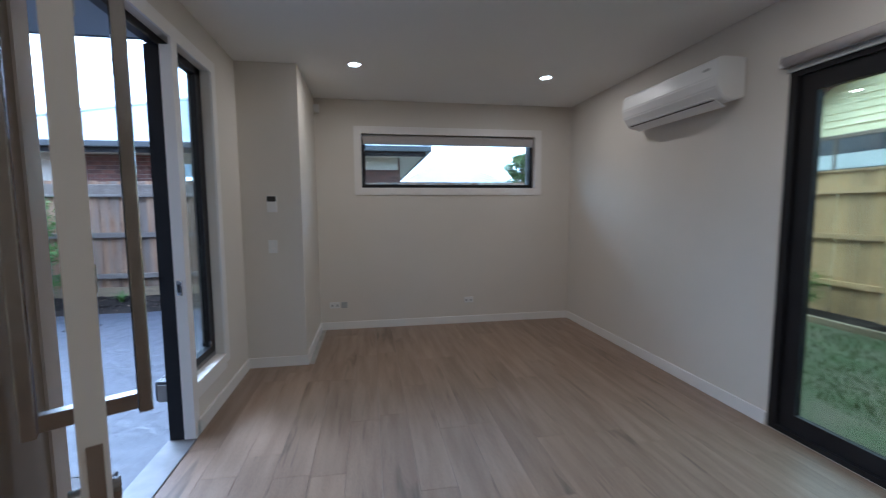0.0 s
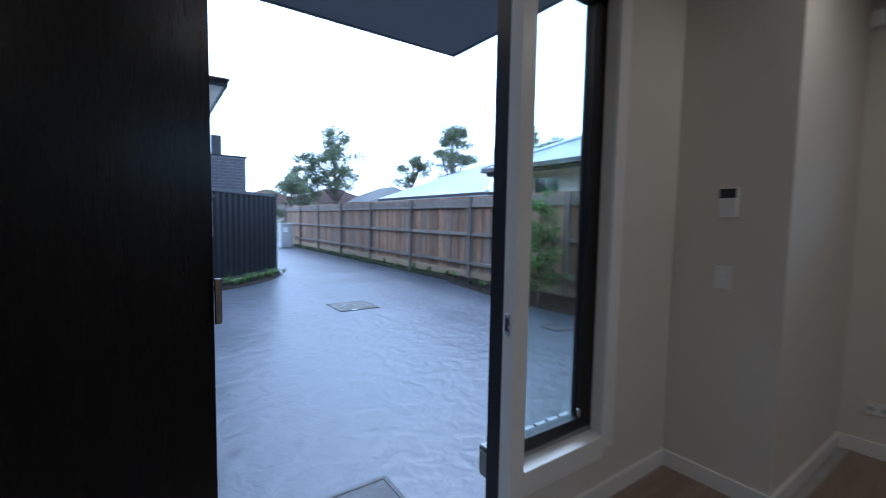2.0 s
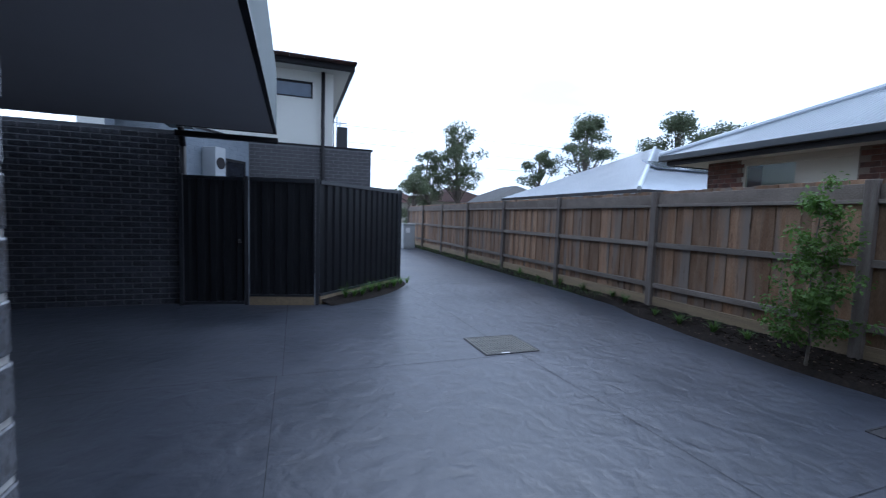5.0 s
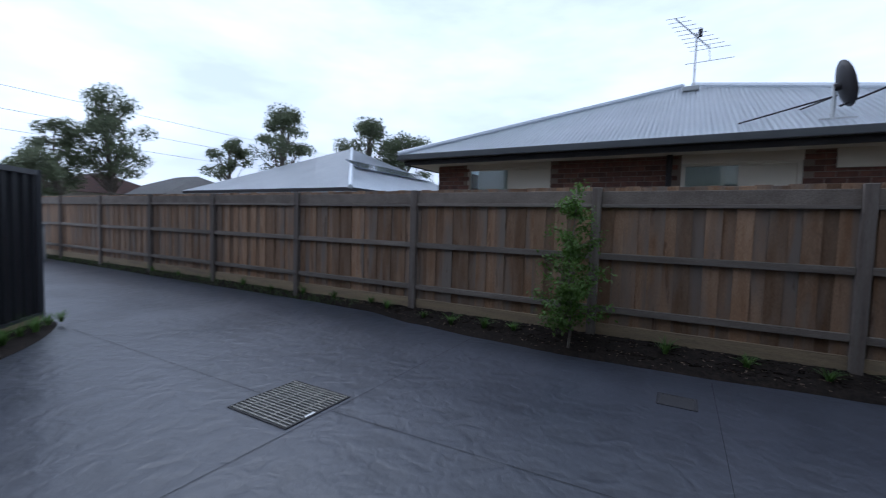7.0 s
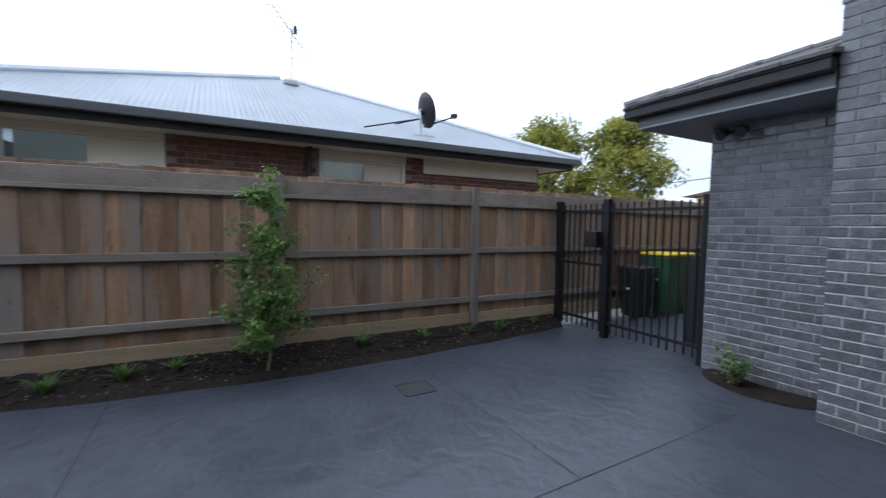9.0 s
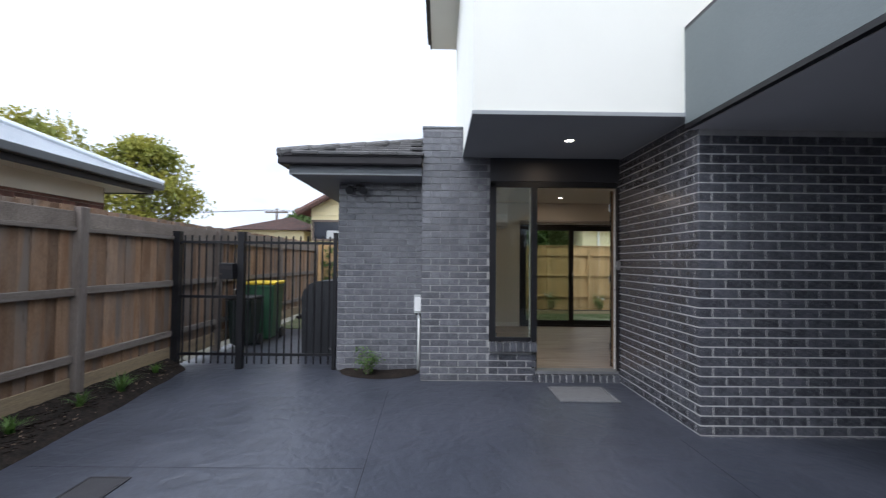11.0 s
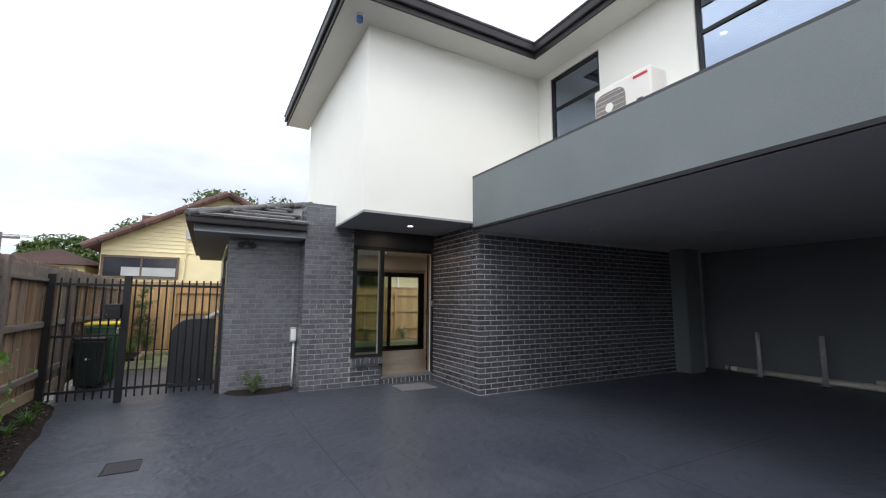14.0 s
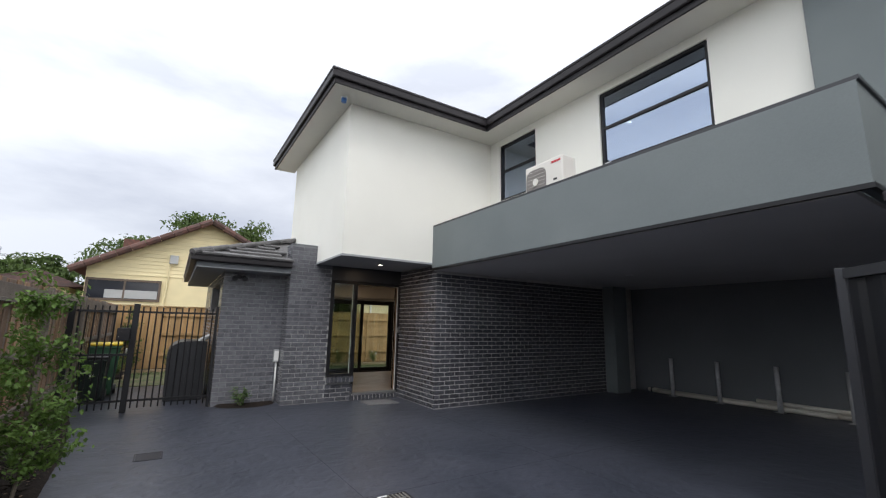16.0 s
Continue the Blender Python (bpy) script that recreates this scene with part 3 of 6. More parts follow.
for u0, u1, px in ((0.32, 1.45, XE + 0.03), (-0.67, 0.40, XE + 0.078)):
    sash = part("sash", join(*frame_bars("x", px, px + 0.04, u0, u1, FZ + 0.032, 2.308, 0.10)), BLACK, sd)
    pane = part("pane", cuboid(px + 0.017, px + 0.023, u0 + 0.10, u1 - 0.10, FZ + 0.132, 2.208), GLASS_TINT if u0 > 0 else GLASS, sash)
    pane.visible_shadow = False
part("handle", join(cuboid(XE - 0.025, XE - 0.012, 0.345, 0.362, 1.02, 1.28, 0.004), cuboid(XE - 0.016, XE + 0.03, 0.347, 0.36, 1.03, 1.05), cuboid(XE - 0.016, XE + 0.03, 0.347, 0.36, 1.25, 1.27)), CHROME, sd, "slim metal pull handle")
bl2 = empty("roller_blind", "rolled-up greige roller blind above the sliding door", "blind", at=(XE, 0.3, 2.4))
part("rolled_fabric", rod((XE - 0.04, SLD[0], 2.395), (XE - 0.04, SLD[1], 2.395), 0.03, n=16), BLIND, bl2, smooth=True)
part("bottom_rail", cuboid(XE - 0.016, XE - 0.004, SLD[0], SLD[1], 2.335, 2.362, 0.003), PLASTIC_GREY, bl2)
part("bracket", cuboid(XE - 0.07, XE, SLD[1], SLD[1] + 0.004, 2.36, 2.43), PLASTIC_WHITE, bl2)


def downlight(x, y, z, power, label="lit round white recessed downlight"):
    d = empty("downlight", label, "downlight", "ceiling downlights", at=(x, y, z))
    ring = bmesh.new()
    bmesh.ops.create_cone(ring, cap_ends=False, segments=28, radius1=0.056, radius2=0.042, depth=0.010)
    bmesh.ops.translate(ring, verts=ring.verts, vec=(x, y, z - 0.005))
    part("bezel", ring, PLASTIC_WHITE, d, smooth=True)
    part("diffuser", disc(x, y, z - 0.006, 0.043, 0.004), LAMP, d, "glowing warm white diffuser")
    if power:
        lt = new("lamp", bpy.data.lights.new("lamp", "AREA"))
        lt.data.shape, lt.data.size, lt.data.energy, lt.data.color = "DISK", 0.085, power, (1.0, 0.73, 0.47)
        lt.matrix_world = pose(x, y, z - 0.012)
    return d


# First two are known; the other four are unseen, added to light the room.
for x, y in ((0.95, 3.13), (2.75, 3.23), (0.95, 0.85), (2.75, 0.85), (0.95, -1.6), (2.75, -1.6)):
    downlight(x, y, CZ, 1.8)
downlight(-1.0, 1.83, 2.85, 2.5, "lit round recessed downlight in the entrance soffit")
for x, y in ((-2.9, -0.67), (-3.9, -2.5)):
    d = empty("downlight", "unlit round recessed downlight in the carport ceiling", "downlight", "carport downlights", at=(x, y, 2.72))
    part("bezel", disc(x, y, 2.714, 0.07, 0.008), PLASTIC_WHITE, d)
    part("diffuser", disc(x, y, 2.710, 0.05, 0.004), PLASTIC_GREY, d)

# split-system air conditioner
ac = empty("air_conditioner", "white wall-mounted split-system air conditioner", "air conditioner", at=(XE, 2.35, 2.4))
bm = bmesh.new()
prof = [(0.0, 2.31), (0.10, 2.28), (0.165, 2.30), (0.215, 2.37), (0.228, 2.44), (0.218, 2.548), (0.19, 2.57), (0.0, 2.57)]
ring0 = [bm.verts.new((XE - d, 1.80, z - 0.03)) for d, z in prof]
ring1 = [bm.verts.new((XE - d, 2.87, z - 0.03)) for d, z in prof]
for i in range(len(prof)):
    j = (i + 1) % len(prof)
    bm.faces.new((ring0[i], ring0[j], ring1[j], ring1[i]))
bm.faces.new(ring0[::-1])
bm.faces.new(ring1)
bmesh.ops.recalc_face_normals(bm, faces=bm.faces)
bmesh.ops.bevel(bm, geom=bm.edges[:], offset=0.008, segments=2, affect="EDGES")
body = part("body", bm, PLASTIC_WHITE, ac)
flap = cuboid(-0.055, 0.055, 1.86, 2.80, -0.004, 0.004, 0.003)
bmesh.ops.transform(flap, matrix=pose(XE - 0.145, 0, 2.253, 0, 28, 0), verts=flap.verts)
part("louvre_flap", flap, PLASTIC_WHITE, ac)
part("air_slot", cuboid(XE - 0.19, XE - 0.10, 1.87, 2.79, 2.263, 2.267), PLASTIC_BLACK, ac, "dark outlet slot")
part("badge", cuboid(XE - 0.2295, XE - 0.227, 1.86, 1.92, 2.46, 2.475), PLASTIC_GREY, ac)

# small wall plates
ctl = empty("wall_controller", "white climate controller with a dark screen", "controller", at=(0.21, 3.195, 1.6))
part("body", cuboid(0.168, 0.250, 3.171, 3.195, 1.525, 1.668, 0.005), PLASTIC_WHITE, ctl)
part("screen", cuboid(0.172, 0.246, 3.168, 3.173, 1.618, 1.664, 0.002), PLASTIC_BLACK, ctl, "dark display")
sw = empty("light_switch", "white light switch plate with two rockers", "switch", at=(0.2, 3.195, 1.22))
part("plate", cuboid(0.165, 0.238, 3.186, 3.195, 1.165, 1.28, 0.003), PLASTIC_WHITE, sw)
for dz in (1.20, 1.235):
    part("rocker", cuboid(0.194, 0.209, 3.182, 3.187, dz, dz + 0.022, 0.002), TRIM, sw)
for x, plug in ((0.62, True), (2.24, False)):
    o = empty("power_outlet", "white double power outlet" + (" with an aerial socket beside it" if plug else " low on the wall"), "outlet", "outlets on the north wall", at=(x, YN, 0.42))
    part("plate", cuboid(x - 0.058, x + 0.058, YN - 0.009, YN, 0.385, 0.457, 0.003), PLASTIC_WHITE, o)
    for dx in (-0.03, 0.03):
        part("socket", cuboid(x + dx - 0.012, x + dx + 0.012, YN - 0.0105, YN - 0.008, 0.405, 0.430), PLASTIC_GREY, o)
        part("rocker", cuboid(x + dx - 0.006, x + dx + 0.006, YN - 0.012, YN - 0.008, 0.437, 0.450, 0.001), TRIM, o)
    if plug:
        part("aerial_plate", cuboid(x + 0.075, x + 0.145, YN - 0.012, YN, 0.385, 0.457, 0.003), PLASTIC_GREY, o)
sk = empty("alarm_sensor", "small white corner motion sensor", "sensor", at=(0.50, 4.26, 2.68))
part("body", cuboid(0.457, 0.517, 4.245, 4.30, 2.63, 2.72, 0.012), PLASTIC_WHITE, sk)

# ---- entrance ----
en = empty("door_frame", "black aluminium entrance frame with a narrow sidelight", "door frame", kind="structure", at=(-0.12, 1.8, FZ))
FX0, FX1 = BX + 0.02, XI - 0.062
part("jamb", cuboid(-0.183, -0.102, 0.936, 0.952, FZ, 2.48), BLACK, en)
part("mullion", cuboid(FX0 - 0.02, -0.102, 1.99, 2.06, FZ, 2.48), BLACK, en)
part("jamb", cuboid(FX0, FX1, 2.515, 2.60, 0.50, 2.53), BLACK, en)
part("head", cuboid(FX0, FX1, 0.953, 2.60, 2.48, 2.55), BLACK, en)
part("sidelight_sill", cuboid(FX0, FX1, 2.062, 2.515, 0.50, 0.55), BLACK, en)
pane = part("pane", cuboid(-0.138, -0.132, 2.062, 2.515, 0.55, 2.48), GLASS, en)
pane.visible_shadow = False
part("window_latch", cuboid(FX1 - 0.002, FX1 + 0.012, 2.49, 2.505, 0.56, 0.60, 0.003), CHROME, en)
solid("door_threshold", cuboid(BX - 0.01, XI + 0.02, 0.953, 1.99, FZ - 0.03, FZ + 0.008, 0.003), THRESHOLD, "grey aluminium door threshold", "threshold", kind="structure")
bm = cuboid(-0.1, XI + 0.014, 1.985, 2.06, FZ, 2.48)
put(bm, XI, XI + 0.014, 1.985, 2.06, 2.48, 2.52)
put(bm, XI, XI + 0.014, 2.06, 2.60, 0.36, 0.448)
put(bm, XI - 0.06, XI + 0.02, 2.062, 2.60, 0.448, 0.47)
put(bm, XI, XI + 0.010, 0.87, 0.935, FZ, 2.52)
put(bm, -0.1, XI, 0.9255, 0.953, FZ, 2.48)
put(bm, XI, XI + 0.014, 0.87, 2.68, 2.52, 2.60)
put(bm, XI, XI + 0.014, 2.60, 2.68, 0.40, 2.52)
solid("door_trim", bm, TRIM, "white painted architrave and reveal round the entrance", "trim", kind="structure")
sp = empty("strike_plate", "small steel strike plate on the white door post", "strike plate", at=(-0.075, 1.984, 1.08))
part("plate", cuboid(-0.090, -0.060, 1.982, 1.9848, 1.035, 1.125, 0.001, 1), CHROME, sp)
# Black block on the plate stands for the shaded latch hole.
part("latch_hole", cuboid(-0.083, -0.067, 1.9805, 1.9818, 1.055, 1.105), PLASTIC_BLACK, sp)

# the open leaf, hinged at the south jamb
LEAF_AT = pose(0.055, 0.94, 0, 0, 0, -59.2)
leaf = tagged(new("front_door"), "dark stained entrance door, swung wide open, with long steel pulls", "door")
leaf.matrix_world = LEAF_AT
bpy.context.view_layer.update()


def leaf_part(name, bm, material, label="", parent=None, smooth=False):
    ob = new(name, mesh(name, bm, material, smooth))
    ob.parent = parent or leaf
    if label:
        tagged(ob, label)
    return ob


leaf_part("panel", cuboid(0.0, 0.985, -0.004, 0.021, FZ + 0.012, 2.475), DOOR_FACE, "near-black outer face")
leaf_part("inner_panel", cuboid(0.0, 0.985, -0.023, -0.0045, FZ + 0.012, 2.475), DOOR_INNER, "brown timber inner face")
leaf_part("edge_strip", cuboid(0.9852, 0.989, -0.023, 0.021, FZ + 0.012, 2.475), TRIM, "white painted closing edge")
leaf_part("latch", cuboid(0.9892, 0.992, -0.012, 0.012, 0.98, 1.12), CHROME)
for side in (1, -1):
    y0 = 0.021 if side > 0 else -0.023
    y1 = y0 + side * 0.062
    bar = join(cuboid(0.918, 0.948, y1 - 0.012, y1 + 0.012, 1.14, 2.30, 0.003), *[cuboid(0.921, 0.945, min(y0, y1 - 0.013 * side), max(y0, y1 - 0.013 * side), z, z + 0.03) for z in (1.15, 2.26)])
    leaf_part("pull_handle", bar, CHROME, "long square steel pull handle")
leaf_part("lock", rod((0.90, -0.023, 0.98), (0.90, -0.045, 0.98), 0.022, n=18), CHROME)
leaf_part("lock_cylinder", rod((0.90, 0.021, 0.98), (0.90, 0.036, 0.98), 0.022, n=18), CHROME)
for z in (0.35, 1.25, 2.2):
    leaf_part("hinge", rod((-0.004, 0.03, z), (-0.004, 0.03, z + 0.1), 0.008, n=10), CHROME)

mat_ = empty("doormat", "flat grey doormat on the driveway", "doormat", at=(-0.7, 1.63, 0))
part("pad", cuboid(-0.97, -0.44, 1.26, 1.92, 0.0, 0.016, 0.006), MAT_GREY, mat_)
part("border", join(*[cuboid(*q, 0.016, 0.020) for q in ((-0.965, -0.445, 1.265, 1.29), (-0.965, -0.445, 1.89, 1.915), (-0.965, -0.94, 1.29, 1.89), (-0.47, -0.445, 1.29, 1.89))]), MAT_GREY, mat_)

BELL = pm("brown_grey_plastic", (0.20, 0.19, 0.18), (0.17, 0.16, 0.155), 5, 0.45)
ic = empty("doorbell_intercom", "brown-grey doorbell unit on the brick reveal", "doorbell", at=(-0.16, 0.935, 1.48))
part("housing", cuboid(-0.208, -0.125, 0.934, 0.972, 1.425, 1.535, 0.006), BELL, ic)
part("hood", cuboid(-0.212, -0.121, 0.934, 0.980, 1.535, 1.543, 0.002), BELL, ic)
part("face_plate", cuboid(-0.200, -0.133, 0.971, 0.9745, 1.433, 1.528, 0.001), PLASTIC_GREY, ic, "pale front plate")
part("button", rod((-0.167, 0.971, 1.450), (-0.167, 0.980, 1.450), 0.013, n=16), BELL, ic)
part("lens", rod((-0.167, 0.971, 1.505), (-0.167, 0.979, 1.505), 0.012, n=16), BELL, ic)


# ---- upper windows, eaves, roofs ----
window_unit("window_2", "y", -0.60, -0.53, U1[0], U1[1], U1[2], U1[3], "black aluminium awning window in white render", bars=(5.07,), w=0.05, glass=GLASS_REFLECT)
window_unit("window_3", "y", -0.60, -0.53, U2[0], U2[1], U2[2], U2[3], "wide black aluminium window in white render", bars=(5.04,), w=0.05, glass=GLASS_REFLECT)
solid("upper_room", join(cuboid(-7.6, -1.9, -4.2, -4.1, 2.95, 5.8), cuboid(-7.7, -7.6, -4.2, -0.72, 2.95, 5.8), cuboid(-1.9, -1.8, -4.2, -0.72, 2.95, 5.8), cuboid(-7.6, -1.9, -4.1, -0.72, 2.95, 3.05), cuboid(-7.6, -1.9, -4.1, -0.72, 5.72, 5.80)), WALL_DIMMED, "plain upstairs room, darkened and blued for the window reflection", "wall", kind="structure")
for x in (-4.5, -2.8):
    downlight(x, -1.9, 5.72, 0, "lit round downlight in the upstairs ceiling")

SZ = 5.83
bm = cuboid(-2.338, 2.9, 2.93, 3.438, SZ, SZ + 0.03)
put(bm, -2.338, -1.80, 0.038, 2.93, SZ, SZ + 0.03)
put(bm, -9.6, -1.80, -0.50, 0.038, SZ, SZ + 0.03)
solid("eave_soffit", bm, SOFFIT_PALE, "pale painted eave lining under the upper roof", "soffit", kind="structure")


def gutter(name, pts, z0, h, label, w=0.11):
    """A quad-profile gutter along straight runs with mitred corners; pts in plan, outer edge, walking with the house on the left."""
    bm = bmesh.new()
    n = len(pts)
    P = [Vector((p[0], p[1])) for p in pts]
    offs = []
    for i in range(n):
        d0 = (P[i] - P[i - 1]).normalized() if i else (P[1] - P[0]).normalized()
        d1 = (P[i + 1] - P[i]).normalized() if i < n - 1 else d0
        n0, n1 = Vector((-d0.y, d0.x)), Vector((-d1.y, d1.x))
        m = (n0 + n1).normalized()
        offs.append(m / max(m.dot(n0), 0.3))
    prof = [(0.012, 0), (0.0, 0.018), (0.0, h * 0.72), (-0.012, h * 0.80), (-0.012, h), (0.004, h), (0.010, h * 0.85), (w, h * 0.85), (w, 0)]
    rings = [[bm.verts.new((P[i].x + offs[i].x * a, P[i].y + offs[i].y * a, z0 + z)) for a, z in prof] for i in range(n)]
    for a, b in zip(rings, rings[1:]):
        for i in range(len(prof)):
            j = (i + 1) % len(prof)
            bm.faces.new((a[i], a[j], b[j], b[i]))
    bm.faces.new(rings[0])
    bm.faces.new(rings[-1][::-1])
    bmesh.ops.recalc_face_normals(bm, faces=bm.faces)
    return solid(name, bm, GUTTER, label, "gutter", kind="structure")


gutter("upper_gutter", [(2.9, 3.52), (-2.42, 3.52), (-2.42, 0.12), (-9.6, 0.12)], SZ + 0.085, 0.175, "dark steel gutter round the upper roof", 0.12)
bm = cuboid(-2.37, 2.9, 3.44, 3.47, SZ - 0.006, SZ + 0.09)
put(bm, -2.37, -2.34, 0.04, 3.44, SZ - 0.006, SZ + 0.09)
put(bm, -9.6, -2.37, 0.04, 0.07, SZ - 0.006, SZ + 0.09)
solid("upper_fascia", bm, GUTTER, "dark fascia board under the gutter", "fascia", kind="structure")
bm = bmesh.new()
v = [bm.verts.new(c) for c in ((-2.43, 3.53, SZ + 0.25), (2.9, 3.53, SZ + 0.25), (2.9, 0.9, SZ + 1.25), (0.2, 0.9, SZ + 1.25), (-2.43, 0.11, SZ + 0.25), (-0.8, -1.5, SZ + 0.8), (-9.6, 0.11, SZ + 0.25), (-9.6, -1.5, SZ + 0.8), (2.9, -1.5, SZ + 0.8))]
for f in ((0, 1, 2, 3), (0, 3, 5, 4), (4, 5, 7, 6), (3, 2, 8, 5)):
    bm.faces.new([v[i] for i in f])
bmesh.ops.solidify(bm, geom=bm.faces[:], thickness=0.04)
solid("upper_roof", bm, TILE_DARK, "dark tiled hip roof over the upper storey", "roof", kind="structure")
cap = cuboid(-8.36, -1.80, 0.88, 1.03, 3.63, 3.665)
put(cap, -8.36, -8.20, -0.35, 0.88, 3.63, 3.665)
solid("parapet_capping", cap, STEEL_DARK, "dark metal capping on the parapet", "capping", kind="structure")
solid("parapet_drip", join(cuboid(-8.355, -1.80, 0.985, 1.034, 2.728, 2.77), cuboid(-8.355, -8.315, -0.35, 0.985, 2.728, 2.77)), BLACK, "thin dark drip edge under the parapet", "trim", kind="structure")
solid("wall_joint_trim", cuboid(-7.77, -7.71, -0.50, -0.475, 2.95, 5.83), RENDER_DARK, "dark strip between white and grey render", "trim", kind="structure")
solid("box_drip", join(cuboid(-1.806, 2.5, 2.938, 2.958, 2.840, 2.875), cuboid(-1.808, -1.79, 1.032, 2.938, 2.840, 2.875)), SOFFIT, "grey edge bead under the white storey", "trim", kind="structure")
solid("pier_capping", cuboid(BX - 0.01, 0.30, 2.94, 3.475, 3.22, 3.245), RENDER_DARK, "dark capping on the brick pier", "capping", kind="structure")
spot = empty("security_light", "small blue and white sensor light under the eave", "sensor light", at=(-1.95, 3.15, SZ))
part("base", disc(-1.95, 3.15, SZ - 0.03, 0.06, 0.03), PLASTIC_WHITE, spot)
part("head", disc(-1.95, 3.15, SZ - 0.10, 0.05, 0.07), BLUE, spot, "blue plastic cover")

# outdoor condenser on the deck
cd = empty("condenser_unit", "white outdoor air-conditioning condenser behind the parapet", "condenser", at=(-4.35, 0.3, 2.9))
part("casing", cuboid(-4.78, -3.93, 0.10, 0.42, 3.78, 4.38, 0.022, 3), ENAMEL, cd)
opening = bmesh.new()
ring = []
for k in range(40):
    a = 6.2832 * k / 40
    c, q = math.cos(a), math.sin(a)
    ring.append(opening.verts.new((-4.19 + 0.235 * math.copysign(abs(c) ** 0.5, c), 0.4215, 4.06 + 0.235 * math.copysign(abs(q) ** 0.5, q))))
opening.faces.new(ring)
ext = bmesh.ops.extrude_face_region(opening, geom=opening.faces[:])
bmesh.ops.translate(opening, verts=[g for g in ext["geom"] if isinstance(g, bmesh.types.BMVert)], vec=(0, 0.004, 0))
bmesh.ops.recalc_face_normals(opening, faces=opening.faces)
part("fan_opening", opening, CONDENSER_SHADE, cd, "flat panel toned taupe for the shaded fan recess")
for k in range(3):
    a = 0.5 + 2.094 * k
    blade = cuboid(0.05, 0.20, -0.003, 0.003, -0.055, 0.055, 0.002, 1)
    bmesh.ops.transform(blade, matrix=pose(-4.19, 0.430, 4.06) @ pose(0, 0, 0, 0, math.degrees(a), 0), verts=blade.verts)
    part("fan_blade", blade, CONDENSER_SHADE, cd)
for k in range(7):
    z = 3.87 + 0.063 * k
    part("guard_wire", rod((-4.41, 0.440, z), (-3.97, 0.440, z), 0.003, n=6), ENAMEL, cd)
part("fan_hub", rod((-4.19, 0.426, 4.06), (-4.19, 0.445, 4.06), 0.06, n=18), ENAMEL, cd)
part("logo_plate", cuboid(-4.66, -4.58, 0.42, 0.424, 3.99, 4.02), PLASTIC_BLACK, cd)
part("badge", cuboid(-4.74, -4.54, 0.42, 0.424, 4.29, 4.325), RED, cd, "small red badge")
for x in (-4.65, -4.06):
    part("stand", cuboid(x - 0.03, x + 0.03, 0.08, 0.44, 2.9, 3.78), GALV, cd)
part("isolator", cuboid(-5.05, -4.95, -0.5, -0.42, 4.20, 4.36, 0.006), PLASTIC_GREY, cd)

# wing eave and roof
wz = 2.60
# Low eave lining takes the greyer soffit colour to imitate shade under it.
bm = cuboid(-0.22, 0.286, 3.475, 5.16, wz, wz + 0.02)
put(bm, 0.286, 5.4, 4.645, 5.16, wz, wz + 0.02)
solid("wing_soffit", bm, SOFFIT, "eave lining of the low roof, coloured grey for its shade", "soffit", kind="structure")
bm = cuboid(-0.225, -0.20, 3.475, 5.16, wz + 0.02, 2.72)
put(bm, -0.20, 5.4, 5.135, 5.16, wz + 0.02, 2.72)
solid("wing_fascia", bm, RENDER_DARK, "dark grey fascia board", "fascia", kind="structure")
gutter("wing_gutter", [(5.4, 5.27), (-0.32, 5.27), (-0.32, 3.475)], 2.71, 0.13, "dark steel gutter on the low roof", 0.105)
SL = 0.37
bm = bmesh.new()
v = [bm.verts.new(c) for c in ((-0.30, 3.47, 2.80), (-0.30, 5.24, 2.80), (5.4, 5.24, 2.80), (5.4, 2.94, 2.80 + 2.30 * SL), (2.00, 2.94, 2.80 + 2.30 * SL), (0.30, 2.94, 2.80 + 0.6 * SL), (0.30, 3.47, 2.80 + 0.6 * SL))]
bm.faces.new((v[0], v[6], v[5], v[4], v[1]))
bm.faces.new((v[1], v[4], v[3], v[2]))
bmesh.ops.recalc_face_normals(bm, faces=bm.faces)
wing_roof = solid("wing_roof", bm, TILE_DARK, "low hip roof of flat dark concrete tiles", "roof", kind="structure")

fl = empty("flood_light", "black twin floodlight under the tiled eave", "floodlight", at=(0.28, 4.37, 2.52))
part("base", cuboid(0.235, 0.286, 4.33, 4.41, 2.47, 2.55, 0.01), PLASTIC_BLACK, fl)
for dy in (-0.085, 0.085):
    part("lamp_head", join(rod((0.24, 4.37 + dy * 0.4, 2.50), (0.17, 4.37 + dy, 2.48), 0.012), rod((0.20, 4.37 + dy, 2.50), (0.10, 4.37 + dy * 1.1, 2.45), 0.032, 0.052, 16)), PLASTIC_BLACK, fl)

mb = empty("meter_box", "grey conduit box with a white pipe down the brick wall", "conduit box", at=(0.26, 3.56, 0.9))
part("box", cuboid(0.205, 0.286, 3.478, 3.58, 0.80, 1.05, 0.008), PLASTIC_GREY, mb)
part("lid", cuboid(0.198, 0.206, 3.485, 3.573, 0.83, 1.02, 0.003), PLASTIC_WHITE, mb)
part("conduit", rod((0.262, 3.512, 0.0), (0.262, 3.512, 0.80), 0.018, n=14), PLASTIC_WHITE, mb, "white plastic conduit", True)
part("collar", rod((0.262, 3.512, 0.72), (0.262, 3.512, 0.78), 0.023, n=14), PLASTIC_WHITE, mb)


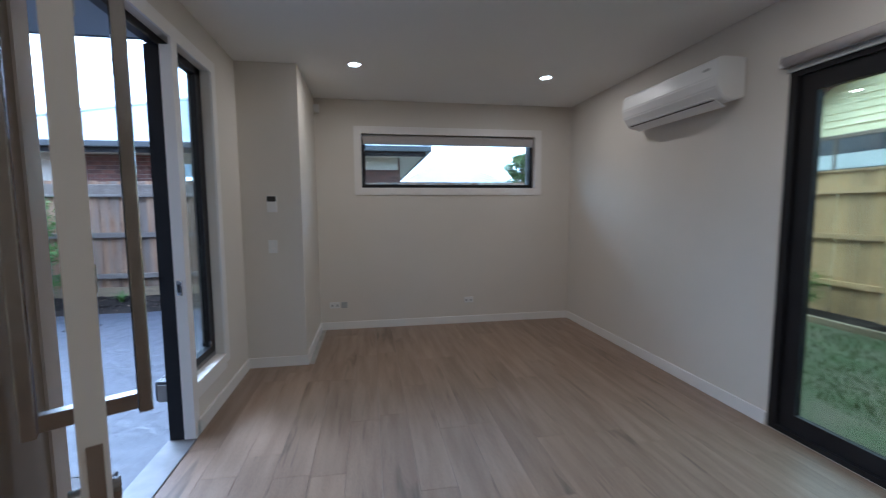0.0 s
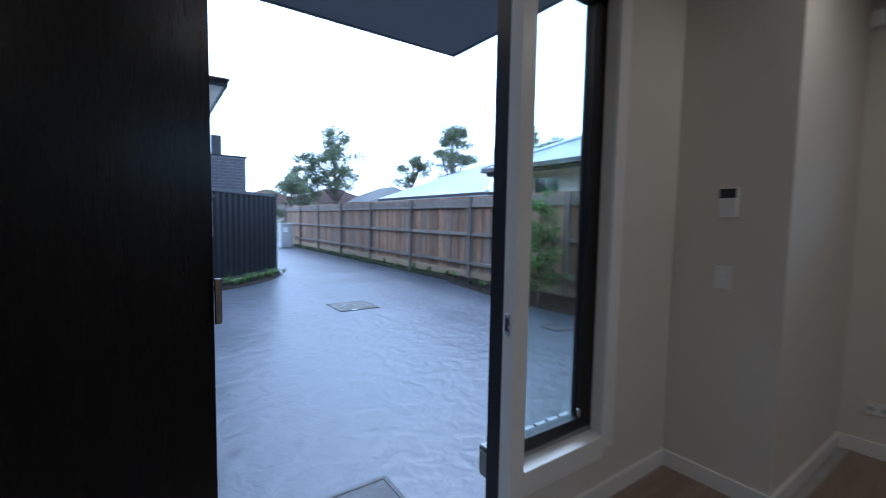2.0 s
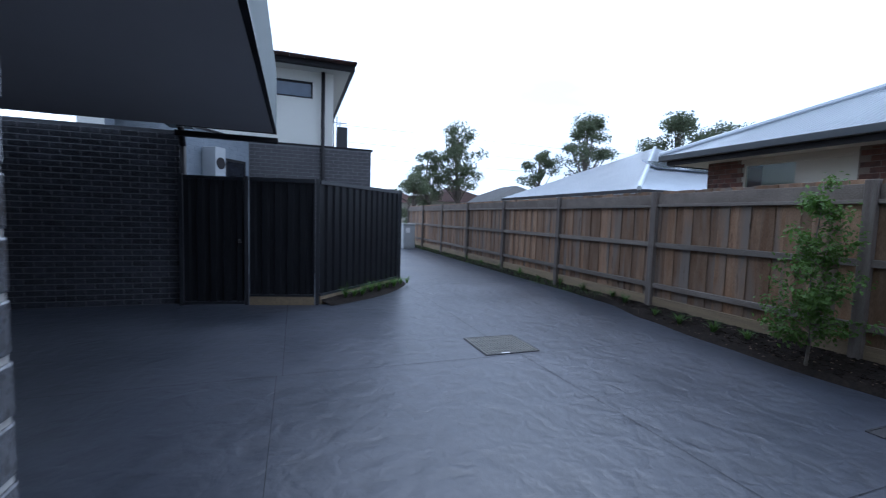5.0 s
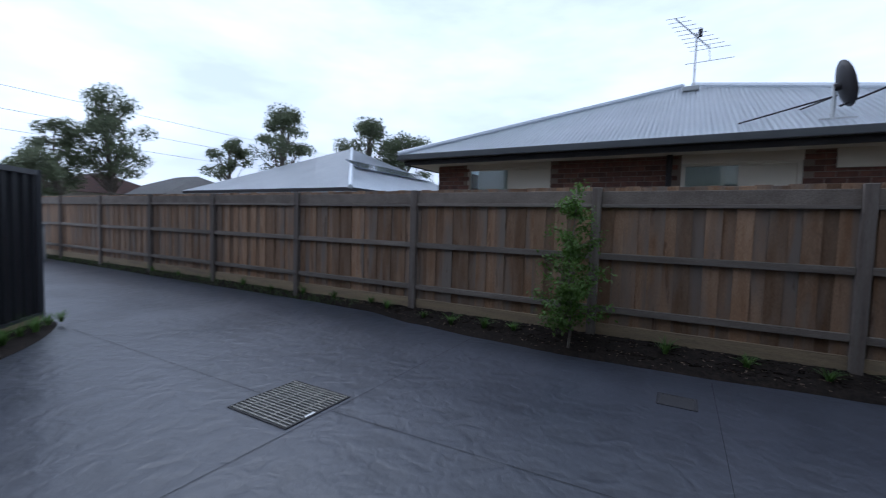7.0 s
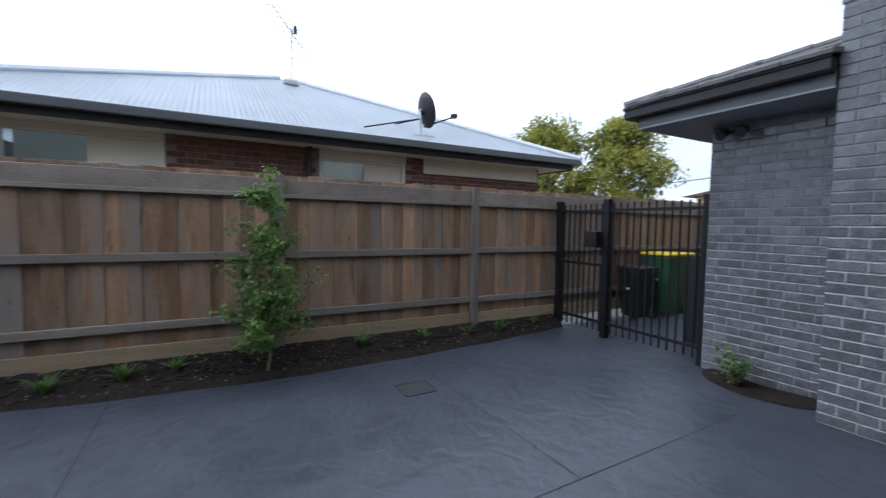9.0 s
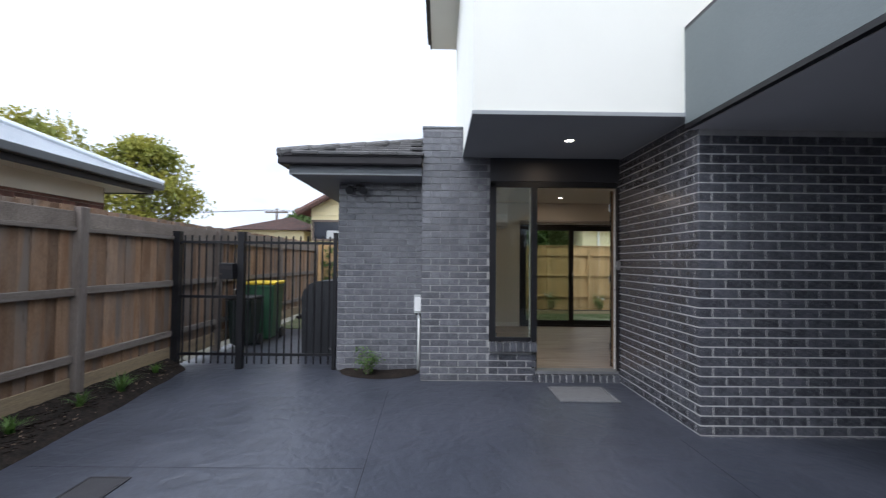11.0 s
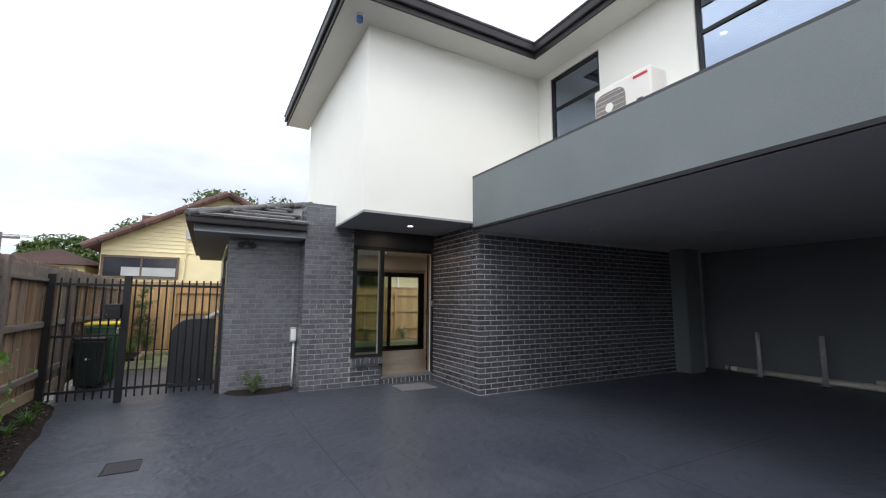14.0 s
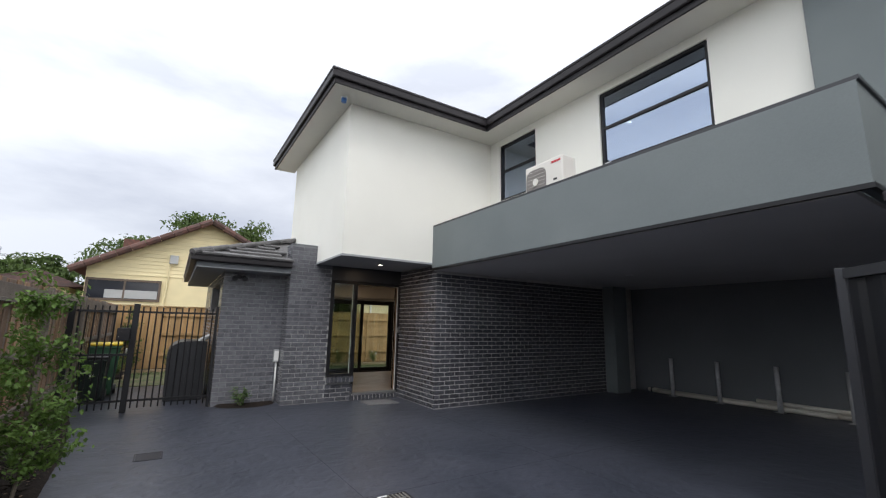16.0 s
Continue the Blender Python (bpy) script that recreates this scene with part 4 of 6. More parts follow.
# ---- carport ----
def bollard(x):
    b = empty("wheel_stop_post", "galvanised steel post bolted to the carport floor", "bollard", "posts in the carport", at=(x, -5.25, 0))
    part("tube", rod((x, -5.25, 0), (x, -5.25, 0.90), 0.045, n=20), GALV, b, smooth=True)
    part("cap", disc(x, -5.25, 0.90, 0.047, 0.012), GALV, b)
    part("base_plate", cuboid(x - 0.08, x + 0.08, -5.33, -5.17, 0.0, 0.012, 0.003), GALV, b)


for x in (-3.06, -4.13, -5.27, -6.40):
    bollard(x)
pp = empty("drain_pipe", "white plastic pipe along the foot of the back wall", "pipe", at=(-4.4, -5.5, 0.06))
part("pipe", rod((-2.25, -5.53, 0.055), (-8.6, -5.53, 0.055), 0.05, n=16), PIPE, pp, smooth=True)
part("second_pipe", rod((-2.55, -5.42, 0.05), (-6.1, -5.40, 0.05), 0.045, n=16), PIPE, pp, smooth=True)
part("third_pipe", rod((-4.75, -5.52, 0.145), (-6.55, -5.50, 0.145), 0.042, n=16), PIPE, pp, smooth=True)
for x in (-2.4, -4.6, -7.0):
    part("collar", rod((x, -5.53, 0.055), (x - 0.10, -5.53, 0.055), 0.058, n=16), PIPE, pp)
part("black_joint", rod((-2.33, -5.53, 0.055), (-2.36, -5.53, 0.055), 0.06, n=16), PLASTIC_BLACK, pp)
dp = empty("downpipe", "dark steel downpipe beside the carport pier", "downpipe", at=(-8.6, -0.33, 0))
part("pipe", rod((-8.72, -0.34, 0.0), (-8.72, -0.34, 2.55), 0.045, n=14), GUTTER, dp, smooth=True)
part("offset", rod((-8.72, -0.34, 2.5), (-8.40, -0.30, 2.73), 0.045, n=14), GUTTER, dp, smooth=True)
for z in (0.8, 2.0):
    part("bracket", cuboid(-8.79, -8.65, -0.40, -0.33, z, z + 0.03), GUTTER, dp)


part("beam_gutter", cuboid(-8.50, -8.38, -0.38, 1.05, 2.60, 2.68, 0.012), GUTTER, dp)

# ---- driveway details ----
bm = bmesh.new()
for a, b in (((-5.15, -1.0), (-5.15, 6.4)), ((-9.6, 3.62), (-5.16, 3.62)), ((-5.14, 3.70), (-0.6, 3.82)), ((-2.45, 3.78), (-2.45, 6.2)), ((-5.15, -1.0), (-2.3, -1.0)), ((-14, 1.2), (-5.16, 1.2)), ((-5.14, 1.15), (-1.9, 1.15)), ((-10.0, 3.7), (-10.0, 6.9)), ((-14.5, 3.6), (-14.5, 7.0))):
    A, B2 = Vector(a), Vector(b)
    d = (B2 - A).normalized()
    w = Vector((-d.y, d.x)) * 0.0025
    v = [bm.verts.new((*c, 0.0035)) for c in (A + w, A - w, B2 - w, B2 + w)]
    bm.faces.new(v)
solid("saw_cut_joints", bm, JOINT, "thin dark saw-cut joints in the concrete", "joint", kind="structure")

gr = empty("drain_grate", "square galvanised drain grate set in the driveway", "drain grate", at=(-5.54, 3.64, 0))
gx0, gx1, gy0, gy1 = -5.87, -5.20, 3.30, 3.98
# Flat black sheet gives the shade of a pit that isn't cut.
part("pit", cuboid(gx0, gx1, gy0, gy1, 0.0005, 0.002), PLASTIC_BLACK, gr, "black sheet standing in for the shaded pit")
part("frame", join(*[cuboid(*q, 0.002, 0.008) for q in ((gx0, gx1, gy0 - 0.004, gy0 + 0.008), (gx0, gx1, gy1 - 0.008, gy1 + 0.004), (gx0 - 0.004, gx0 + 0.008, gy0 + 0.008, gy1 - 0.008), (gx1 - 0.008, gx1 + 0.004, gy0 + 0.008, gy1 - 0.008))]), GUTTER, gr, "dark steel rim")
for i in range(17):
    y = gy0 + 0.026 + i * (gy1 - gy0 - 0.052) / 16
    part("bar", cuboid(gx0 + 0.012, gx1 - 0.012, y - 0.0055, y + 0.0055, 0.004, 0.010), GRATE, gr)
for x in (gx0 + 0.12, gx0 + 0.26, gx1 - 0.26, gx1 - 0.12):
    part("cross_bar", cuboid(x - 0.004, x + 0.004, gy0 + 0.016, gy1 - 0.016, 0.004, 0.0085), GRATE, gr)
part("lifting_tab", cuboid(gx1 - 0.032, gx1 - 0.010, gy0 + 0.20, gy0 + 0.30, 0.0082, 0.012), PLASTIC_WHITE, gr, "pale worn lifting tab")
pc = empty("pit_cover", "small square concrete pit cover in the driveway", "pit cover", at=(-2.75, 5.48, 0))
part("lid", cuboid(-2.89, -2.61, 5.36, 5.61, 0.001, 0.006, 0.002), ASPHALT_PIT, pc)
part("rim", join(*[cuboid(*q, 0.001, 0.007) for q in ((-2.905, -2.595, 5.34, 5.355), (-2.905, -2.595, 5.615, 5.63), (-2.91, -2.895, 5.355, 5.615), (-2.605, -2.59, 5.355, 5.615))]), ASPHALT_PIT, pc)


# ---- boundary fence ----
FY = 6.95
POSTS = [-22.5, -19.83, -17.17, -14.5, -11.85, -9.19, -6.52, -3.75, -1.21, 1.5, 4.2, 7.0]
fence = empty("paling_fence", "weathered hardwood paling fence with three rails and posts", "fence", at=(-6, FY, 0.2))
part("backing_rail", cuboid(-22.5, 7.4, FY + 0.032, FY + 0.045, 0.3, 0.5), RAIL, fence)
for x in POSTS:
    post = cuboid(x - 0.055, x + 0.055, FY - 0.075, FY + 0.028, 0.0, 2.03, 0.006, 1)
    part("post", post, POST, fence)
for a, b in zip(POSTS, POSTS[1:]):
    part("fascia_board", cuboid(a + 0.056, b - 0.056, FY - 0.024, FY - 0.001, 1.822, 1.992 + random.uniform(-0.01, 0.008), 0.004, 1), FASCIA, fence, "grey weathered board along the fence head")
    for z0, z1, d in ((1.775, 1.82, 0.045), (1.125, 1.205, 0.045), (0.445, 0.525, 0.045), (0.10, 0.30, 0.024)):
        sag = random.uniform(-0.008, 0.008)
        part("plinth_board" if z0 < 0.3 else "rail", cuboid(a + 0.056, b - 0.056, FY - d, FY - 0.001, z0 + sag, z1 + sag, 0.004, 1), SLEEPER if z0 < 0.3 else RAIL, fence)

# garden bed along the fence: front edge as a soft curve
EDGE = [(-22, 6.86), (-12, 6.84), (-9, 6.86), (-7.4, 6.80), (-6.2, 6.50), (-5.0, 6.33), (-3.9, 6.25), (-2.6, 6.30), (-1.4, 6.42), (-0.4, 6.56), (0.25, 6.66)]
def edge_y(x):
    for (xa, ya), (xb, yb) in zip(EDGE, EDGE[1:]):
        if xa <= x <= xb:
            s = (x - xa) / (xb - xa)
            s = s * s * (3 - 2 * s)
            return ya + (yb - ya) * s
    return EDGE[-1][1]


def bed_z(x, y):
    e = edge_y(x)
    s = max(0.0, min(1.0, (y - e) / max(FY - e, 0.05)))
    return 0.012 + 0.15 * s ** 0.8


bm = bmesh.new()
NX, NY = 420, 9
grid = []
for i in range(NX):
    x = -22 + 22.25 * i / (NX - 1)
    e = edge_y(x)
    col = []
    for j in range(NY):
        y = e + (FY + 0.03 - e) * j / (NY - 1)
        z = (-0.02 if j == 0 else bed_z(x, y) + 0.014 * noise.noise((x * 9, y * 9, 0)) + 0.010 * noise.noise((x * 27, y * 27, 3)))
        col.append(bm.verts.new((x, y, z)))
    grid.append(col)
for a, b in zip(grid, grid[1:]):
    for j in range(NY - 1):
        bm.faces.new((a[j], b[j], b[j + 1], a[j + 1]))
solid("garden_bed", bm, MULCH, "dark mulch garden bed along the fence", "garden bed", kind="structure", smooth=True)


def strap_plant(x, y, z, size, seed, name="strap_leaf_plant", label="small tuft of bright green strap leaves in mulch", group="plants along the fence"):
    rnd = random.Random(seed)
    bm = bmesh.new()
    for k in range(46):
        a, lean = rnd.uniform(0, 6.283), rnd.uniform(0.25, 1.15)
        L, w = size * rnd.uniform(0.6, 1.1), 0.006 * rnd.uniform(0.7, 1.3)
        ox, oy = rnd.uniform(-0.02, 0.02), rnd.uniform(-0.02, 0.02)
        prev = None
        for s in range(5):
            f = s / 4
            r = L * lean * f ** 1.5
            h = L * f * (1 - 0.45 * lean * f)
            ww = w * (1 - f) ** 0.6 + 0.0006
            c = Vector((ox + math.cos(a) * r, oy + math.sin(a) * r, h))
            side = Vector((-math.sin(a), math.cos(a), 0)) * ww
            cur = (bm.verts.new(c + side), bm.verts.new(c - side))
            if prev:
                bm.faces.new((prev[0], prev[1], cur[1], cur[0]))
            prev = cur
    ob = solid(name, bm, LEAF_STRAP, label, "plant", group, smooth=True)
    ob.location = (x, y, z)
    return ob


for i, (x, y) in enumerate(((-7.35, 6.9), (-6.95, 6.82), (-6.14, 6.66), (-5.62, 6.58), (-5.10, 6.60), (-4.70, 6.66), (-2.88, 6.66), (-2.12, 6.66), (-1.46, 6.66), (-0.96, 6.64), (-0.26, 6.75), (-8.2, 6.9), (-9.0, 6.91), (-9.9, 6.9), (-10.8, 6.9), (-11.9, 6.9), (-13.2, 6.9), (-14.4, 6.9))):
    strap_plant(x, y, bed_z(x, y) - 0.004, 0.20 + 0.05 * math.sin(i * 2.3), 100 + i)
# short grass at the edge further down the drive
rnd = random.Random(5)
verts, faces = [], []
for k in range(2600):
    x, y = rnd.uniform(-22, -7.6), FY - abs(rnd.gauss(0.05, 0.03)) - 0.02
    z = bed_z(x, y) - 0.01
    a, h = rnd.uniform(0, 3.14), rnd.uniform(0.03, 0.10)
    dx, dy = math.cos(a) * 0.006, math.sin(a) * 0.006
    n0 = len(verts)
    verts += [(x - dx, y - dy, z), (x + dx, y + dy, z), (x + rnd.uniform(-0.03, 0.03), y + rnd.uniform(-0.03, 0.02), z + h)]
    faces.append((n0, n0 + 1, n0 + 2))
me = bpy.data.meshes.new("verge_grass")
me.from_pydata(verts, [], faces)
me.materials.append(GRASS)
tagged(new("verge_grass", me), "short green grass along the fence foot", "grass", kind="stuff")


def chips(name, spots, size, material, label, category, seed):
    """Loose flat flakes lying at the given places."""
    r = random.Random(seed)
    vs, fs = [], []
    for x, y, z in spots:
        a, k = r.uniform(0, 6.283), size * r.uniform(0.5, 1.5)
        u, w = Vector((math.cos(a), math.sin(a), r.uniform(-0.2, 0.2))) * k, Vector((-math.sin(a), math.cos(a), 0)) * k * r.uniform(0.3, 0.6)
        c, t = Vector((x, y, z)), Vector((0, 0, k * 0.22))
        n0 = len(vs)
        vs += [tuple(c + q + h) for h in (t * 0, t) for q in (u, w, -u, -w)]
        fs += [tuple(n0 + i for i in f) for f in ((4, 5, 6, 7), (0, 1, 5, 4), (1, 2, 6, 5), (2, 3, 7, 6), (3, 0, 4, 7))]
    me = bpy.data.meshes.new(name)
    me.from_pydata(vs, [], fs)
    me.materials.append(material)
    return tagged(new(name, me), label, category, kind="stuff")


CHIP = pm("pale_wood_chip", (0.30, 0.22, 0.15), (0.16, 0.11, 0.075), 9, 0.9, fine=0.2)
CRUMB = pm("mortar_crumb", (0.42, 0.40, 0.37), (0.30, 0.29, 0.27), 12, 0.95, fine=0.2)
rnd = random.Random(17)
spots = []
for k in range(520):
    x = rnd.uniform(-9.5, 0.15)
    y = edge_y(x) + 0.05 + (FY - edge_y(x) - 0.08) * rnd.random()
    spots.append((x, y, bed_z(x, y) + 0.004))
chips("mulch_chips", spots, 0.013, CHIP, "pale wood chips scattered over the dark mulch", "mulch", 18)
chips("dark_bark", [(x + rnd.uniform(-0.4, 0.4), y, z) for x, y, z in spots for q in range(4) if y > edge_y(x) + 0.12], 0.022, MULCH, "dark bark flakes on the garden bed", "mulch", 19)
chips("mortar_crumbs", [(-1.845 - abs(rnd.gauss(0, 0.018)), rnd.uniform(-3.9, 0.9), 0.001) for k in range(420)], 0.006, CRUMB, "pale mortar crumbs along the foot of the carport wall", "debris", 20)


def leaves(points, size, seed, droop=0.3, flat=0.55):
    """Folded pointed leaves, one at each point."""
    r = random.Random(seed)
    vs, fs = [], []
    for p in points:
        a, b = r.uniform(0, 6.283), r.uniform(-0.9, 0.5) - droop
        L = size * r.uniform(0.6, 1.25)
        w = L * flat * 0.5
        d = Vector((math.cos(a) * math.cos(b), math.sin(a) * math.cos(b), math.sin(b)))
        s = d.cross(Vector((r.uniform(-0.5, 0.5), r.uniform(-0.5, 0.5), 1))).normalized() * w
        up = s.cross(d).normalized() * w * 0.35
        p = Vector(p)
        n0 = len(vs)
        vs += [p, p + d * L * 0.45 + s + up, p + d * L, p + d * L * 0.45 - s + up, p + d * L * 0.5]
        fs += [(n0, n0 + 1, n0 + 4), (n0 + 1, n0 + 2, n0 + 4), (n0, n0 + 4, n0 + 3), (n0 + 4, n0 + 2, n0 + 3)]
    me = bpy.data.meshes.new("leaves")
    me.from_pydata([tuple(v) for v in vs], [], fs)
    return me


def limb(points, r0, r1, n=7):
    bm = bmesh.new()
    prev = None
    for i, p in enumerate(points):
        p = Vector(p)
        d = (Vector(points[min(i + 1, len(points) - 1)]) - Vector(points[max(i - 1, 0)])).normalized()
        q = d.to_track_quat("Z", "Y").to_matrix()
        r = r0 + (r1 - r0) * i / (len(points) - 1)
        ring = [bm.verts.new(p + q @ Vector((r * math.cos(6.2832 * k / n), r * math.sin(6.2832 * k / n), 0))) for k in range(n)]
        if prev:
            for k in range(n):
                bm.faces.new((prev[k], prev[(k + 1) % n], ring[(k + 1) % n], ring[k]))
        prev = ring
    bm.faces.new(prev)
    return bm


def sapling(x, y, z, h, seed, spread=0.36, count=1150):
    rnd = random.Random(seed)
    t = empty("young_tree", "slender young tree with small green leaves in the bed", "tree", at=(x, y, z))
    stem = [(x + 0.03 * math.sin(k * 1.3), y + 0.02 * math.cos(k * 1.7), z - 0.05 + h * k / 7) for k in range(8)]
    part("trunk", limb(stem, 0.017, 0.004), BARK, t, "thin grey trunk", True)
    pts = []
    for k in range(60):
        f = 0.13 + 0.83 * rnd.random() ** 1.25
        a = rnd.uniform(0, 6.283)
        base = Vector(stem[0]).lerp(Vector(stem[-1]), f)
        L = spread * (1.08 - 0.72 * f) * rnd.uniform(0.6, 1.25)
        tip = base + Vector((math.cos(a) * L, math.sin(a) * L, L * rnd.uniform(0.15, 0.75)))
        mid = (base + tip) / 2 + Vector((0, 0, 0.03))
        part("branch", limb([base, mid, tip], 0.005, 0.0015, 5), BARK, t)
        for q in range(count // 60):
            s = rnd.uniform(0.2, 1.05)
            c = base.lerp(tip, s) + Vector((rnd.gauss(0, 0.045), rnd.gauss(0, 0.045), rnd.gauss(0, 0.04)))
            pts.append(c)
    me = leaves(pts, 0.054, seed, 0.3, 0.66)
    me.materials.append(LEAF)
    cr = new("crown", me)
    cr.parent = t
    cr.matrix_parent_inverse = t.matrix_world.inverted()
    tagged(cr, "loose crown of small green leaves")
    return t


sapling(-3.92, 6.40, 0.08, 1.98, 21, 0.46, 4400)


# ---- tubular gate beside the house ----
GX = 0.335
gate = empty("metal_gate", "black tubular steel fence with a pedestrian gate", "gate", at=(GX, 5.9, 0))
for y in (4.69, 5.99, 7.0 - 0.12):
    w = 0.026 if y < 5 else 0.046
    part("post", cuboid(GX - w, GX + w, y - w, y + w, 0.0, 1.88, 0.004, 1), BLACK, gate)
    part("post_cap", cuboid(GX - w - 0.003, GX + w + 0.003, y - w - 0.003, y + w + 0.003, 1.88, 1.892), BLACK, gate)
for y0, y1, zs in ((4.718, 5.942, (0.20, 1.745)), (6.038, 6.832, (0.20, 0.99, 1.745))):
    for z in zs:
        part("rail", cuboid(GX - 0.018, GX + 0.018, y0, y1, z - 0.018, z + 0.018), BLACK, gate)
    n = round((y1 - y0) / 0.098)
    for k in range(n):
        y = y0 + (k + 0.5) * (y1 - y0) / n
        part("picket", rod((GX, y, 0.07), (GX, y, 1.84), 0.0120, n=8), BLACK, gate)
part("latch", cuboid(GX - 0.05, GX + 0.03, 6.04, 6.075, 1.02, 1.10, 0.004), CHROME, gate)
lb = empty("letterbox", "small black steel letterbox fixed to the gate post", "letterbox", at=(GX - 0.1, 6.10, 1.3))
part("box", cuboid(GX - 0.17, GX - 0.02, 6.03, 6.22, 1.24, 1.46, 0.008), BLACK, lb)
part("flap", cuboid(GX - 0.176, GX - 0.168, 6.045, 6.205, 1.37, 1.41, 0.002), GUTTER, lb)
part("lock", rod((GX - 0.17, 6.19, 1.31), (GX - 0.178, 6.19, 1.31), 0.009, n=12), CHROME, lb)


def wheelie_bin(x, y, h, w, d, body, lid, label, turn=0):
    b = empty("wheelie_bin", label, "bin", "bins behind the gate", at=(0, 0, 0))
    bm = bmesh.new()
    lo, hi = 0.40, 0.5
    v = [bm.verts.new(c) for c in ((-d * lo, -w * lo, 0.04), (d * lo, -w * lo, 0.04), (d * lo, w * lo, 0.04), (-d * lo, w * lo, 0.04), (-d * hi, -w * hi, h), (d * hi, -w * hi, h), (d * hi, w * hi, h), (-d * hi, w * hi, h))]
    for f in ((0, 3, 2, 1), (4, 5, 6, 7), (0, 1, 5, 4), (1, 2, 6, 5), (2, 3, 7, 6), (3, 0, 4, 7)):
        bm.faces.new([v[i] for i in f])
    bmesh.ops.bevel(bm, geom=bm.edges[:], offset=0.03, segments=3, affect="EDGES")
    part("body", bm, body, b)
    part("rim", cuboid(-d * 0.53, d * 0.53, -w * 0.53, w * 0.53, h - 0.05, h - 0.008, 0.01), body, b)
    bm = cuboid(-d * 0.55, d * 0.55, -w * 0.55, w * 0.55, h, h + 0.055, 0.022, 3)
    part("lid", bm, lid, b)
    part("handle", rod((d * 0.60, -w * 0.35, h - 0.03), (d * 0.60, w * 0.35, h - 0.03), 0.014), body, b)
    for s in (-1, 1):
        part("wheel", rod((d * 0.36, s * w * 0.40, 0.10), (d * 0.36, s * w * 0.50, 0.10), 0.10, n=20), PLASTIC_BLACK, b, "black rubber wheel")
    part("badge", cuboid(-d * 0.475, -d * 0.45, -0.03, 0.03, h * 0.60, h * 0.64), PLASTIC_WHITE, b)
    b.matrix_world = pose(x, y, 0, 0, 0, turn)
    return b


wheelie_bin(2.55, 6.57, 1.045, 0.53, 0.68, BIN_GREEN, BIN_YELLOW, "green recycling bin with a bright yellow lid", 4)
wheelie_bin(1.86, 6.63, 0.82, 0.42, 0.46, pm("dark_green_plastic", (0.012, 0.022, 0.018), None, 4, 0.5), PLASTIC_BLACK, "small dark green rubbish bin with a closed lid", -3)

tank = empty("water_tank", "slim black arched water tank beside the house wall", "water tank", at=(1.2, 5.05, 0))
bm = bmesh.new()
prof = [(4.74, 0.0), (5.42, 0.0), (5.44, 0.9)] + [(5.44 - 0.30 * (1 - math.cos(a)), 0.9 + 0.28 * math.sin(a)) for a in (0.4, 0.8, 1.2, 1.571)] + [(4.74, 1.18)]
r0 = [bm.verts.new((1.2, y, z)) for y, z in prof]
r1 = [bm.verts.new((2.6, y, z)) for y, z in prof]
for i in range(len(prof)):
    j = (i + 1) % len(prof)
    bm.faces.new((r0[i], r0[j], r1[j], r1[i]))
bm.faces.new(r0[::-1])
bm.faces.new(r1)
bmesh.ops.recalc_face_normals(bm, faces=bm.faces)
bmesh.ops.bevel(bm, geom=bm.edges[:], offset=0.015, segments=2, affect="EDGES")
TANK = pm("charcoal_tank_plastic", (0.022, 0.023, 0.027), None, 4, 0.45)
part("body", bm, TANK, tank)
for y in (4.9, 5.08, 5.26):
    part("rib", cuboid(1.19, 1.202, y - 0.012, y + 0.012, 0.05, 1.1, 0.004), TANK, tank)
part("inlet_pipe", rod((1.30, 4.90, 1.18), (1.30, 4.70, 1.30), 0.045, n=14), PLASTIC_GREY, tank)
part("tap", rod((1.2, 4.95, 0.12), (1.14, 4.95, 0.12), 0.015), CHROME, tank)

# small bed and shrub at the wing wall
bm = bmesh.new()
cen = bm.verts.new((0.16, 4.0, 0.045))
rim = []
for k in range(25):
    a = math.pi / 2 + math.pi * k / 24
    rim.append(bm.verts.new((0.285 + 0.42 * math.cos(a), 4.03 + 0.55 * math.sin(a), 0.006)))
mid = [bm.verts.new((0.285 + 0.30 * math.cos(math.pi / 2 + math.pi * k / 24), 4.03 + 0.46 * math.sin(math.pi / 2 + math.pi * k / 24), 0.035 + 0.012 * math.sin(k * 2.1))) for k in range(25)]
for i in range(24):
    bm.faces.new((rim[i], rim[i + 1], mid[i + 1], mid[i]))
    bm.faces.new((mid[i], mid[i + 1], cen))
bmesh.ops.recalc_face_normals(bm, faces=bm.faces)
solid("corner_bed", bm, MULCH, "small curved mulch bed against the brick wall", "garden bed", kind="structure", smooth=True)


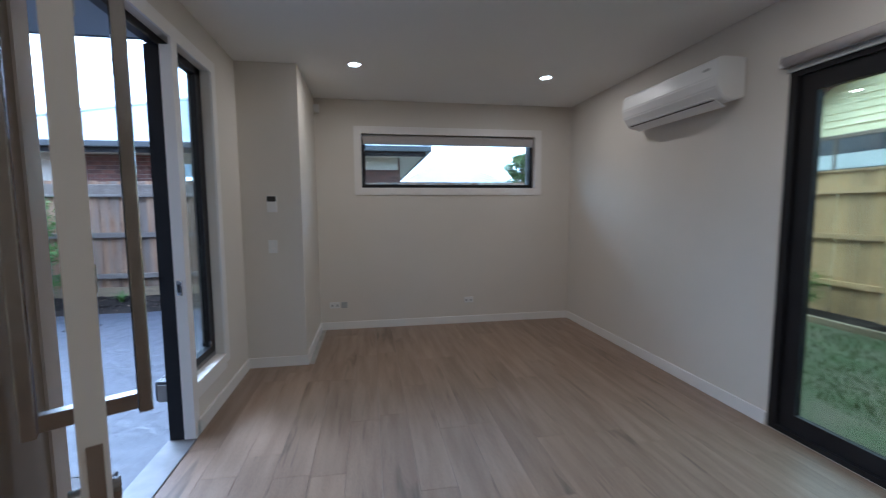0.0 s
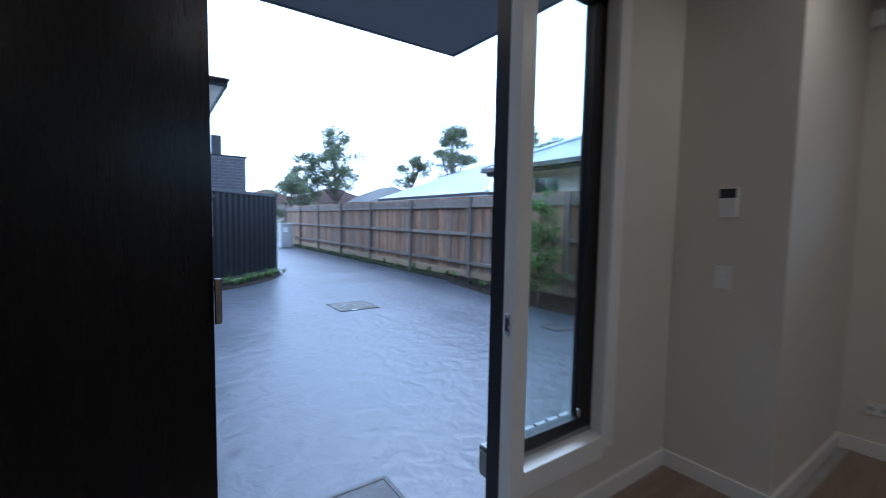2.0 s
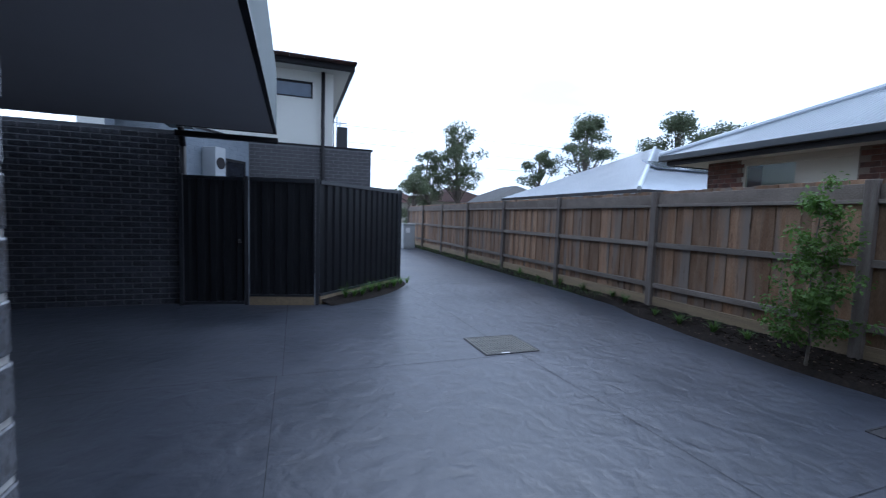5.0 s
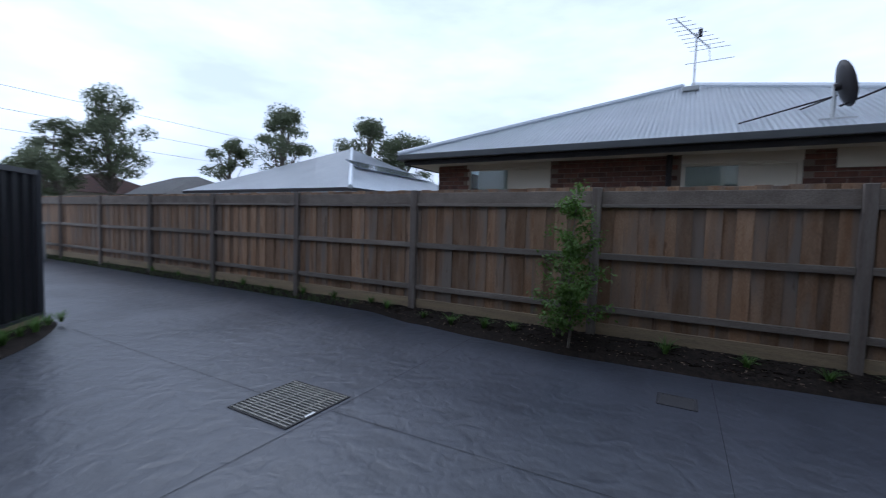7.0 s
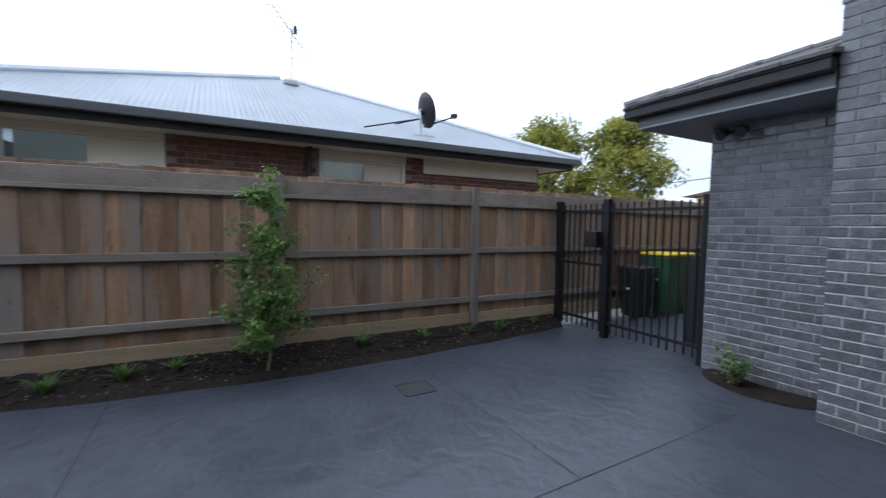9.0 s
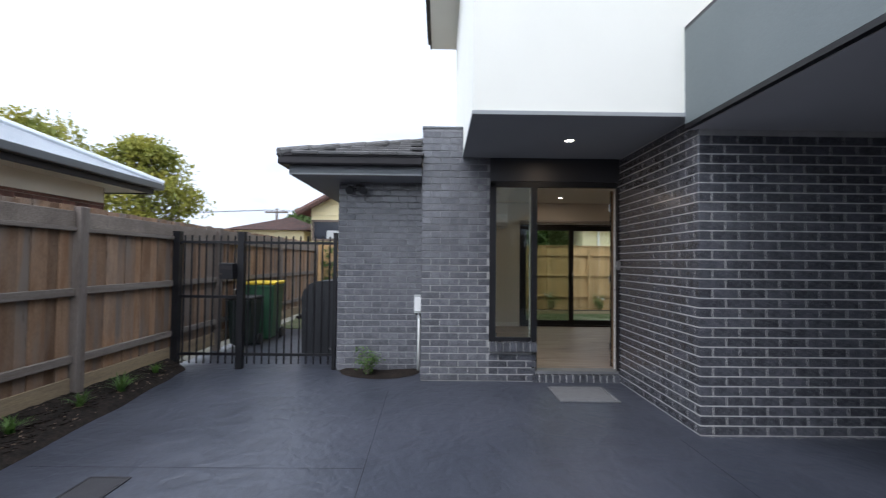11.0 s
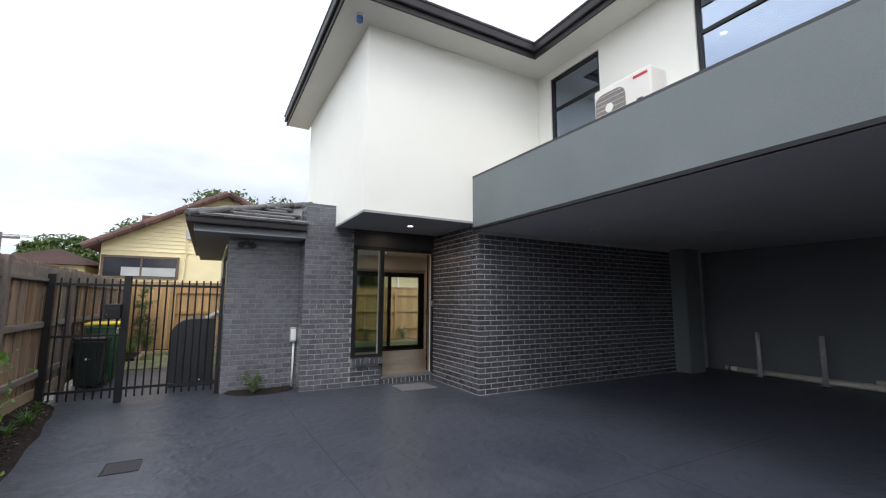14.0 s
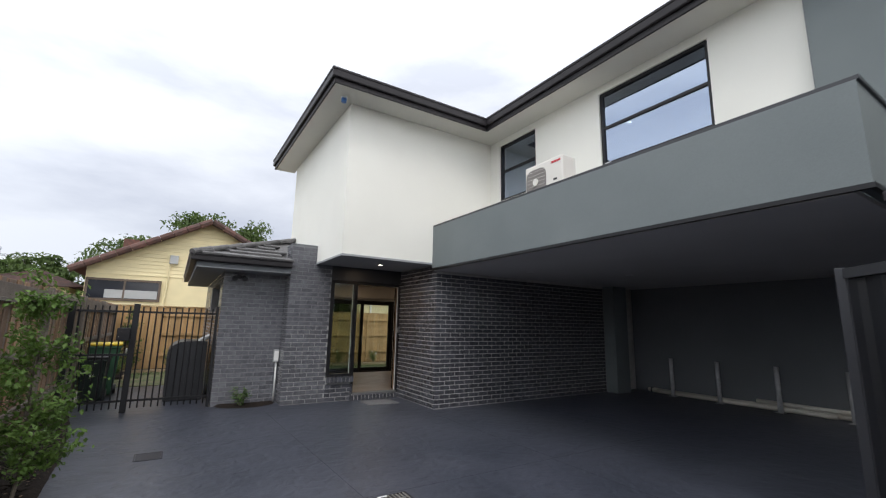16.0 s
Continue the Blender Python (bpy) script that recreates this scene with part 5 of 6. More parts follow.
def shrub(x, y, z, h, w, seed, n=320, size=0.05, label="small leafy green shrub", mat=None, flowers=0):
    rnd = random.Random(seed)
    t = empty("shrub", label, "shrub", "garden shrubs", at=(x, y, z))
    pts = []
    for k in range(14):
        a, f = rnd.uniform(0, 6.283), rnd.uniform(0.5, 1)
        tip = Vector((x + math.cos(a) * w * rnd.uniform(0.2, 1), y + math.sin(a) * w * rnd.uniform(0.2, 1), z + h * f))
        part("stem", limb([(x, y, z - 0.03), ((x + tip.x) / 2, (y + tip.y) / 2, z + h * f * 0.6), tip], 0.004, 0.0012, 5), BARK, t)
        for q in range(n // 14):
            s = rnd.uniform(0.35, 1.1)
            pts.append(Vector((x, y, z)).lerp(tip, s) + Vector((rnd.gauss(0, 0.03), rnd.gauss(0, 0.03), rnd.gauss(0, 0.03))))
    me = leaves(pts, size, seed, 0.1)
    me.materials.append(mat or LEAF_STRAP)
    cr = new("foliage", me)
    cr.parent = t
    cr.matrix_parent_inverse = t.matrix_world.inverted()
    for k in range(flowers):
        a = rnd.uniform(0, 6.283)
        bm = bmesh.new()
        bmesh.ops.create_icosphere(bm, subdivisions=1, radius=0.025)
        bmesh.ops.translate(bm, verts=bm.verts, vec=(x + math.cos(a) * w * 0.7, y + math.sin(a) * w * 0.7, z + h * rnd.uniform(0.7, 1)))
        part("flower", bm, PLASTIC_WHITE, t, "white bloom")
    return t


shrub(-0.02, 4.16, 0.03, 0.32, 0.17, 31)

# ---- steel side fence across the drive ----
def ribbed(p, q, z0, z1):
    """Trapezoid-ribbed steel sheet between two plan points."""
    p, q = Vector(p), Vector(q)
    d = q - p
    L = d.length
    d.normalize()
    n = Vector((-d.y, d.x))
    pts, s = [], 0.0
    while s < L - 0.001:
        for ds, o in ((0.0, 0.0), (0.075, 0.0), (0.10, 0.034), (0.165, 0.034), (0.19, 0.0)):
            if s + ds <= L:
                pts.append(p + d * (s + ds) + n * o)
        s += 0.195
    pts.append(q.copy())
    bm = bmesh.new()
    lo = [bm.verts.new((c.x, c.y, z0)) for c in pts]
    hi = [bm.verts.new((c.x, c.y, z1)) for c in pts]
    for i in range(len(pts) - 1):
        bm.faces.new((lo[i], lo[i + 1], hi[i + 1], hi[i]))
    bmesh.ops.solidify(bm, geom=bm.faces[:], thickness=0.003)
    return bm


def slab(p, q, z0, z1, w):
    """An upright board between two plan points."""
    p, q = Vector((*p, 0)), Vector((*q, 0))
    d = (q - p).normalized()
    n = Vector((-d.y, d.x, 0)) * w / 2
    bm = bmesh.new()
    v = [bm.verts.new(c + Vector((0, 0, z))) for z in (z0, z1) for c in (p - n, q - n, q + n, p + n)]
    for f in ((0, 3, 2, 1), (4, 5, 6, 7), (0, 1, 5, 4), (1, 2, 6, 5), (2, 3, 7, 6), (3, 0, 4, 7)):
        bm.faces.new([v[i] for i in f])
    return bm


CB = [(-8.62, -0.36), (-8.47, 0.58), (-8.24, 1.66), (-10.20, 3.50)]
sf = empty("steel_fence", "charcoal ribbed steel fence on timber plinths", "fence", at=(-8.7, 1.6, 0))
for i, (a, b) in enumerate(zip(CB, CB[1:])):
    if i == 0:
        continue
    d = (Vector(b) - Vector(a)).normalized() * 0.05
    a2, b2 = (a[0] + d.x, a[1] + d.y), (b[0] - d.x, b[1] - d.y)
    part("sheet", ribbed(a2, b2, 0.16, 2.0), STEEL_DARK, sf)
    part("top_rail", slab(a2, b2, 1.985, 2.05, 0.05), STEEL_DARK, sf)
    part("bottom_rail", slab(a2, b2, 0.14, 0.175, 0.05), STEEL_DARK, sf)
    part("plinth_board", slab(a2, b2, 0.0, 0.139, 0.04), SLEEPER, sf, "pale treated timber plinth")
for x, y in CB:
    part("post", cuboid(x - 0.028, x + 0.028, y - 0.028, y + 0.028, 0, 2.06, 0.004, 1), STEEL_DARK, sf)
sg = empty("side_gate", "charcoal ribbed steel side gate, closed", "gate", at=(-8.72, 0.1, 0))
part("sheet", ribbed((-8.613, -0.325), (-8.477, 0.545), 0.06, 2.0), STEEL_DARK, sg)
part("top_rail", slab((-8.613, -0.325), (-8.477, 0.545), 1.99, 2.04, 0.04), STEEL_DARK, sg)
part("bottom_rail", slab((-8.613, -0.325), (-8.477, 0.545), 0.012, 0.06, 0.04), STEEL_DARK, sg)
part("latch", join(cuboid(-8.475, -8.43, 0.46, 0.50, 1.0, 1.06, 0.004), rod((-8.435, 0.48, 1.03), (-8.405, 0.48, 1.03), 0.018, n=14)), CHROME, sg)
bm = bmesh.new()
a, b = Vector((-8.26, 1.74)), Vector((-10.26, 3.62))
d = (b - a).normalized()
n = Vector((-d.y, d.x)) * -1
out, inn = [], []
for k in range(20):
    f = k / 19
    c = a.lerp(b, f)
    w = 0.06 + 0.34 * math.sin(math.pi * min(1, f * 0.9 + 0.1)) ** 0.8
    inn.append(bm.verts.new((c.x - n.x * 0.10, c.y - n.y * 0.10, 0.10)))
    out.append(bm.verts.new((c.x + n.x * w, c.y + n.y * w, 0.004)))
for i in range(19):
    bm.faces.new((inn[i], inn[i + 1], out[i + 1], out[i]))
solid("fence_bed", bm, MULCH, "narrow mulch bed at the steel fence", "garden bed", kind="structure")
for k in range(12):
    f = 0.18 + 0.068 * k
    c = a.lerp(b, f) + n * (0.10 + 0.05 * (k % 3))
    strap_plant(c.x, c.y, 0.05, 0.20 + 0.10 * (k % 4 == 0), 300 + k, label="green groundcover tuft beside the steel fence", group="plants at the steel fence")


# ---- neighbouring house behind the fence ----
def hip_roof(x0, x1, y0, y1, z, rise, ridge=None):
    """Hip roof over a rectangle; ridge: (xa, xb) along the middle, or a single peak."""
    cy = (y0 + y1) / 2
    xa, xb = ridge or ((x0 + x1) / 2 - 0.01, (x0 + x1) / 2 + 0.01)
    bm = bmesh.new()
    v = [bm.verts.new(c) for c in ((x0, y0, z), (x1, y0, z), (x1, y1, z), (x0, y1, z), (xa, cy, z + rise), (xb, cy, z + rise))]
    for f in ((0, 1, 5, 4), (1, 2, 5), (2, 3, 4, 5), (3, 0, 4)):
        bm.faces.new([v[i] for i in f])
    bmesh.ops.solidify(bm, geom=bm.faces[:], thickness=0.03)
    return bm


def steel_roof(name):
    m = pm(name, (0.60, 0.64, 0.69), (0.53, 0.57, 0.62), 0.8, 0.30, fine=0.05)
    n, l = m.node_tree.nodes, m.node_tree.links
    tc, wv, bp = n.new("ShaderNodeTexCoord"), n.new("ShaderNodeTexWave"), n.new("ShaderNodeBump")
    wv.bands_direction = "X"
    wv.inputs["Scale"].default_value, wv.inputs["Distortion"].default_value = 4.1, 0.0
    bp.inputs["Distance"].default_value = 0.012
    l.new(tc.outputs["Object"], wv.inputs["Vector"])
    l.new(wv.outputs["Fac"], bp.inputs["Height"])
    l.new(bp.outputs[0], n["Principled BSDF"].inputs["Normal"])
    return m


CORRUGATED = steel_roof("corrugated_roof_steel")
nh = empty("neighbour_house", "brick and cream house with a pale steel hip roof", "house", at=(-2.8, 13, 0))
wx0, wx1 = -7.33, 1.75
wl_ = part("wall", holed("y", 9.05, 9.2, wx0, wx1, -0.05, 2.72, [(-6.66, -4.95, 1.3, 2.66), (-2.85, -1.33, 1.3, 2.60)]), MORTAR_BROWN, nh, "brown brick wall")
part("side_wall", cuboid(wx0, wx0 + 0.15, 9.2, 17, -0.05, 2.72), BRICK_RED, nh)
part("side_wall", cuboid(wx1 - 0.15, wx1, 9.2, 17, -0.05, 2.72), BRICK_RED, nh)
part("rear_wall", cuboid(wx0, wx1, 17, 17.15, -0.05, 2.72), BRICK_RED, nh)
for u0, u1, z1 in ((-6.66, -4.95, 2.66), (-2.85, -1.33, 2.60)):
    w = part("window", join(*frame_bars("y", 9.07, 9.13, u0, u1, 1.3, z1, 0.06)), CREAM, nh, "cream framed window")
    um = (u0 + u1) / 2
    p1 = part("pane", cuboid(u0 + 0.06, um, 9.098, 9.104, 1.36, z1 - 0.06), GLASS, w)
    part("blind", cuboid(um, u1 - 0.06, 9.11, 9.13, 1.36, z1 - 0.06), CREAM, w, "drawn pale blind")
    part("lining", cuboid(u0, u1, 9.6, 9.62, 1.2, 2.7), CREAM, w)
    part("head_board", cuboid(u0, u1, 9.03, 9.06, z1 - 0.02, 2.72), CREAM, w)
part("head_board", cuboid(-0.98, 1.70, 9.02, 9.043, 2.45, 2.72), CREAM, nh, "cream boxed eave panel")
part("soffit", join(cuboid(-7.85, 2.25, 8.60, 9.05, 2.72, 2.74), cuboid(-7.85, wx0, 9.05, 17.4, 2.72, 2.74), cuboid(wx1, 2.25, 9.05, 17.4, 2.72, 2.74)), CREAM, nh, "cream eave lining")
for q in ((-7.88, 2.28, 8.56, 8.60), (-7.88, -7.85, 8.60, 17.4), (2.25, 2.28, 8.60, 17.4)):
    part("fascia", cuboid(*q, 2.70, 2.84), GUTTER, nh)
for q in ((-8.0, 2.40, 8.44, 8.56), (-8.0, -7.88, 8.56, 17.4), (2.28, 2.40, 8.56, 17.4)):
    part("gutter", cuboid(*q, 2.79, 2.91, 0.015), GUTTER_GREY, nh, "dark grey gutter")
rf = part("roof", hip_roof(-7.98, 2.38, 8.46, 17.5, 2.90, 2.05, (-2.95, -2.75)), CORRUGATED, nh, "pale blue-grey corrugated steel")
for a, b in (((-7.98, 8.46, 2.92), (-2.95, 12.98, 4.97)), ((2.38, 8.46, 2.92), (-2.75, 12.98, 4.97))):
    part("hip_capping", rod(a, b, 0.06, n=8), STEEL_PALE, rf)
part("downpipe", rod((-3.02, 8.98, 0.0), (-3.02, 8.98, 2.75), 0.045, n=12), GUTTER, nh)
part("roof_vent", cuboid(-2.95, -2.62, 12.2, 12.4, 4.62, 4.74, 0.03), PLASTIC_GREY, rf)

an = empty("tv_aerial", "thin metal television aerial on a roof mast", "aerial", at=(-2.73, 12.45, 4.7))
part("mast", rod((-2.73, 12.5, 4.65), (-2.73, 12.5, 5.96), 0.02), GALV, an)
A0, A1 = Vector((-3.17, 12.2, 6.25)), Vector((-2.45, 12.7, 5.66))
part("boom", rod(A0, A1, 0.015), GALV, an)
side = Vector((0.82, 0.25, 0.10)).normalized()
for k in range(9):
    c = A0.lerp(A1, k / 8)
    L = 0.20 + 0.026 * k
    part("element", rod(c - side * L, c + side * L, 0.007, n=6), GALV, an)
part("lower_element", rod(Vector((-2.45, 12.5, 5.32)) - side * 0.5, Vector((-2.45, 12.5, 5.32)) + side * 0.5, 0.008, n=6), GALV, an)
part("drop_strut", rod((-2.45, 12.5, 5.32), (-2.47, 12.6, 5.70), 0.008, n=6), GALV, an)
part("junction_box", cuboid(-2.70, -2.62, 12.4, 12.5, 5.86, 6.02, 0.01), PLASTIC_BLACK, an)

ds = empty("satellite_dish", "dark grey satellite dish braced on the steel roof", "satellite dish", at=(-1.05, 8.95, 3.1))
bm = bmesh.new()
bmesh.ops.create_uvsphere(bm, u_segments=28, v_segments=20, radius=0.75)
bmesh.ops.delete(bm, geom=[v for v in bm.verts if v.co.z < 0.66], context="VERTS")
bmesh.ops.scale(bm, vec=(0.80, 0.93, 0.80), verts=bm.verts)
bmesh.ops.translate(bm, verts=bm.verts, vec=(0, 0, -0.56))
bmesh.ops.solidify(bm, geom=bm.faces[:], thickness=0.012)
bmesh.ops.transform(bm, matrix=look((-1.0, 8.95, 3.56), (2.6, 9.35, 4.5)), verts=bm.verts)
part("reflector", bm, GUTTER, ds, "dark mesh reflector", True)
part("mast", rod((-1.08, 8.98, 3.10), (-1.08, 8.98, 3.58), 0.026), GALV, ds)
part("base", cuboid(-1.25, -0.85, 8.85, 9.05, 3.07, 3.10), GALV, ds)
part("brace", rod((-1.05, 8.98, 3.42), (-2.15, 8.9, 3.12), 0.012), GUTTER, ds)
part("brace", rod((-1.05, 8.98, 3.42), (-1.35, 9.6, 3.40), 0.012), GUTTER, ds)
part("feed_arm", rod((-1.02, 8.97, 3.27), (-0.46, 8.85, 3.50), 0.014), GUTTER, ds)
part("hub", rod((-1.09, 8.97, 3.52), (-1.0, 8.96, 3.54), 0.05, n=14), GUTTER, ds)
part("feed_horn", cuboid(-0.52, -0.41, 8.80, 8.90, 3.47, 3.55, 0.015), PLASTIC_BLACK, ds)

# second house further down, with solar panels
h2 = empty("far_house", "low house with a pale steel hip roof and solar panels", "house", at=(-20, 20, 0))
part("wall", cuboid(-26.0, -15.2, 15.0, 27.5, -0.05, 2.7), BRICK_RED, h2)
part("gutter", join(cuboid(-26.6, -14.6, 14.4, 14.52, 2.75, 2.9), cuboid(-14.72, -14.6, 14.52, 28, 2.75, 2.9)), GUTTER, h2)
r2 = part("roof", hip_roof(-26.6, -14.6, 14.4, 28.2, 2.9, 3.05, (-20.9, -20.7)), CORRUGATED, h2, "pale corrugated steel")
part("hip_capping", rod((-14.6, 14.4, 2.92), (-20.7, 21.3, 5.98), 0.10, n=8), STEEL_PALE, r2)
for k in range(4):
    pn = cuboid(-0.5, 0.5, -0.85, 0.85, 0.0, 0.04)
    bmesh.ops.transform(pn, matrix=pose(-17.35, 19.0 + k * 1.75 - 0.6, 4.38, 0, 26.8, 0), verts=pn.verts)
    part("solar_panel", pn, SOLAR, r2, "solar panel with the sky's sheen put into its colour")
for x, y, w, mat, nm in ((-44, 17, 9, TILE_RED, "red"), (-38, 21, 8, TILE_DARK, "brown"), (-52, 12, 10, TILE_RED, "red")):
    fh = empty("distant_house", f"distant house with a {nm} tiled roof", "house", "distant houses", at=(x, y, 0))
    part("wall", cuboid(x - w / 2, x + w / 2, y - 3.5, y + 3.5, -0.05, 3.0), CREAM, fh)
    part("roof", hip_roof(x - w / 2 - 0.5, x + w / 2 + 0.5, y - 4, y + 4, 3.0, 1.7, (x - 1.5, x + 1.5)), mat, fh)

h3 = empty("rear_house", "low house with a pale steel hip roof behind the neighbour", "house", at=(6.6, 30, 0))
part("wall", cuboid(3.4, 9.8, 26.5, 34.0, -0.05, 3.2), CREAM, h3)
part("gutter", cuboid(2.85, 10.35, 25.9, 26.0, 3.15, 3.30, 0.012), GUTTER, h3)
part("roof", hip_roof(2.9, 10.3, 26.0, 34.5, 3.28, 1.95), STEEL_PALE, h3, "pale blue-grey steel")

# ---- unit down the drive ----
un = empty("next_unit", "two-storey unit of white render over grey brick", "house", at=(-13, 1, 0))
BRICK_MID = pm("grey_painted_brick", (0.105, 0.10, 0.105), (0.078, 0.075, 0.08), 5, 0.75, 0.003, 60, fine=0.12)
part("low_wall", cuboid(-12.3, -12.08, 0.20, 3.15, 0, 3.14), MORTAR_DARK, un, "dark grey brick parapet wall")
part("low_wall_return", cuboid(-18, -12.3, 2.95, 3.15, 0, 3.14), BRICK_MID, un)
part("capping", join(cuboid(-12.32, -12.06, 0.20, 3.195, 3.14, 3.18), cuboid(-18, -12.32, 2.93, 3.195, 3.14, 3.18)), GUTTER, un)
SIDE = pm("pale_blue_brick", (0.27, 0.30, 0.34), (0.23, 0.26, 0.30), 5, 0.8, 0.003, 60, fine=0.08)
sw_ = part("side_wall", slab((-12.08, 0.20), (-9.40, -1.51), 0, 3.12, 0.2), SIDE, un, "pale blue-grey painted brick wall")
part("side_capping", slab((-12.06, 0.20), (-9.40, -1.50), 3.12, 3.16, 0.24), GUTTER, un)
part("upper_wall", holed("x", -12.28, -12.10, -3.0, 2.20, 3.18, 4.93, [(0.78, 1.71, 4.29, 4.69)]), RENDER_WHITE, un, "white rendered upper wall")
part("upper_wall_north", cuboid(-18.5, -12.28, 2.03, 2.20, 3.18, 4.93), RENDER_WHITE, un)
uw = part("window", join(*frame_bars("x", -12.20, -12.13, 0.78, 1.71, 4.29, 4.69, 0.04)), BLACK, un)
part("pane", cuboid(-12.17, -12.16, 0.82, 1.67, 4.33, 4.65), SKY_BLUE_GLASS, uw)
part("soffit", join(cuboid(-12.10, -11.72, -3.0, 2.56, 4.93, 4.96), cuboid(-18.5, -12.10, 2.20, 2.56, 4.93, 4.96)), SOFFIT_PALE, un)
part("gutter", join(cuboid(-11.72, -11.60, -3.0, 2.66, 4.92, 5.05, 0.012), cuboid(-18.5, -11.72, 2.56, 2.66, 4.92, 5.05, 0.012)), GUTTER, un)
bm = bmesh.new()
v = [bm.verts.new(c) for c in ((-11.58, -3.0, 5.06), (-11.58, 2.68, 5.06), (-18.5, 2.68, 5.06), (-18.5, -0.4, 6.0), (-14.8, -0.4, 6.0), (-14.8, -3.0, 6.0))]
bm.faces.new((v[0], v[1], v[4], v[5]))
bm.faces.new((v[1], v[2], v[3], v[4]))
bmesh.ops.solidify(bm, geom=bm.faces[:], thickness=0.05)
part("roof", bm, TILE_RED, un, "dark red-brown roof tiles")
for k in range(19):
    part("eave_tile", cuboid(-11.66, -11.42, 2.69 - 0.30 * k - 0.298, 2.69 - 0.30 * k, 5.052, 5.085, 0.012, 1), TILE_RED, un)
part("downpipe", rod((-12.0, 1.95, 0.0), (-12.0, 1.95, 4.92), 0.045, n=12), GUTTER, un, smooth=True)
part("rain_head", cuboid(-13.05, -12.65, 2.36, 2.62, 3.15, 3.80, 0.02), STEEL_DARK, un, "dark box on the parapet")
for y, z in ((2.28, 4.02), (2.36, 4.10), (2.44, 3.98)):
    part("vent_rod", rod((-12.85, y, 3.15), (-12.85, y, z), 0.012, n=8), STEEL_DARK, un)
part("vent_rail", rod((-12.85, 2.1, 3.93), (-12.85, 2.62, 3.93), 0.01, n=8), STEEL_DARK, un)
DIAG = pose(-12.03, 0.285, 0, 0, 0, -32.54)
hw = empty("wall_condenser", "white air-conditioning unit on the painted wall", "condenser", at=(-10.6, -0.6, 2.2))


def on_diagonal(bm):
    bmesh.ops.transform(bm, matrix=DIAG, verts=bm.verts)
    return bm


part("casing", on_diagonal(cuboid(1.13, 1.42, 0.02, 0.34, 2.14, 2.78, 0.015)), CONDENSER_GREY, hw)
part("fan_grille", on_diagonal(rod((1.275, 0.341, 2.46), (1.275, 0.348, 2.46), 0.12, n=24)), GUTTER, hw, "dark round fan grille")
part("bracket", on_diagonal(cuboid(1.15, 1.19, 0.02, 0.34, 2.07, 2.14)), GALV, hw)
part("bracket", on_diagonal(cuboid(1.36, 1.40, 0.02, 0.34, 2.07, 2.14)), GALV, hw)
dw = part("window", on_diagonal(join(*[cuboid(*q) for q in ((0.14, 0.78, 0.0, 0.03, 2.58, 2.64), (0.14, 0.78, 0.0, 0.03, 1.55, 1.60), (0.14, 0.19, 0.0, 0.03, 1.60, 2.58), (0.73, 0.78, 0.0, 0.03, 1.60, 2.58))])), BLACK, un, "black framed window in the painted wall")
part("pane", on_diagonal(cuboid(0.19, 0.73, 0.005, 0.015, 1.60, 2.58)), PANEL_GLASS, dw)

eb = empty("meter_cabinet", "pale grey electrical cabinet beside the fence", "cabinet", at=(-20.2, 6.3, 0))
part("body", cuboid(-20.5, -20.0, 6.05, 6.60, 0, 1.12, 0.02), PLASTIC_GREY, eb)
part("door", cuboid(-20.0, -19.98, 6.08, 6.57, 0.10, 1.06, 0.006), PLASTIC_GREY, eb)
part("lid", cuboid(-20.53, -19.95, 6.02, 6.63, 1.12, 1.16, 0.01), PLASTIC_GREY, eb)
part("window", cuboid(-19.978, -19.97, 6.15, 6.35, 0.75, 0.98), PLASTIC_WHITE, eb)

# ---- back garden seen past the house ----
solid("lawn", cuboid(3.78, 7.36, -9, 6.9, -0.06, 0.012), LAWN, "patchy green lawn behind the house", "lawn", kind="structure")
rnd = random.Random(9)
verts, faces = [], []
for k in range(26000):
    x, y = rnd.uniform(3.9, 6.75), rnd.uniform(-4.5, 6.8)
    if x < 5.25 and y > 4.6:
        continue
    if noise.noise((x * 1.3, y * 1.3, 0)) < -0.22:
        continue
    a, h = rnd.uniform(0, 3.14), rnd.uniform(0.02, 0.06)
    dx, dy = math.cos(a) * 0.006, math.sin(a) * 0.006
    n0 = len(verts)
    verts += [(x - dx, y - dy, 0.01), (x + dx, y + dy, 0.01), (x + rnd.uniform(-0.03, 0.03), y + rnd.uniform(-0.03, 0.03), 0.012 + h)]
    faces.append((n0, n0 + 1, n0 + 2))
me = bpy.data.meshes.new("lawn_grass")
me.from_pydata(verts, [], faces)
me.materials.append(GRASS)
tagged(new("lawn_grass", me), "short green grass blades on the back lawn", "grass", kind="stuff")
solid("back_bed", cuboid(6.86, 7.38, -9, 6.9, 0.0, 0.07), MULCH, "dark mulch strip along the back fence", "garden bed", kind="structure")
solid("bed_edging", cuboid(6.80, 6.86, -9, 6.9, 0.0, 0.10, 0.006, 1), SLEEPER, "timber edging of the back garden bed", "edging", kind="structure")
for i, (y, f) in enumerate(((-1.6, 3), (-0.1, 5), (1.2, 2), (2.6, 0), (4.2, 0), (5.4, 0), (6.4, 0))):
    shrub(7.10, y, 0.06, 0.50 + 0.08 * (i % 3), 0.24, 60 + i, 420, 0.055, "leafy green garden shrub with white blooms" if f else "leafy green garden shrub in mulch", LEAF, f)
sapling(6.95, 6.45, 0.05, 2.1, 77, 0.34, 2000)
solid("north_bed", cuboid(5.3, 6.80, 6.40, 6.9, 0.0, 0.07), MULCH, "dark mulch bed beside the side path", "garden bed", kind="structure")
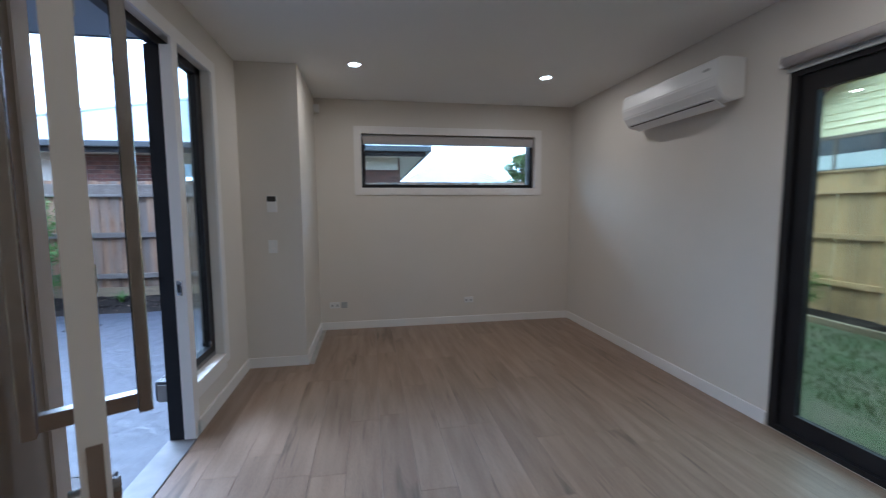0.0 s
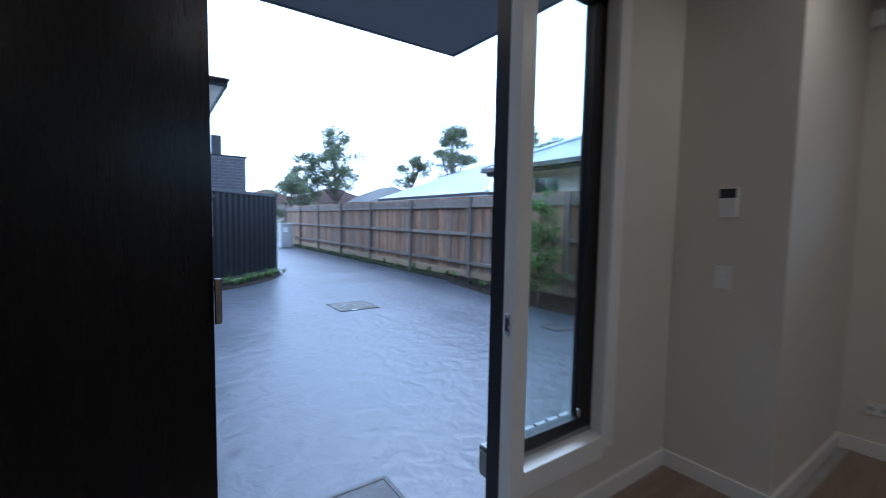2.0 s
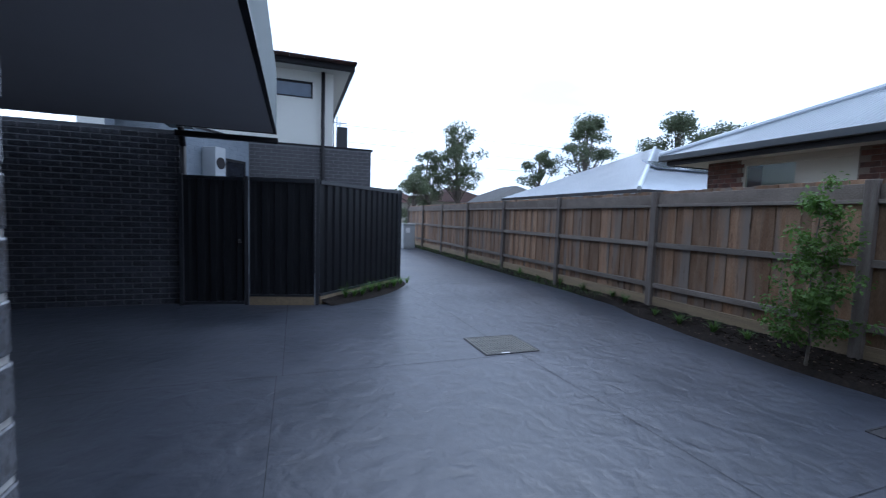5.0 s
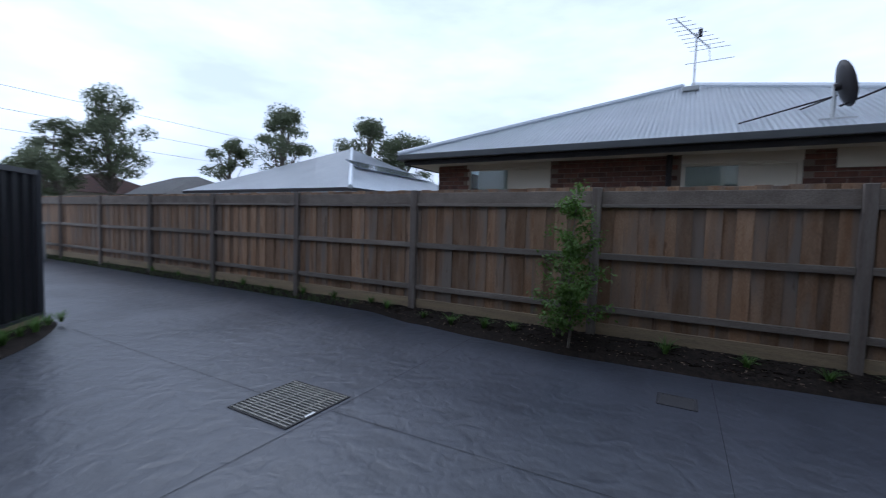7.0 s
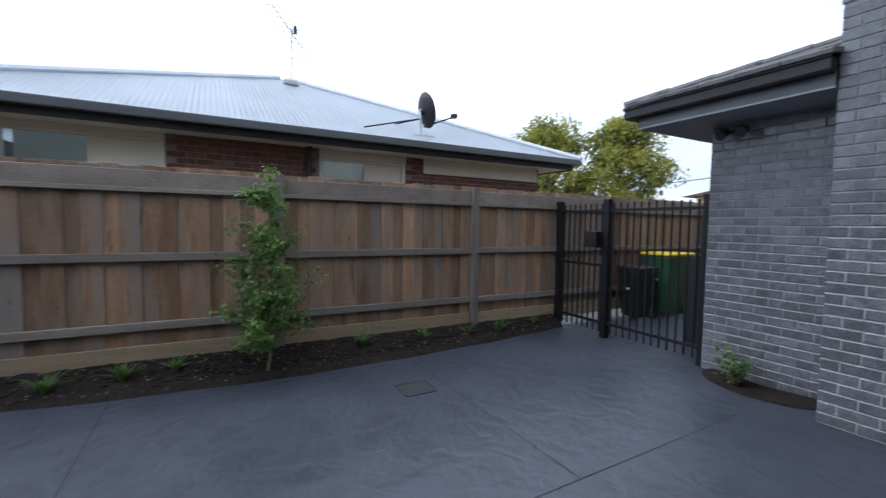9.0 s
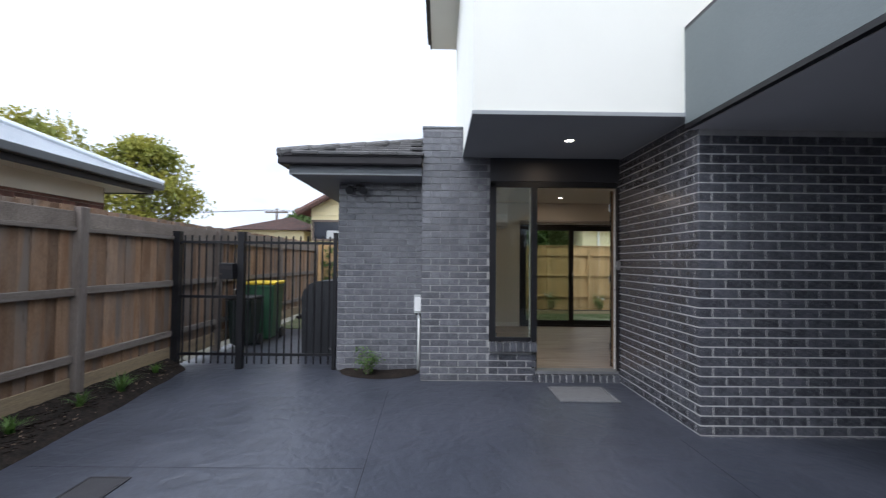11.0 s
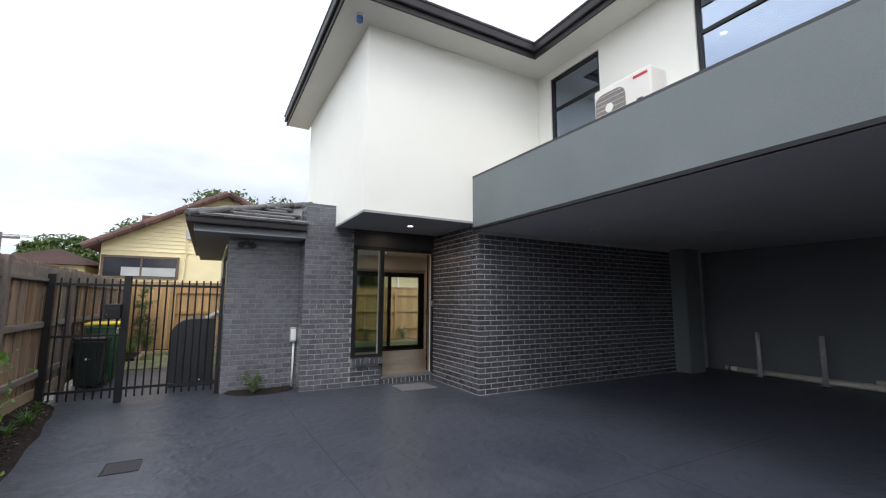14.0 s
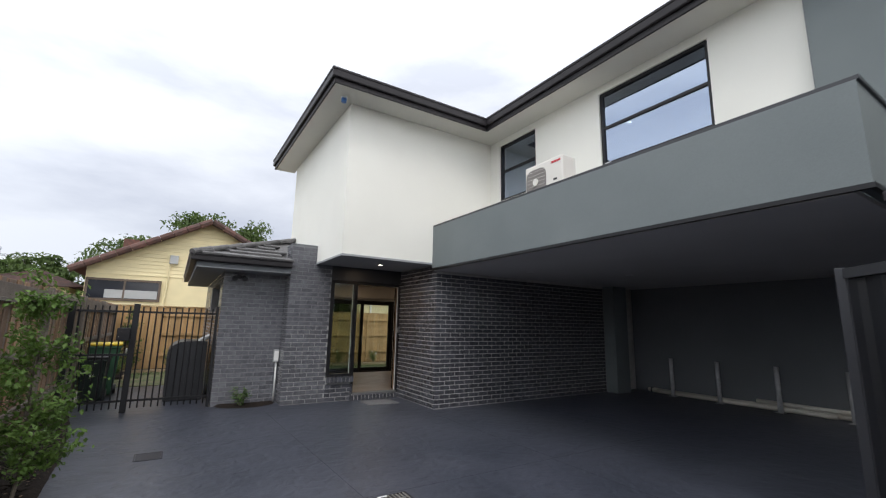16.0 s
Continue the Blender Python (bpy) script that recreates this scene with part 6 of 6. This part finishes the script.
solid("bed_edging_north", cuboid(5.25, 6.80, 6.34, 6.40, 0.0, 0.10, 0.006, 1), SLEEPER, "timber edging of the bed beside the path", "edging", kind="structure")
for i, x in enumerate((5.65, 6.25)):
    shrub(x, 6.62, 0.06, 0.42, 0.22, 90 + i, 420, 0.055, "leafy green garden shrub in mulch", LEAF)

bf = empty("back_fence", "new golden-brown treated pine paling fence", "fence", at=(7.42, 0, 0))
for y in [-8.6 + 2.4 * k for k in range(7)]:
    part("post", cuboid(7.42 - 0.09, 7.42 - 0.001, y - 0.05, y + 0.05, 0, 1.92, 0.005, 1), PALING_NEW, bf)
for a in [-8.6 + 2.4 * k for k in range(6)]:
    for z in (0.45, 1.10, 1.72):
        part("rail", cuboid(7.42 - 0.045, 7.42 - 0.001, a + 0.051, a + 2.349, z, z + 0.075, 0.003, 1), PALING_NEW, bf)
part("capping", cuboid(7.40, 7.47, -8.6, 6.93, 2.02, 2.045), PALING_NEW, bf)

# cream house beyond the back fence
yh = empty("weatherboard_house", "cream weatherboard house with a red-brown tiled gable", "house", at=(12, 4.5, 0))
HX, GYC, GZ, EL, ER, EZ = 11.3, 4.44, 5.78, 8.38, 0.40, 3.70
bm = bmesh.new()
pr = [(ER, 0), (EL, 0), (EL, EZ - 0.1), (GYC, GZ - 0.1), (ER, EZ - 0.1)]
f0 = [bm.verts.new((HX, y, z)) for y, z in pr]
f1 = [bm.verts.new((HX + 9, y, z)) for y, z in pr]
for i in range(5):
    j = (i + 1) % 5
    bm.faces.new((f0[i], f0[j], f1[j], f1[i]))
bm.faces.new(f0[::-1])
bm.faces.new(f1)
bmesh.ops.recalc_face_normals(bm, faces=bm.faces)
part("wall", bm, WEATHERBOARD, yh, "cream painted wall")
z = 3.30
while z < GZ - 0.3:
    s = 1 - max(0.0, (z + 0.14 - EZ) / (GZ - EZ)) if z + 0.14 > EZ - 0.1 else 1.0
    ya, yb = GYC - (GYC - ER) * s, GYC + (EL - GYC) * s
    bm = bmesh.new()
    v = [bm.verts.new(c) for c in ((HX - 0.03, ya, z), (HX - 0.03, yb, z), (HX - 0.005, yb, z + 0.15), (HX - 0.005, ya, z + 0.15), (HX, ya, z), (HX, yb, z))]
    for f in ((0, 1, 2, 3), (0, 4, 5, 1)):
        bm.faces.new([v[i] for i in f])
    part("board", bm, WEATHERBOARD, yh)
    z += 0.15
for s, ye in ((1, EL + 0.45), (-1, ER - 0.45)):
    zl = EZ - 0.1 - 0.45 * (GZ - EZ) / (EL - GYC)
    bm = bmesh.new()
    v = [bm.verts.new(c) for c in ((HX - 0.45, ye, zl), (HX + 9.4, ye, zl), (HX + 9.4, GYC, GZ), (HX - 0.45, GYC, GZ))]
    bm.faces.new(v if s < 0 else v[::-1])
    bmesh.ops.solidify(bm, geom=bm.faces[:], thickness=0.06)
    rr = part("roof", bm, TILE_RED, yh, "weathered red-brown tiles")
    for k in range(10):
        f0, f1 = k / 10, (k + 0.96) / 10
        part("barge_tile", rod((HX - 0.45, ye + (GYC - ye) * f0, zl + (GZ - zl) * f0 - 0.02), (HX - 0.45, ye + (GYC - ye) * f1, zl + (GZ - zl) * f1 - 0.02), 0.13, n=8), TILE_RED, yh)
TIMBER_BROWN = pm("brown_window_timber", (0.12, 0.085, 0.06), None, 5, 0.6)
yw = part("window", join(*frame_bars("x", HX - 0.06, HX - 0.001, 5.97, 8.35, 2.28, 3.12, 0.08)), TIMBER_BROWN, yh, "brown timber window")
part("pane", cuboid(HX - 0.03, HX - 0.02, 6.05, 7.13, 2.36, 3.04), PANEL_GLASS, yw)
part("pane", cuboid(HX - 0.03, HX - 0.02, 7.19, 8.27, 2.36, 3.04), PANEL_GLASS, yw)
part("mullion", cuboid(HX - 0.055, HX - 0.001, 7.13, 7.19, 2.36, 3.04), TIMBER_BROWN, yw)
part("curtain", cuboid(HX - 0.04, HX - 0.031, 6.07, 7.75, 2.38, 2.70), PLASTIC_GREY, yw)
part("service_box", cuboid(HX - 0.14, HX - 0.03, 5.50, 5.80, 3.85, 4.20, 0.01), PLASTIC_GREY, yh)
part("service_pipe", rod((HX - 0.06, 5.9, 0), (HX - 0.06, 5.75, 3.85), 0.03), WEATHERBOARD, yh)
part("chimney", cuboid(15.5, 16.1, 7.2, 7.8, 3, 5.35), BRICK_RED, yh, "red brick chimney")
part("lower_roof", hip_roof(HX + 0.5, HX + 6, 8.4, 12.2, 2.75, 0.8), TILE_RED, yh)
part("porch_wall", cuboid(HX + 0.9, HX + 5.6, 8.96, 11.8, 0, 2.75), WEATHERBOARD, yh)


# second cream house further along the back fence
ch = empty("cream_house", "cream rendered house with a white downpipe behind the back fence", "house", at=(14, -6, 0))
part("wall", cuboid(12.0, 19.0, -11.0, -2.75, -0.05, 3.1), WEATHERBOARD, ch)
part("gutter", cuboid(11.45, 11.57, -11.4, -2.35, 2.98, 3.10, 0.01), TRIM, ch, "white gutter")
part("soffit", cuboid(11.57, 12.0, -11.4, -2.35, 3.0, 3.03), CREAM, ch)
part("downpipe", rod((11.95, -3.4, 0), (11.95, -3.4, 2.98), 0.045, n=10), TRIM, ch, "white downpipe")
part("roof", hip_roof(11.45, 19.5, -11.4, -2.35, 3.1, 1.6), TILE_RED, ch, "weathered red-brown tiles")

# ---- trees ----
def big_tree(x, y, base, top, width, seed, mat, clumps=26, per=150, size=0.30, label="tall gum tree with open grey-green foliage", name="gum_tree", low=0.35):
    rnd = random.Random(seed)
    t = empty(name, label, "tree", at=(x, y, base))
    H = top - base
    stem = [(x + width * 0.06 * math.sin(k), y, base + H * 0.85 * k / 6) for k in range(7)]
    part("trunk", limb(stem, 0.05 * width + 0.08, 0.05, 9), BARK, t, "pale grey trunk", True)
    pts = []
    for k in range(clumps):
        f = low + (1 - low) * rnd.random() ** 0.8
        a = rnd.uniform(0, 6.283)
        prof = math.sin(math.pi * min(1, (f - low) / (1 - low) * 0.72 + 0.22)) ** 0.7
        r = width * 0.5 * prof * rnd.uniform(0.35, 1.0)
        c = Vector((x + math.cos(a) * r, y + math.sin(a) * r, base + H * (0.05 + 0.9 * f)))
        s0 = Vector(stem[min(6, int(f * 5))])
        part("limb", limb([s0, (s0 + c) / 2 + Vector((0, 0, 0.2)), c], 0.05, 0.015, 5), BARK, t)
        rad = width * rnd.uniform(0.09, 0.17)
        for q in range(per):
            v = Vector((rnd.gauss(0, 1), rnd.gauss(0, 1), rnd.gauss(0, 1))).normalized() * rnd.random() ** 0.45
            pts.append(c + Vector((v.x, v.y, v.z * 0.72)) * rad * 1.25)
    me = leaves(pts, size, seed, 0.5, 0.6)
    me.materials.append(mat)
    cr = new("crown", me)
    cr.parent = t
    cr.matrix_parent_inverse = t.matrix_world.inverted()
    return t


# direction from the drive, distance, height above the drive
def at(dirx, diry, d, ox=-1.52, oy=1.21):
    return ox + dirx * d, oy + diry * d


for (dx, dy), d, top, w, sd, n, low in (((-0.930, 0.368), 34, 9.2, 4.3, 1, 46, 0.40), ((-0.953, 0.300), 34, 7.0, 3.4, 2, 26, 0.35), ((-0.783, 0.622), 32, 9.2, 3.9, 3, 40, 0.5), ((-0.843, 0.538), 33, 7.0, 3.0, 13, 18, 0.5), ((-0.660, 0.751), 30, 8.4, 4.4, 4, 34, 0.55), ((-0.595, 0.804), 31, 8.0, 4.2, 5, 30, 0.5), ((-0.962, 0.272), 30, 4.6, 3.4, 6, 20, 0.2)):
    x, y = at(dx, dy, d)
    big_tree(x, y, 0, top, w, sd, LEAF_GUM, n, 230, 0.17, low=low)
for (dx, dy), d, top, w, sd in (((0.70, 0.714), 27, 8.2, 5.6, 7), ((0.80, 0.60), 27, 8.0, 5.2, 8)):
    x, y = at(dx, dy, d, -4.87, 2.69)
    big_tree(x, y, 0, top, w, sd, LEAF_YELLOW, 92, 105, 0.27, "broad tree with yellow-green autumn foliage", "autumn_tree", 0.3)
big_tree(13.4, -1.1, 0, 3.9, 3.4, 41, LEAF_DARK, 44, 190, 0.2, "dense dark green tree between the back houses", "garden_tree", 0.1)
big_tree(11.3, 26.5, 0, 5.6, 2.8, 31, LEAF_DARK, 30, 160, 0.22, "leafy green tree behind the rear house", "garden_tree", 0.3)
for (dx, dy), d, top, w, sd in (((0.979, 0.205), 36, 5.3, 5.0, 9), ((0.966, 0.246), 40, 5.5, 3.0, 10), ((0.995, -0.02), 36, 9.4, 7.0, 11), ((0.993, -0.115), 36, 9.2, 6.0, 12), ((0.990, 0.09), 38, 7.6, 6.0, 14)):
    x, y = at(dx, dy, d, -9.2, 5.27)
    big_tree(x, y, 0, top, w, sd, LEAF_DARK, 36, 190, 0.30, "leafy green tree behind the houses", "street_tree", 0.15)

# timber power pole with wires
pl = empty("power_pole", "timber power pole with a cross-arm and wires", "power pole", at=(31, 17.3, 0))
part("pole", rod((31, 17.4, 0), (31, 17.4, 5.95), 0.14, 0.10, 10), POST, pl)
part("cross_arm", cuboid(30.9, 31.0, 16.4, 18.4, 5.55, 5.70), POST, pl)
for y in (16.5, 17.4, 18.3):
    part("insulator", disc(30.95, y, 5.70, 0.05, 0.14, 8), PLASTIC_GREY, pl)
    part("wire", limb([(30.95, y, 5.84), (31.5, y + 14, 5.3), (32, y + 28, 5.8)], 0.012, 0.012, 4), PLASTIC_BLACK, pl)
    part("wire", limb([(30.95, y, 5.84), (31.5, y - 14, 4.9), (32, y - 28, 5.2)], 0.012, 0.012, 4), PLASTIC_BLACK, pl)
ov = empty("overhead_wires", "thin overhead wires above the far street", "wires", at=(-44, 0, 9))
for z in (7.2, 8.6, 10.2):
    part("wire", limb([(-44, -60, z + 0.9), (-44, -15, z + 0.2), (-44, 30, z - 0.2), (-44, 80, z + 0.5)], 0.014, 0.014, 4), PLASTIC_BLACK, ov)
part("pole", rod((-44, -60, -0.05), (-44, -60, 11.2), 0.14, 0.1, 8), POST, ov)
part("pole", rod((-44, 80, -0.05), (-44, 80, 10.8), 0.14, 0.1, 8), POST, ov)

# plain enclosing wall behind the camera's start
solid("boundary_south", cuboid(-40, 20, -14.2, -14.0, 0, 2.2), PALING, "plain timber boundary behind the units", "fence", kind="structure")

# ---- pieces: boards, bricks, tiles ----
def shared(cache, key, make):
    if key not in cache:
        cache[key] = make()
    return cache[key]


def child(name, me, parent, m):
    ob = new(name, me)
    ob.parent = parent
    ob.matrix_parent_inverse = parent.matrix_world.inverted()
    ob.matrix_world = m
    return ob


bpy.context.view_layer.update()

# floor boards
floor = empty("floor", "warm oak laminate floor of long narrow boards", "floor", kind="structure", at=(1.8, 0, FZ))
cache = {}
rnd = random.Random(3)
W, L = 0.19, 1.28
x, row = XI - 0.002, 0
while x < XE - 0.01:
    w = min(W, XE - x)
    y = YS - rnd.uniform(0.1, 1.1)
    while y < YN:
        a, b = max(y, YS), min(y + L, YN)
        if row < 3 and a < 3.195 < b and x < 0.4:
            b = 3.195
        if b - a > 0.03 and not (x < 0.4 and a >= 3.195):
            k = (round(w, 3), round(b - a, 2))
            me = shared(cache, k, lambda: mesh("floor_board", cuboid(0.0005, k[0] - 0.0005, 0.0005, k[1] - 0.0005, -0.014, 0.0, 0.0006, 1), OAK))
            child("floor_board", me, floor, pose(x, a, FZ))
        y += L
    x += W
    row += 1


def brick_mesh(l, h, material):
    """One brick lying along +x, face towards -y, chamfered."""
    bm = bmesh.new()
    c = 0.003
    rings = [[bm.verts.new((x, y, z)) for x, z in ((i, i), (l - i, i), (l - i, h - i), (i, h - i))] for i, y in ((0, 0.006), (0, -0.0030), (c, -0.0050))]
    for a, b in zip(rings, rings[1:]):
        for k in range(4):
            bm.faces.new((a[k], a[(k + 1) % 4], b[(k + 1) % 4], b[k]))
    bm.faces.new(rings[-1])
    bmesh.ops.recalc_face_normals(bm, faces=bm.faces)
    return mesh("brick", bm, material)


def brick_wall(parent, origin, turn, length, z0, z1, material, near=None, limit=300, shift=0.0, joined_label="", skip=None):
    """Running-bond bricks on a face that starts at origin (plan) and runs along the turned x axis."""
    course, n = 0, 0
    rest = ([], [])
    z = z0
    while z < z1 - 0.03:
        h = min(0.0745, z1 - z)
        u = -(0.12 if course % 2 else 0.0) - shift
        while u < length:
            a, b = max(u, 0.0), min(u + 0.2285, length)
            if b - a > 0.03 and not (skip and skip((a + b) / 2, z + h / 2)):
                key = (round(b - a, 3), round(h, 3), material.name)
                me = shared(cache, key, lambda: brick_mesh(key[0], key[1], material))
                m = pose(origin[0], origin[1], 0, 0, 0, turn) @ pose(a, random.uniform(-0.0010, 0.0010), z)
                if n < limit and (near is None or near[0] <= (a + b) / 2 <= near[1]):
                    child("brick", me, parent, m)
                    n += 1
                else:
                    k0 = len(rest[0])
                    rest[0].extend([tuple(m @ v.co) for v in me.vertices])
                    rest[1].extend([tuple(k0 + i for i in p.vertices) for p in me.polygons])
            u += 0.24
        z += 0.086
        course += 1
    if rest[0]:
        me = bpy.data.meshes.new("brickwork")
        me.from_pydata(rest[0], [], rest[1])
        me.materials.append({BRICK: BRICK_JOINED, BRICK_PALE: PALE_JOINED}.get(material, material))
        ob = new("brickwork", me)
        ob.parent = parent
        ob.matrix_parent_inverse = parent.matrix_world.inverted()
        tagged(ob, joined_label or "charcoal bricks in running bond", kind="stuff")


def islands(m):
    """Vary a material by mesh island in place of by object."""
    n, l = m.node_tree.nodes, m.node_tree.links
    geo = n.new("ShaderNodeNewGeometry")
    for nd in list(n):
        if nd.type == "OBJECT_INFO":
            for k in list(nd.outputs["Random"].links):
                l.new(geo.outputs["Random Per Island"], k.to_socket)
    return m


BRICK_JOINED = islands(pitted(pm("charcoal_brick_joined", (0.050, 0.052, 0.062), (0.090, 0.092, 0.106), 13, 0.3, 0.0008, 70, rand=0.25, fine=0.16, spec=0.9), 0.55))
PALE_JOINED = islands(pitted(pm("pale_brick_joined", (0.092, 0.094, 0.107), (0.153, 0.155, 0.171), 11, 0.3, 0.0014, 70, rand=0.20, fine=0.26)))
O = bpy.data.objects
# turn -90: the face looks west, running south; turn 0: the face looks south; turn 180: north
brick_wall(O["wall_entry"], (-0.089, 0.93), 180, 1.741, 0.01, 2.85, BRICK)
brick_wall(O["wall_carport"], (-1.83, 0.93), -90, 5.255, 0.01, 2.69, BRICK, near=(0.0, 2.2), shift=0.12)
brick_wall(O["wall_pier"], (BX, 3.463), -90, 0.863, 0.01, 1.55, BRICK_PALE)
brick_wall(O["wall_pier_top"], (BX, 3.463), -90, 0.863, 1.558, 3.21, BRICK_PALE)
brick_wall(O["wall_return"], (0.285, 3.463), 180, 0.47, 0.01, 3.21, BRICK_PALE, shift=0.1)
brick_wall(O["wall_wing"], (0.29, 4.64), -90, 1.177, 0.01, 2.59, BRICK_PALE)
brick_wall(O["wall_wing_north"], (5.2, 4.64), 180, 4.91, 0.01, 2.59, BRICK_PALE, near=(3.4, 4.91), limit=200, skip=lambda u, z: WIN[2] < z < WIN[3] and WIN[0] - 0.1 < 5.2 - u < WIN[1] + 0.1)
brick_wall(O["wall_carport_west"], (-8.75, -2.6), 90, 2.2, 0.01, 2.69, BRICK)
brick_wall(O["wall_carport_west"], (-8.75, -0.40), 180, 0.2, 0.01, 2.69, BRICK)
brick_wall(sw_, (-9.371, -1.411), 147.46, 3.15, 0.01, 3.10, SIDE, limit=0, joined_label='pale blue-grey painted bricks in running bond')
lw = [o for o in un.children if o.name == 'low_wall'][0]
brick_wall(lw, (-12.08, 0.30), 90, 2.85, 0.01, 3.12, BRICK_MID, limit=0, joined_label='dark grey bricks in running bond')
nw = [o for o in nh.children if o.name.startswith("wall")][0]
brick_wall(nw, (-7.33, 9.05), 0, 9.08, 1.55, 2.70, BRICK_RED, limit=280, joined_label="brown bricks in running bond", skip=lambda u, z: -6.72 < -7.33 + u < -4.89 or -2.91 < -7.33 + u < -1.27)

# bricks on edge under the door and the sidelight
sill = empty("brick_sill", "charcoal bricks on edge under the entrance", "sill", kind="structure", at=(BX, 1.5, 0))
me = mesh("sill_brick", cuboid(0.0, 0.11, 0.0, 0.074, 0.0, 0.118, 0.004, 1), BRICK)
part("bed_mortar", cuboid(BX - 0.035, XI - 0.07, 0.94, 2.0, 0.0, 0.092), MORTAR, sill)
y = 0.945
while y < 1.99:
    child("sill_brick", me, sill, pose(BX - 0.045, y, -0.022))
    y += 0.0855
sub = part("sidelight_wall", cuboid(BX, XI - 0.064, 2.0, 2.60, 0.0, 0.40), MORTAR_LIT, sill)
brick_wall(sub, (BX, 2.60), -90, 0.60, 0.01, 0.35, BRICK)
part("bed_mortar", cuboid(BX - 0.055, XI - 0.064, 2.0, 2.60, 0.38, 0.485), MORTAR_LIT, sill)
y = 2.008
while y < 2.53:
    child("sill_brick", me, sill, pose(BX - 0.072, y, 0.385))
    y += 0.0855

# fence palings, nearest ones single
def palings(parent, ax, p, u0, u1, z0, z1, material, joined, near, w=0.150, step=0.150, face=1):
    rnd = random.Random(11)
    kinds = [mesh("paling", cuboid(0, w, 0, 0.014, 0, z1 - z0 + dz, 0.002, 1), material) for dz in (-0.008, 0.0, 0.006)]
    rest = ([], [])
    u, i = u0, 0
    while u < u1:
        me = kinds[rnd.randrange(3)]
        off = 0.0 if i % 2 else 0.0165
        tilt = rnd.uniform(-0.25, 0.25)
        m = pose(u, p + off, z0, 0, tilt, 0) if ax == "x" else pose(p + off, u, z0, tilt, 0, 90) @ pose(0, -0.014, 0)
        if near[0] <= u <= near[1]:
            child("paling", me, parent, m)
        else:
            k0 = len(rest[0])
            rest[0].extend([tuple(m @ v.co) for v in me.vertices])
            rest[1].extend([tuple(k0 + q for q in f.vertices) for f in me.polygons])
        u += step + rnd.uniform(-0.004, 0.004)
        i += 1
    if rest[0]:
        me = bpy.data.meshes.new("far_palings")
        me.from_pydata(rest[0], [], rest[1])
        me.materials.append(joined)
        ob = new("far_palings", me)
        ob.parent = parent
        ob.matrix_parent_inverse = parent.matrix_world.inverted()
        tagged(ob, "weathered palings further along", kind="stuff")


PALING_JOINED = islands(weathered(pm("weathered_paling_joined", (0.225, 0.125, 0.066), (0.315, 0.205, 0.130), 2.2, 0.85, 0.003, 42, rand=0.40, fine=0.26, stretch=(5, 5, 0.8))))
palings(fence, "x", FY, -22.5, 7.3, 0.20, 2.035, PALING, PALING_JOINED, (-23, 8), 0.162, 0.1435)
NEW_JOINED = islands(pm("new_paling_joined", (0.38, 0.23, 0.098), (0.46, 0.30, 0.145), 3, 0.8, 0.002, 40, rand=0.16, fine=0.14, stretch=(6, 6, 0.5)))
palings(bf, "y", 7.42, -8.6, 6.9, 0.05, 2.02, PALING_NEW, NEW_JOINED, (-3.0, 6.9))

# flat roof tiles on the low roof
tile = mesh("roof_tile", cuboid(0.001, 0.329, -0.40, 0.0, 0.0, 0.045, 0.008, 1), TILE_DARK)
ang = math.degrees(math.atan(SL))
for k in range(8):
    for i in range(20):
        # north slope
        x0 = -0.25 + k * 0.31 + (i + (0.5 if k % 2 else 0)) * 0.33
        if x0 + 0.1 < 5.3:
            child("roof_tile", tile, wing_roof, pose(x0, 5.29 - k * 0.30, 2.825 + k * 0.30 * SL, -ang + 7.5, 0, 0))
        # west slope
        y0 = 5.09 - k * 0.31 - (i + (0.5 if k % 2 else 0)) * 0.33
        if y0 - 0.325 > 3.40 and k < 7:
            child("roof_tile", tile, wing_roof, pose(-0.35 + k * 0.30, y0, 2.825 + k * 0.30 * SL, 0, 0, 90) @ pose(-0.325, 0, 0, -ang + 7.5, 0, 0))
for k in range(8):
    a = Vector((-0.32 + k * 0.30, 5.26 - k * 0.30, 2.85 + k * 0.30 * SL))
    part("hip_tile", rod(a, a + Vector((0.31, -0.31, 0.31 * SL + 0.02)), 0.062, 0.052, 10), TILE_DARK, wing_roof)
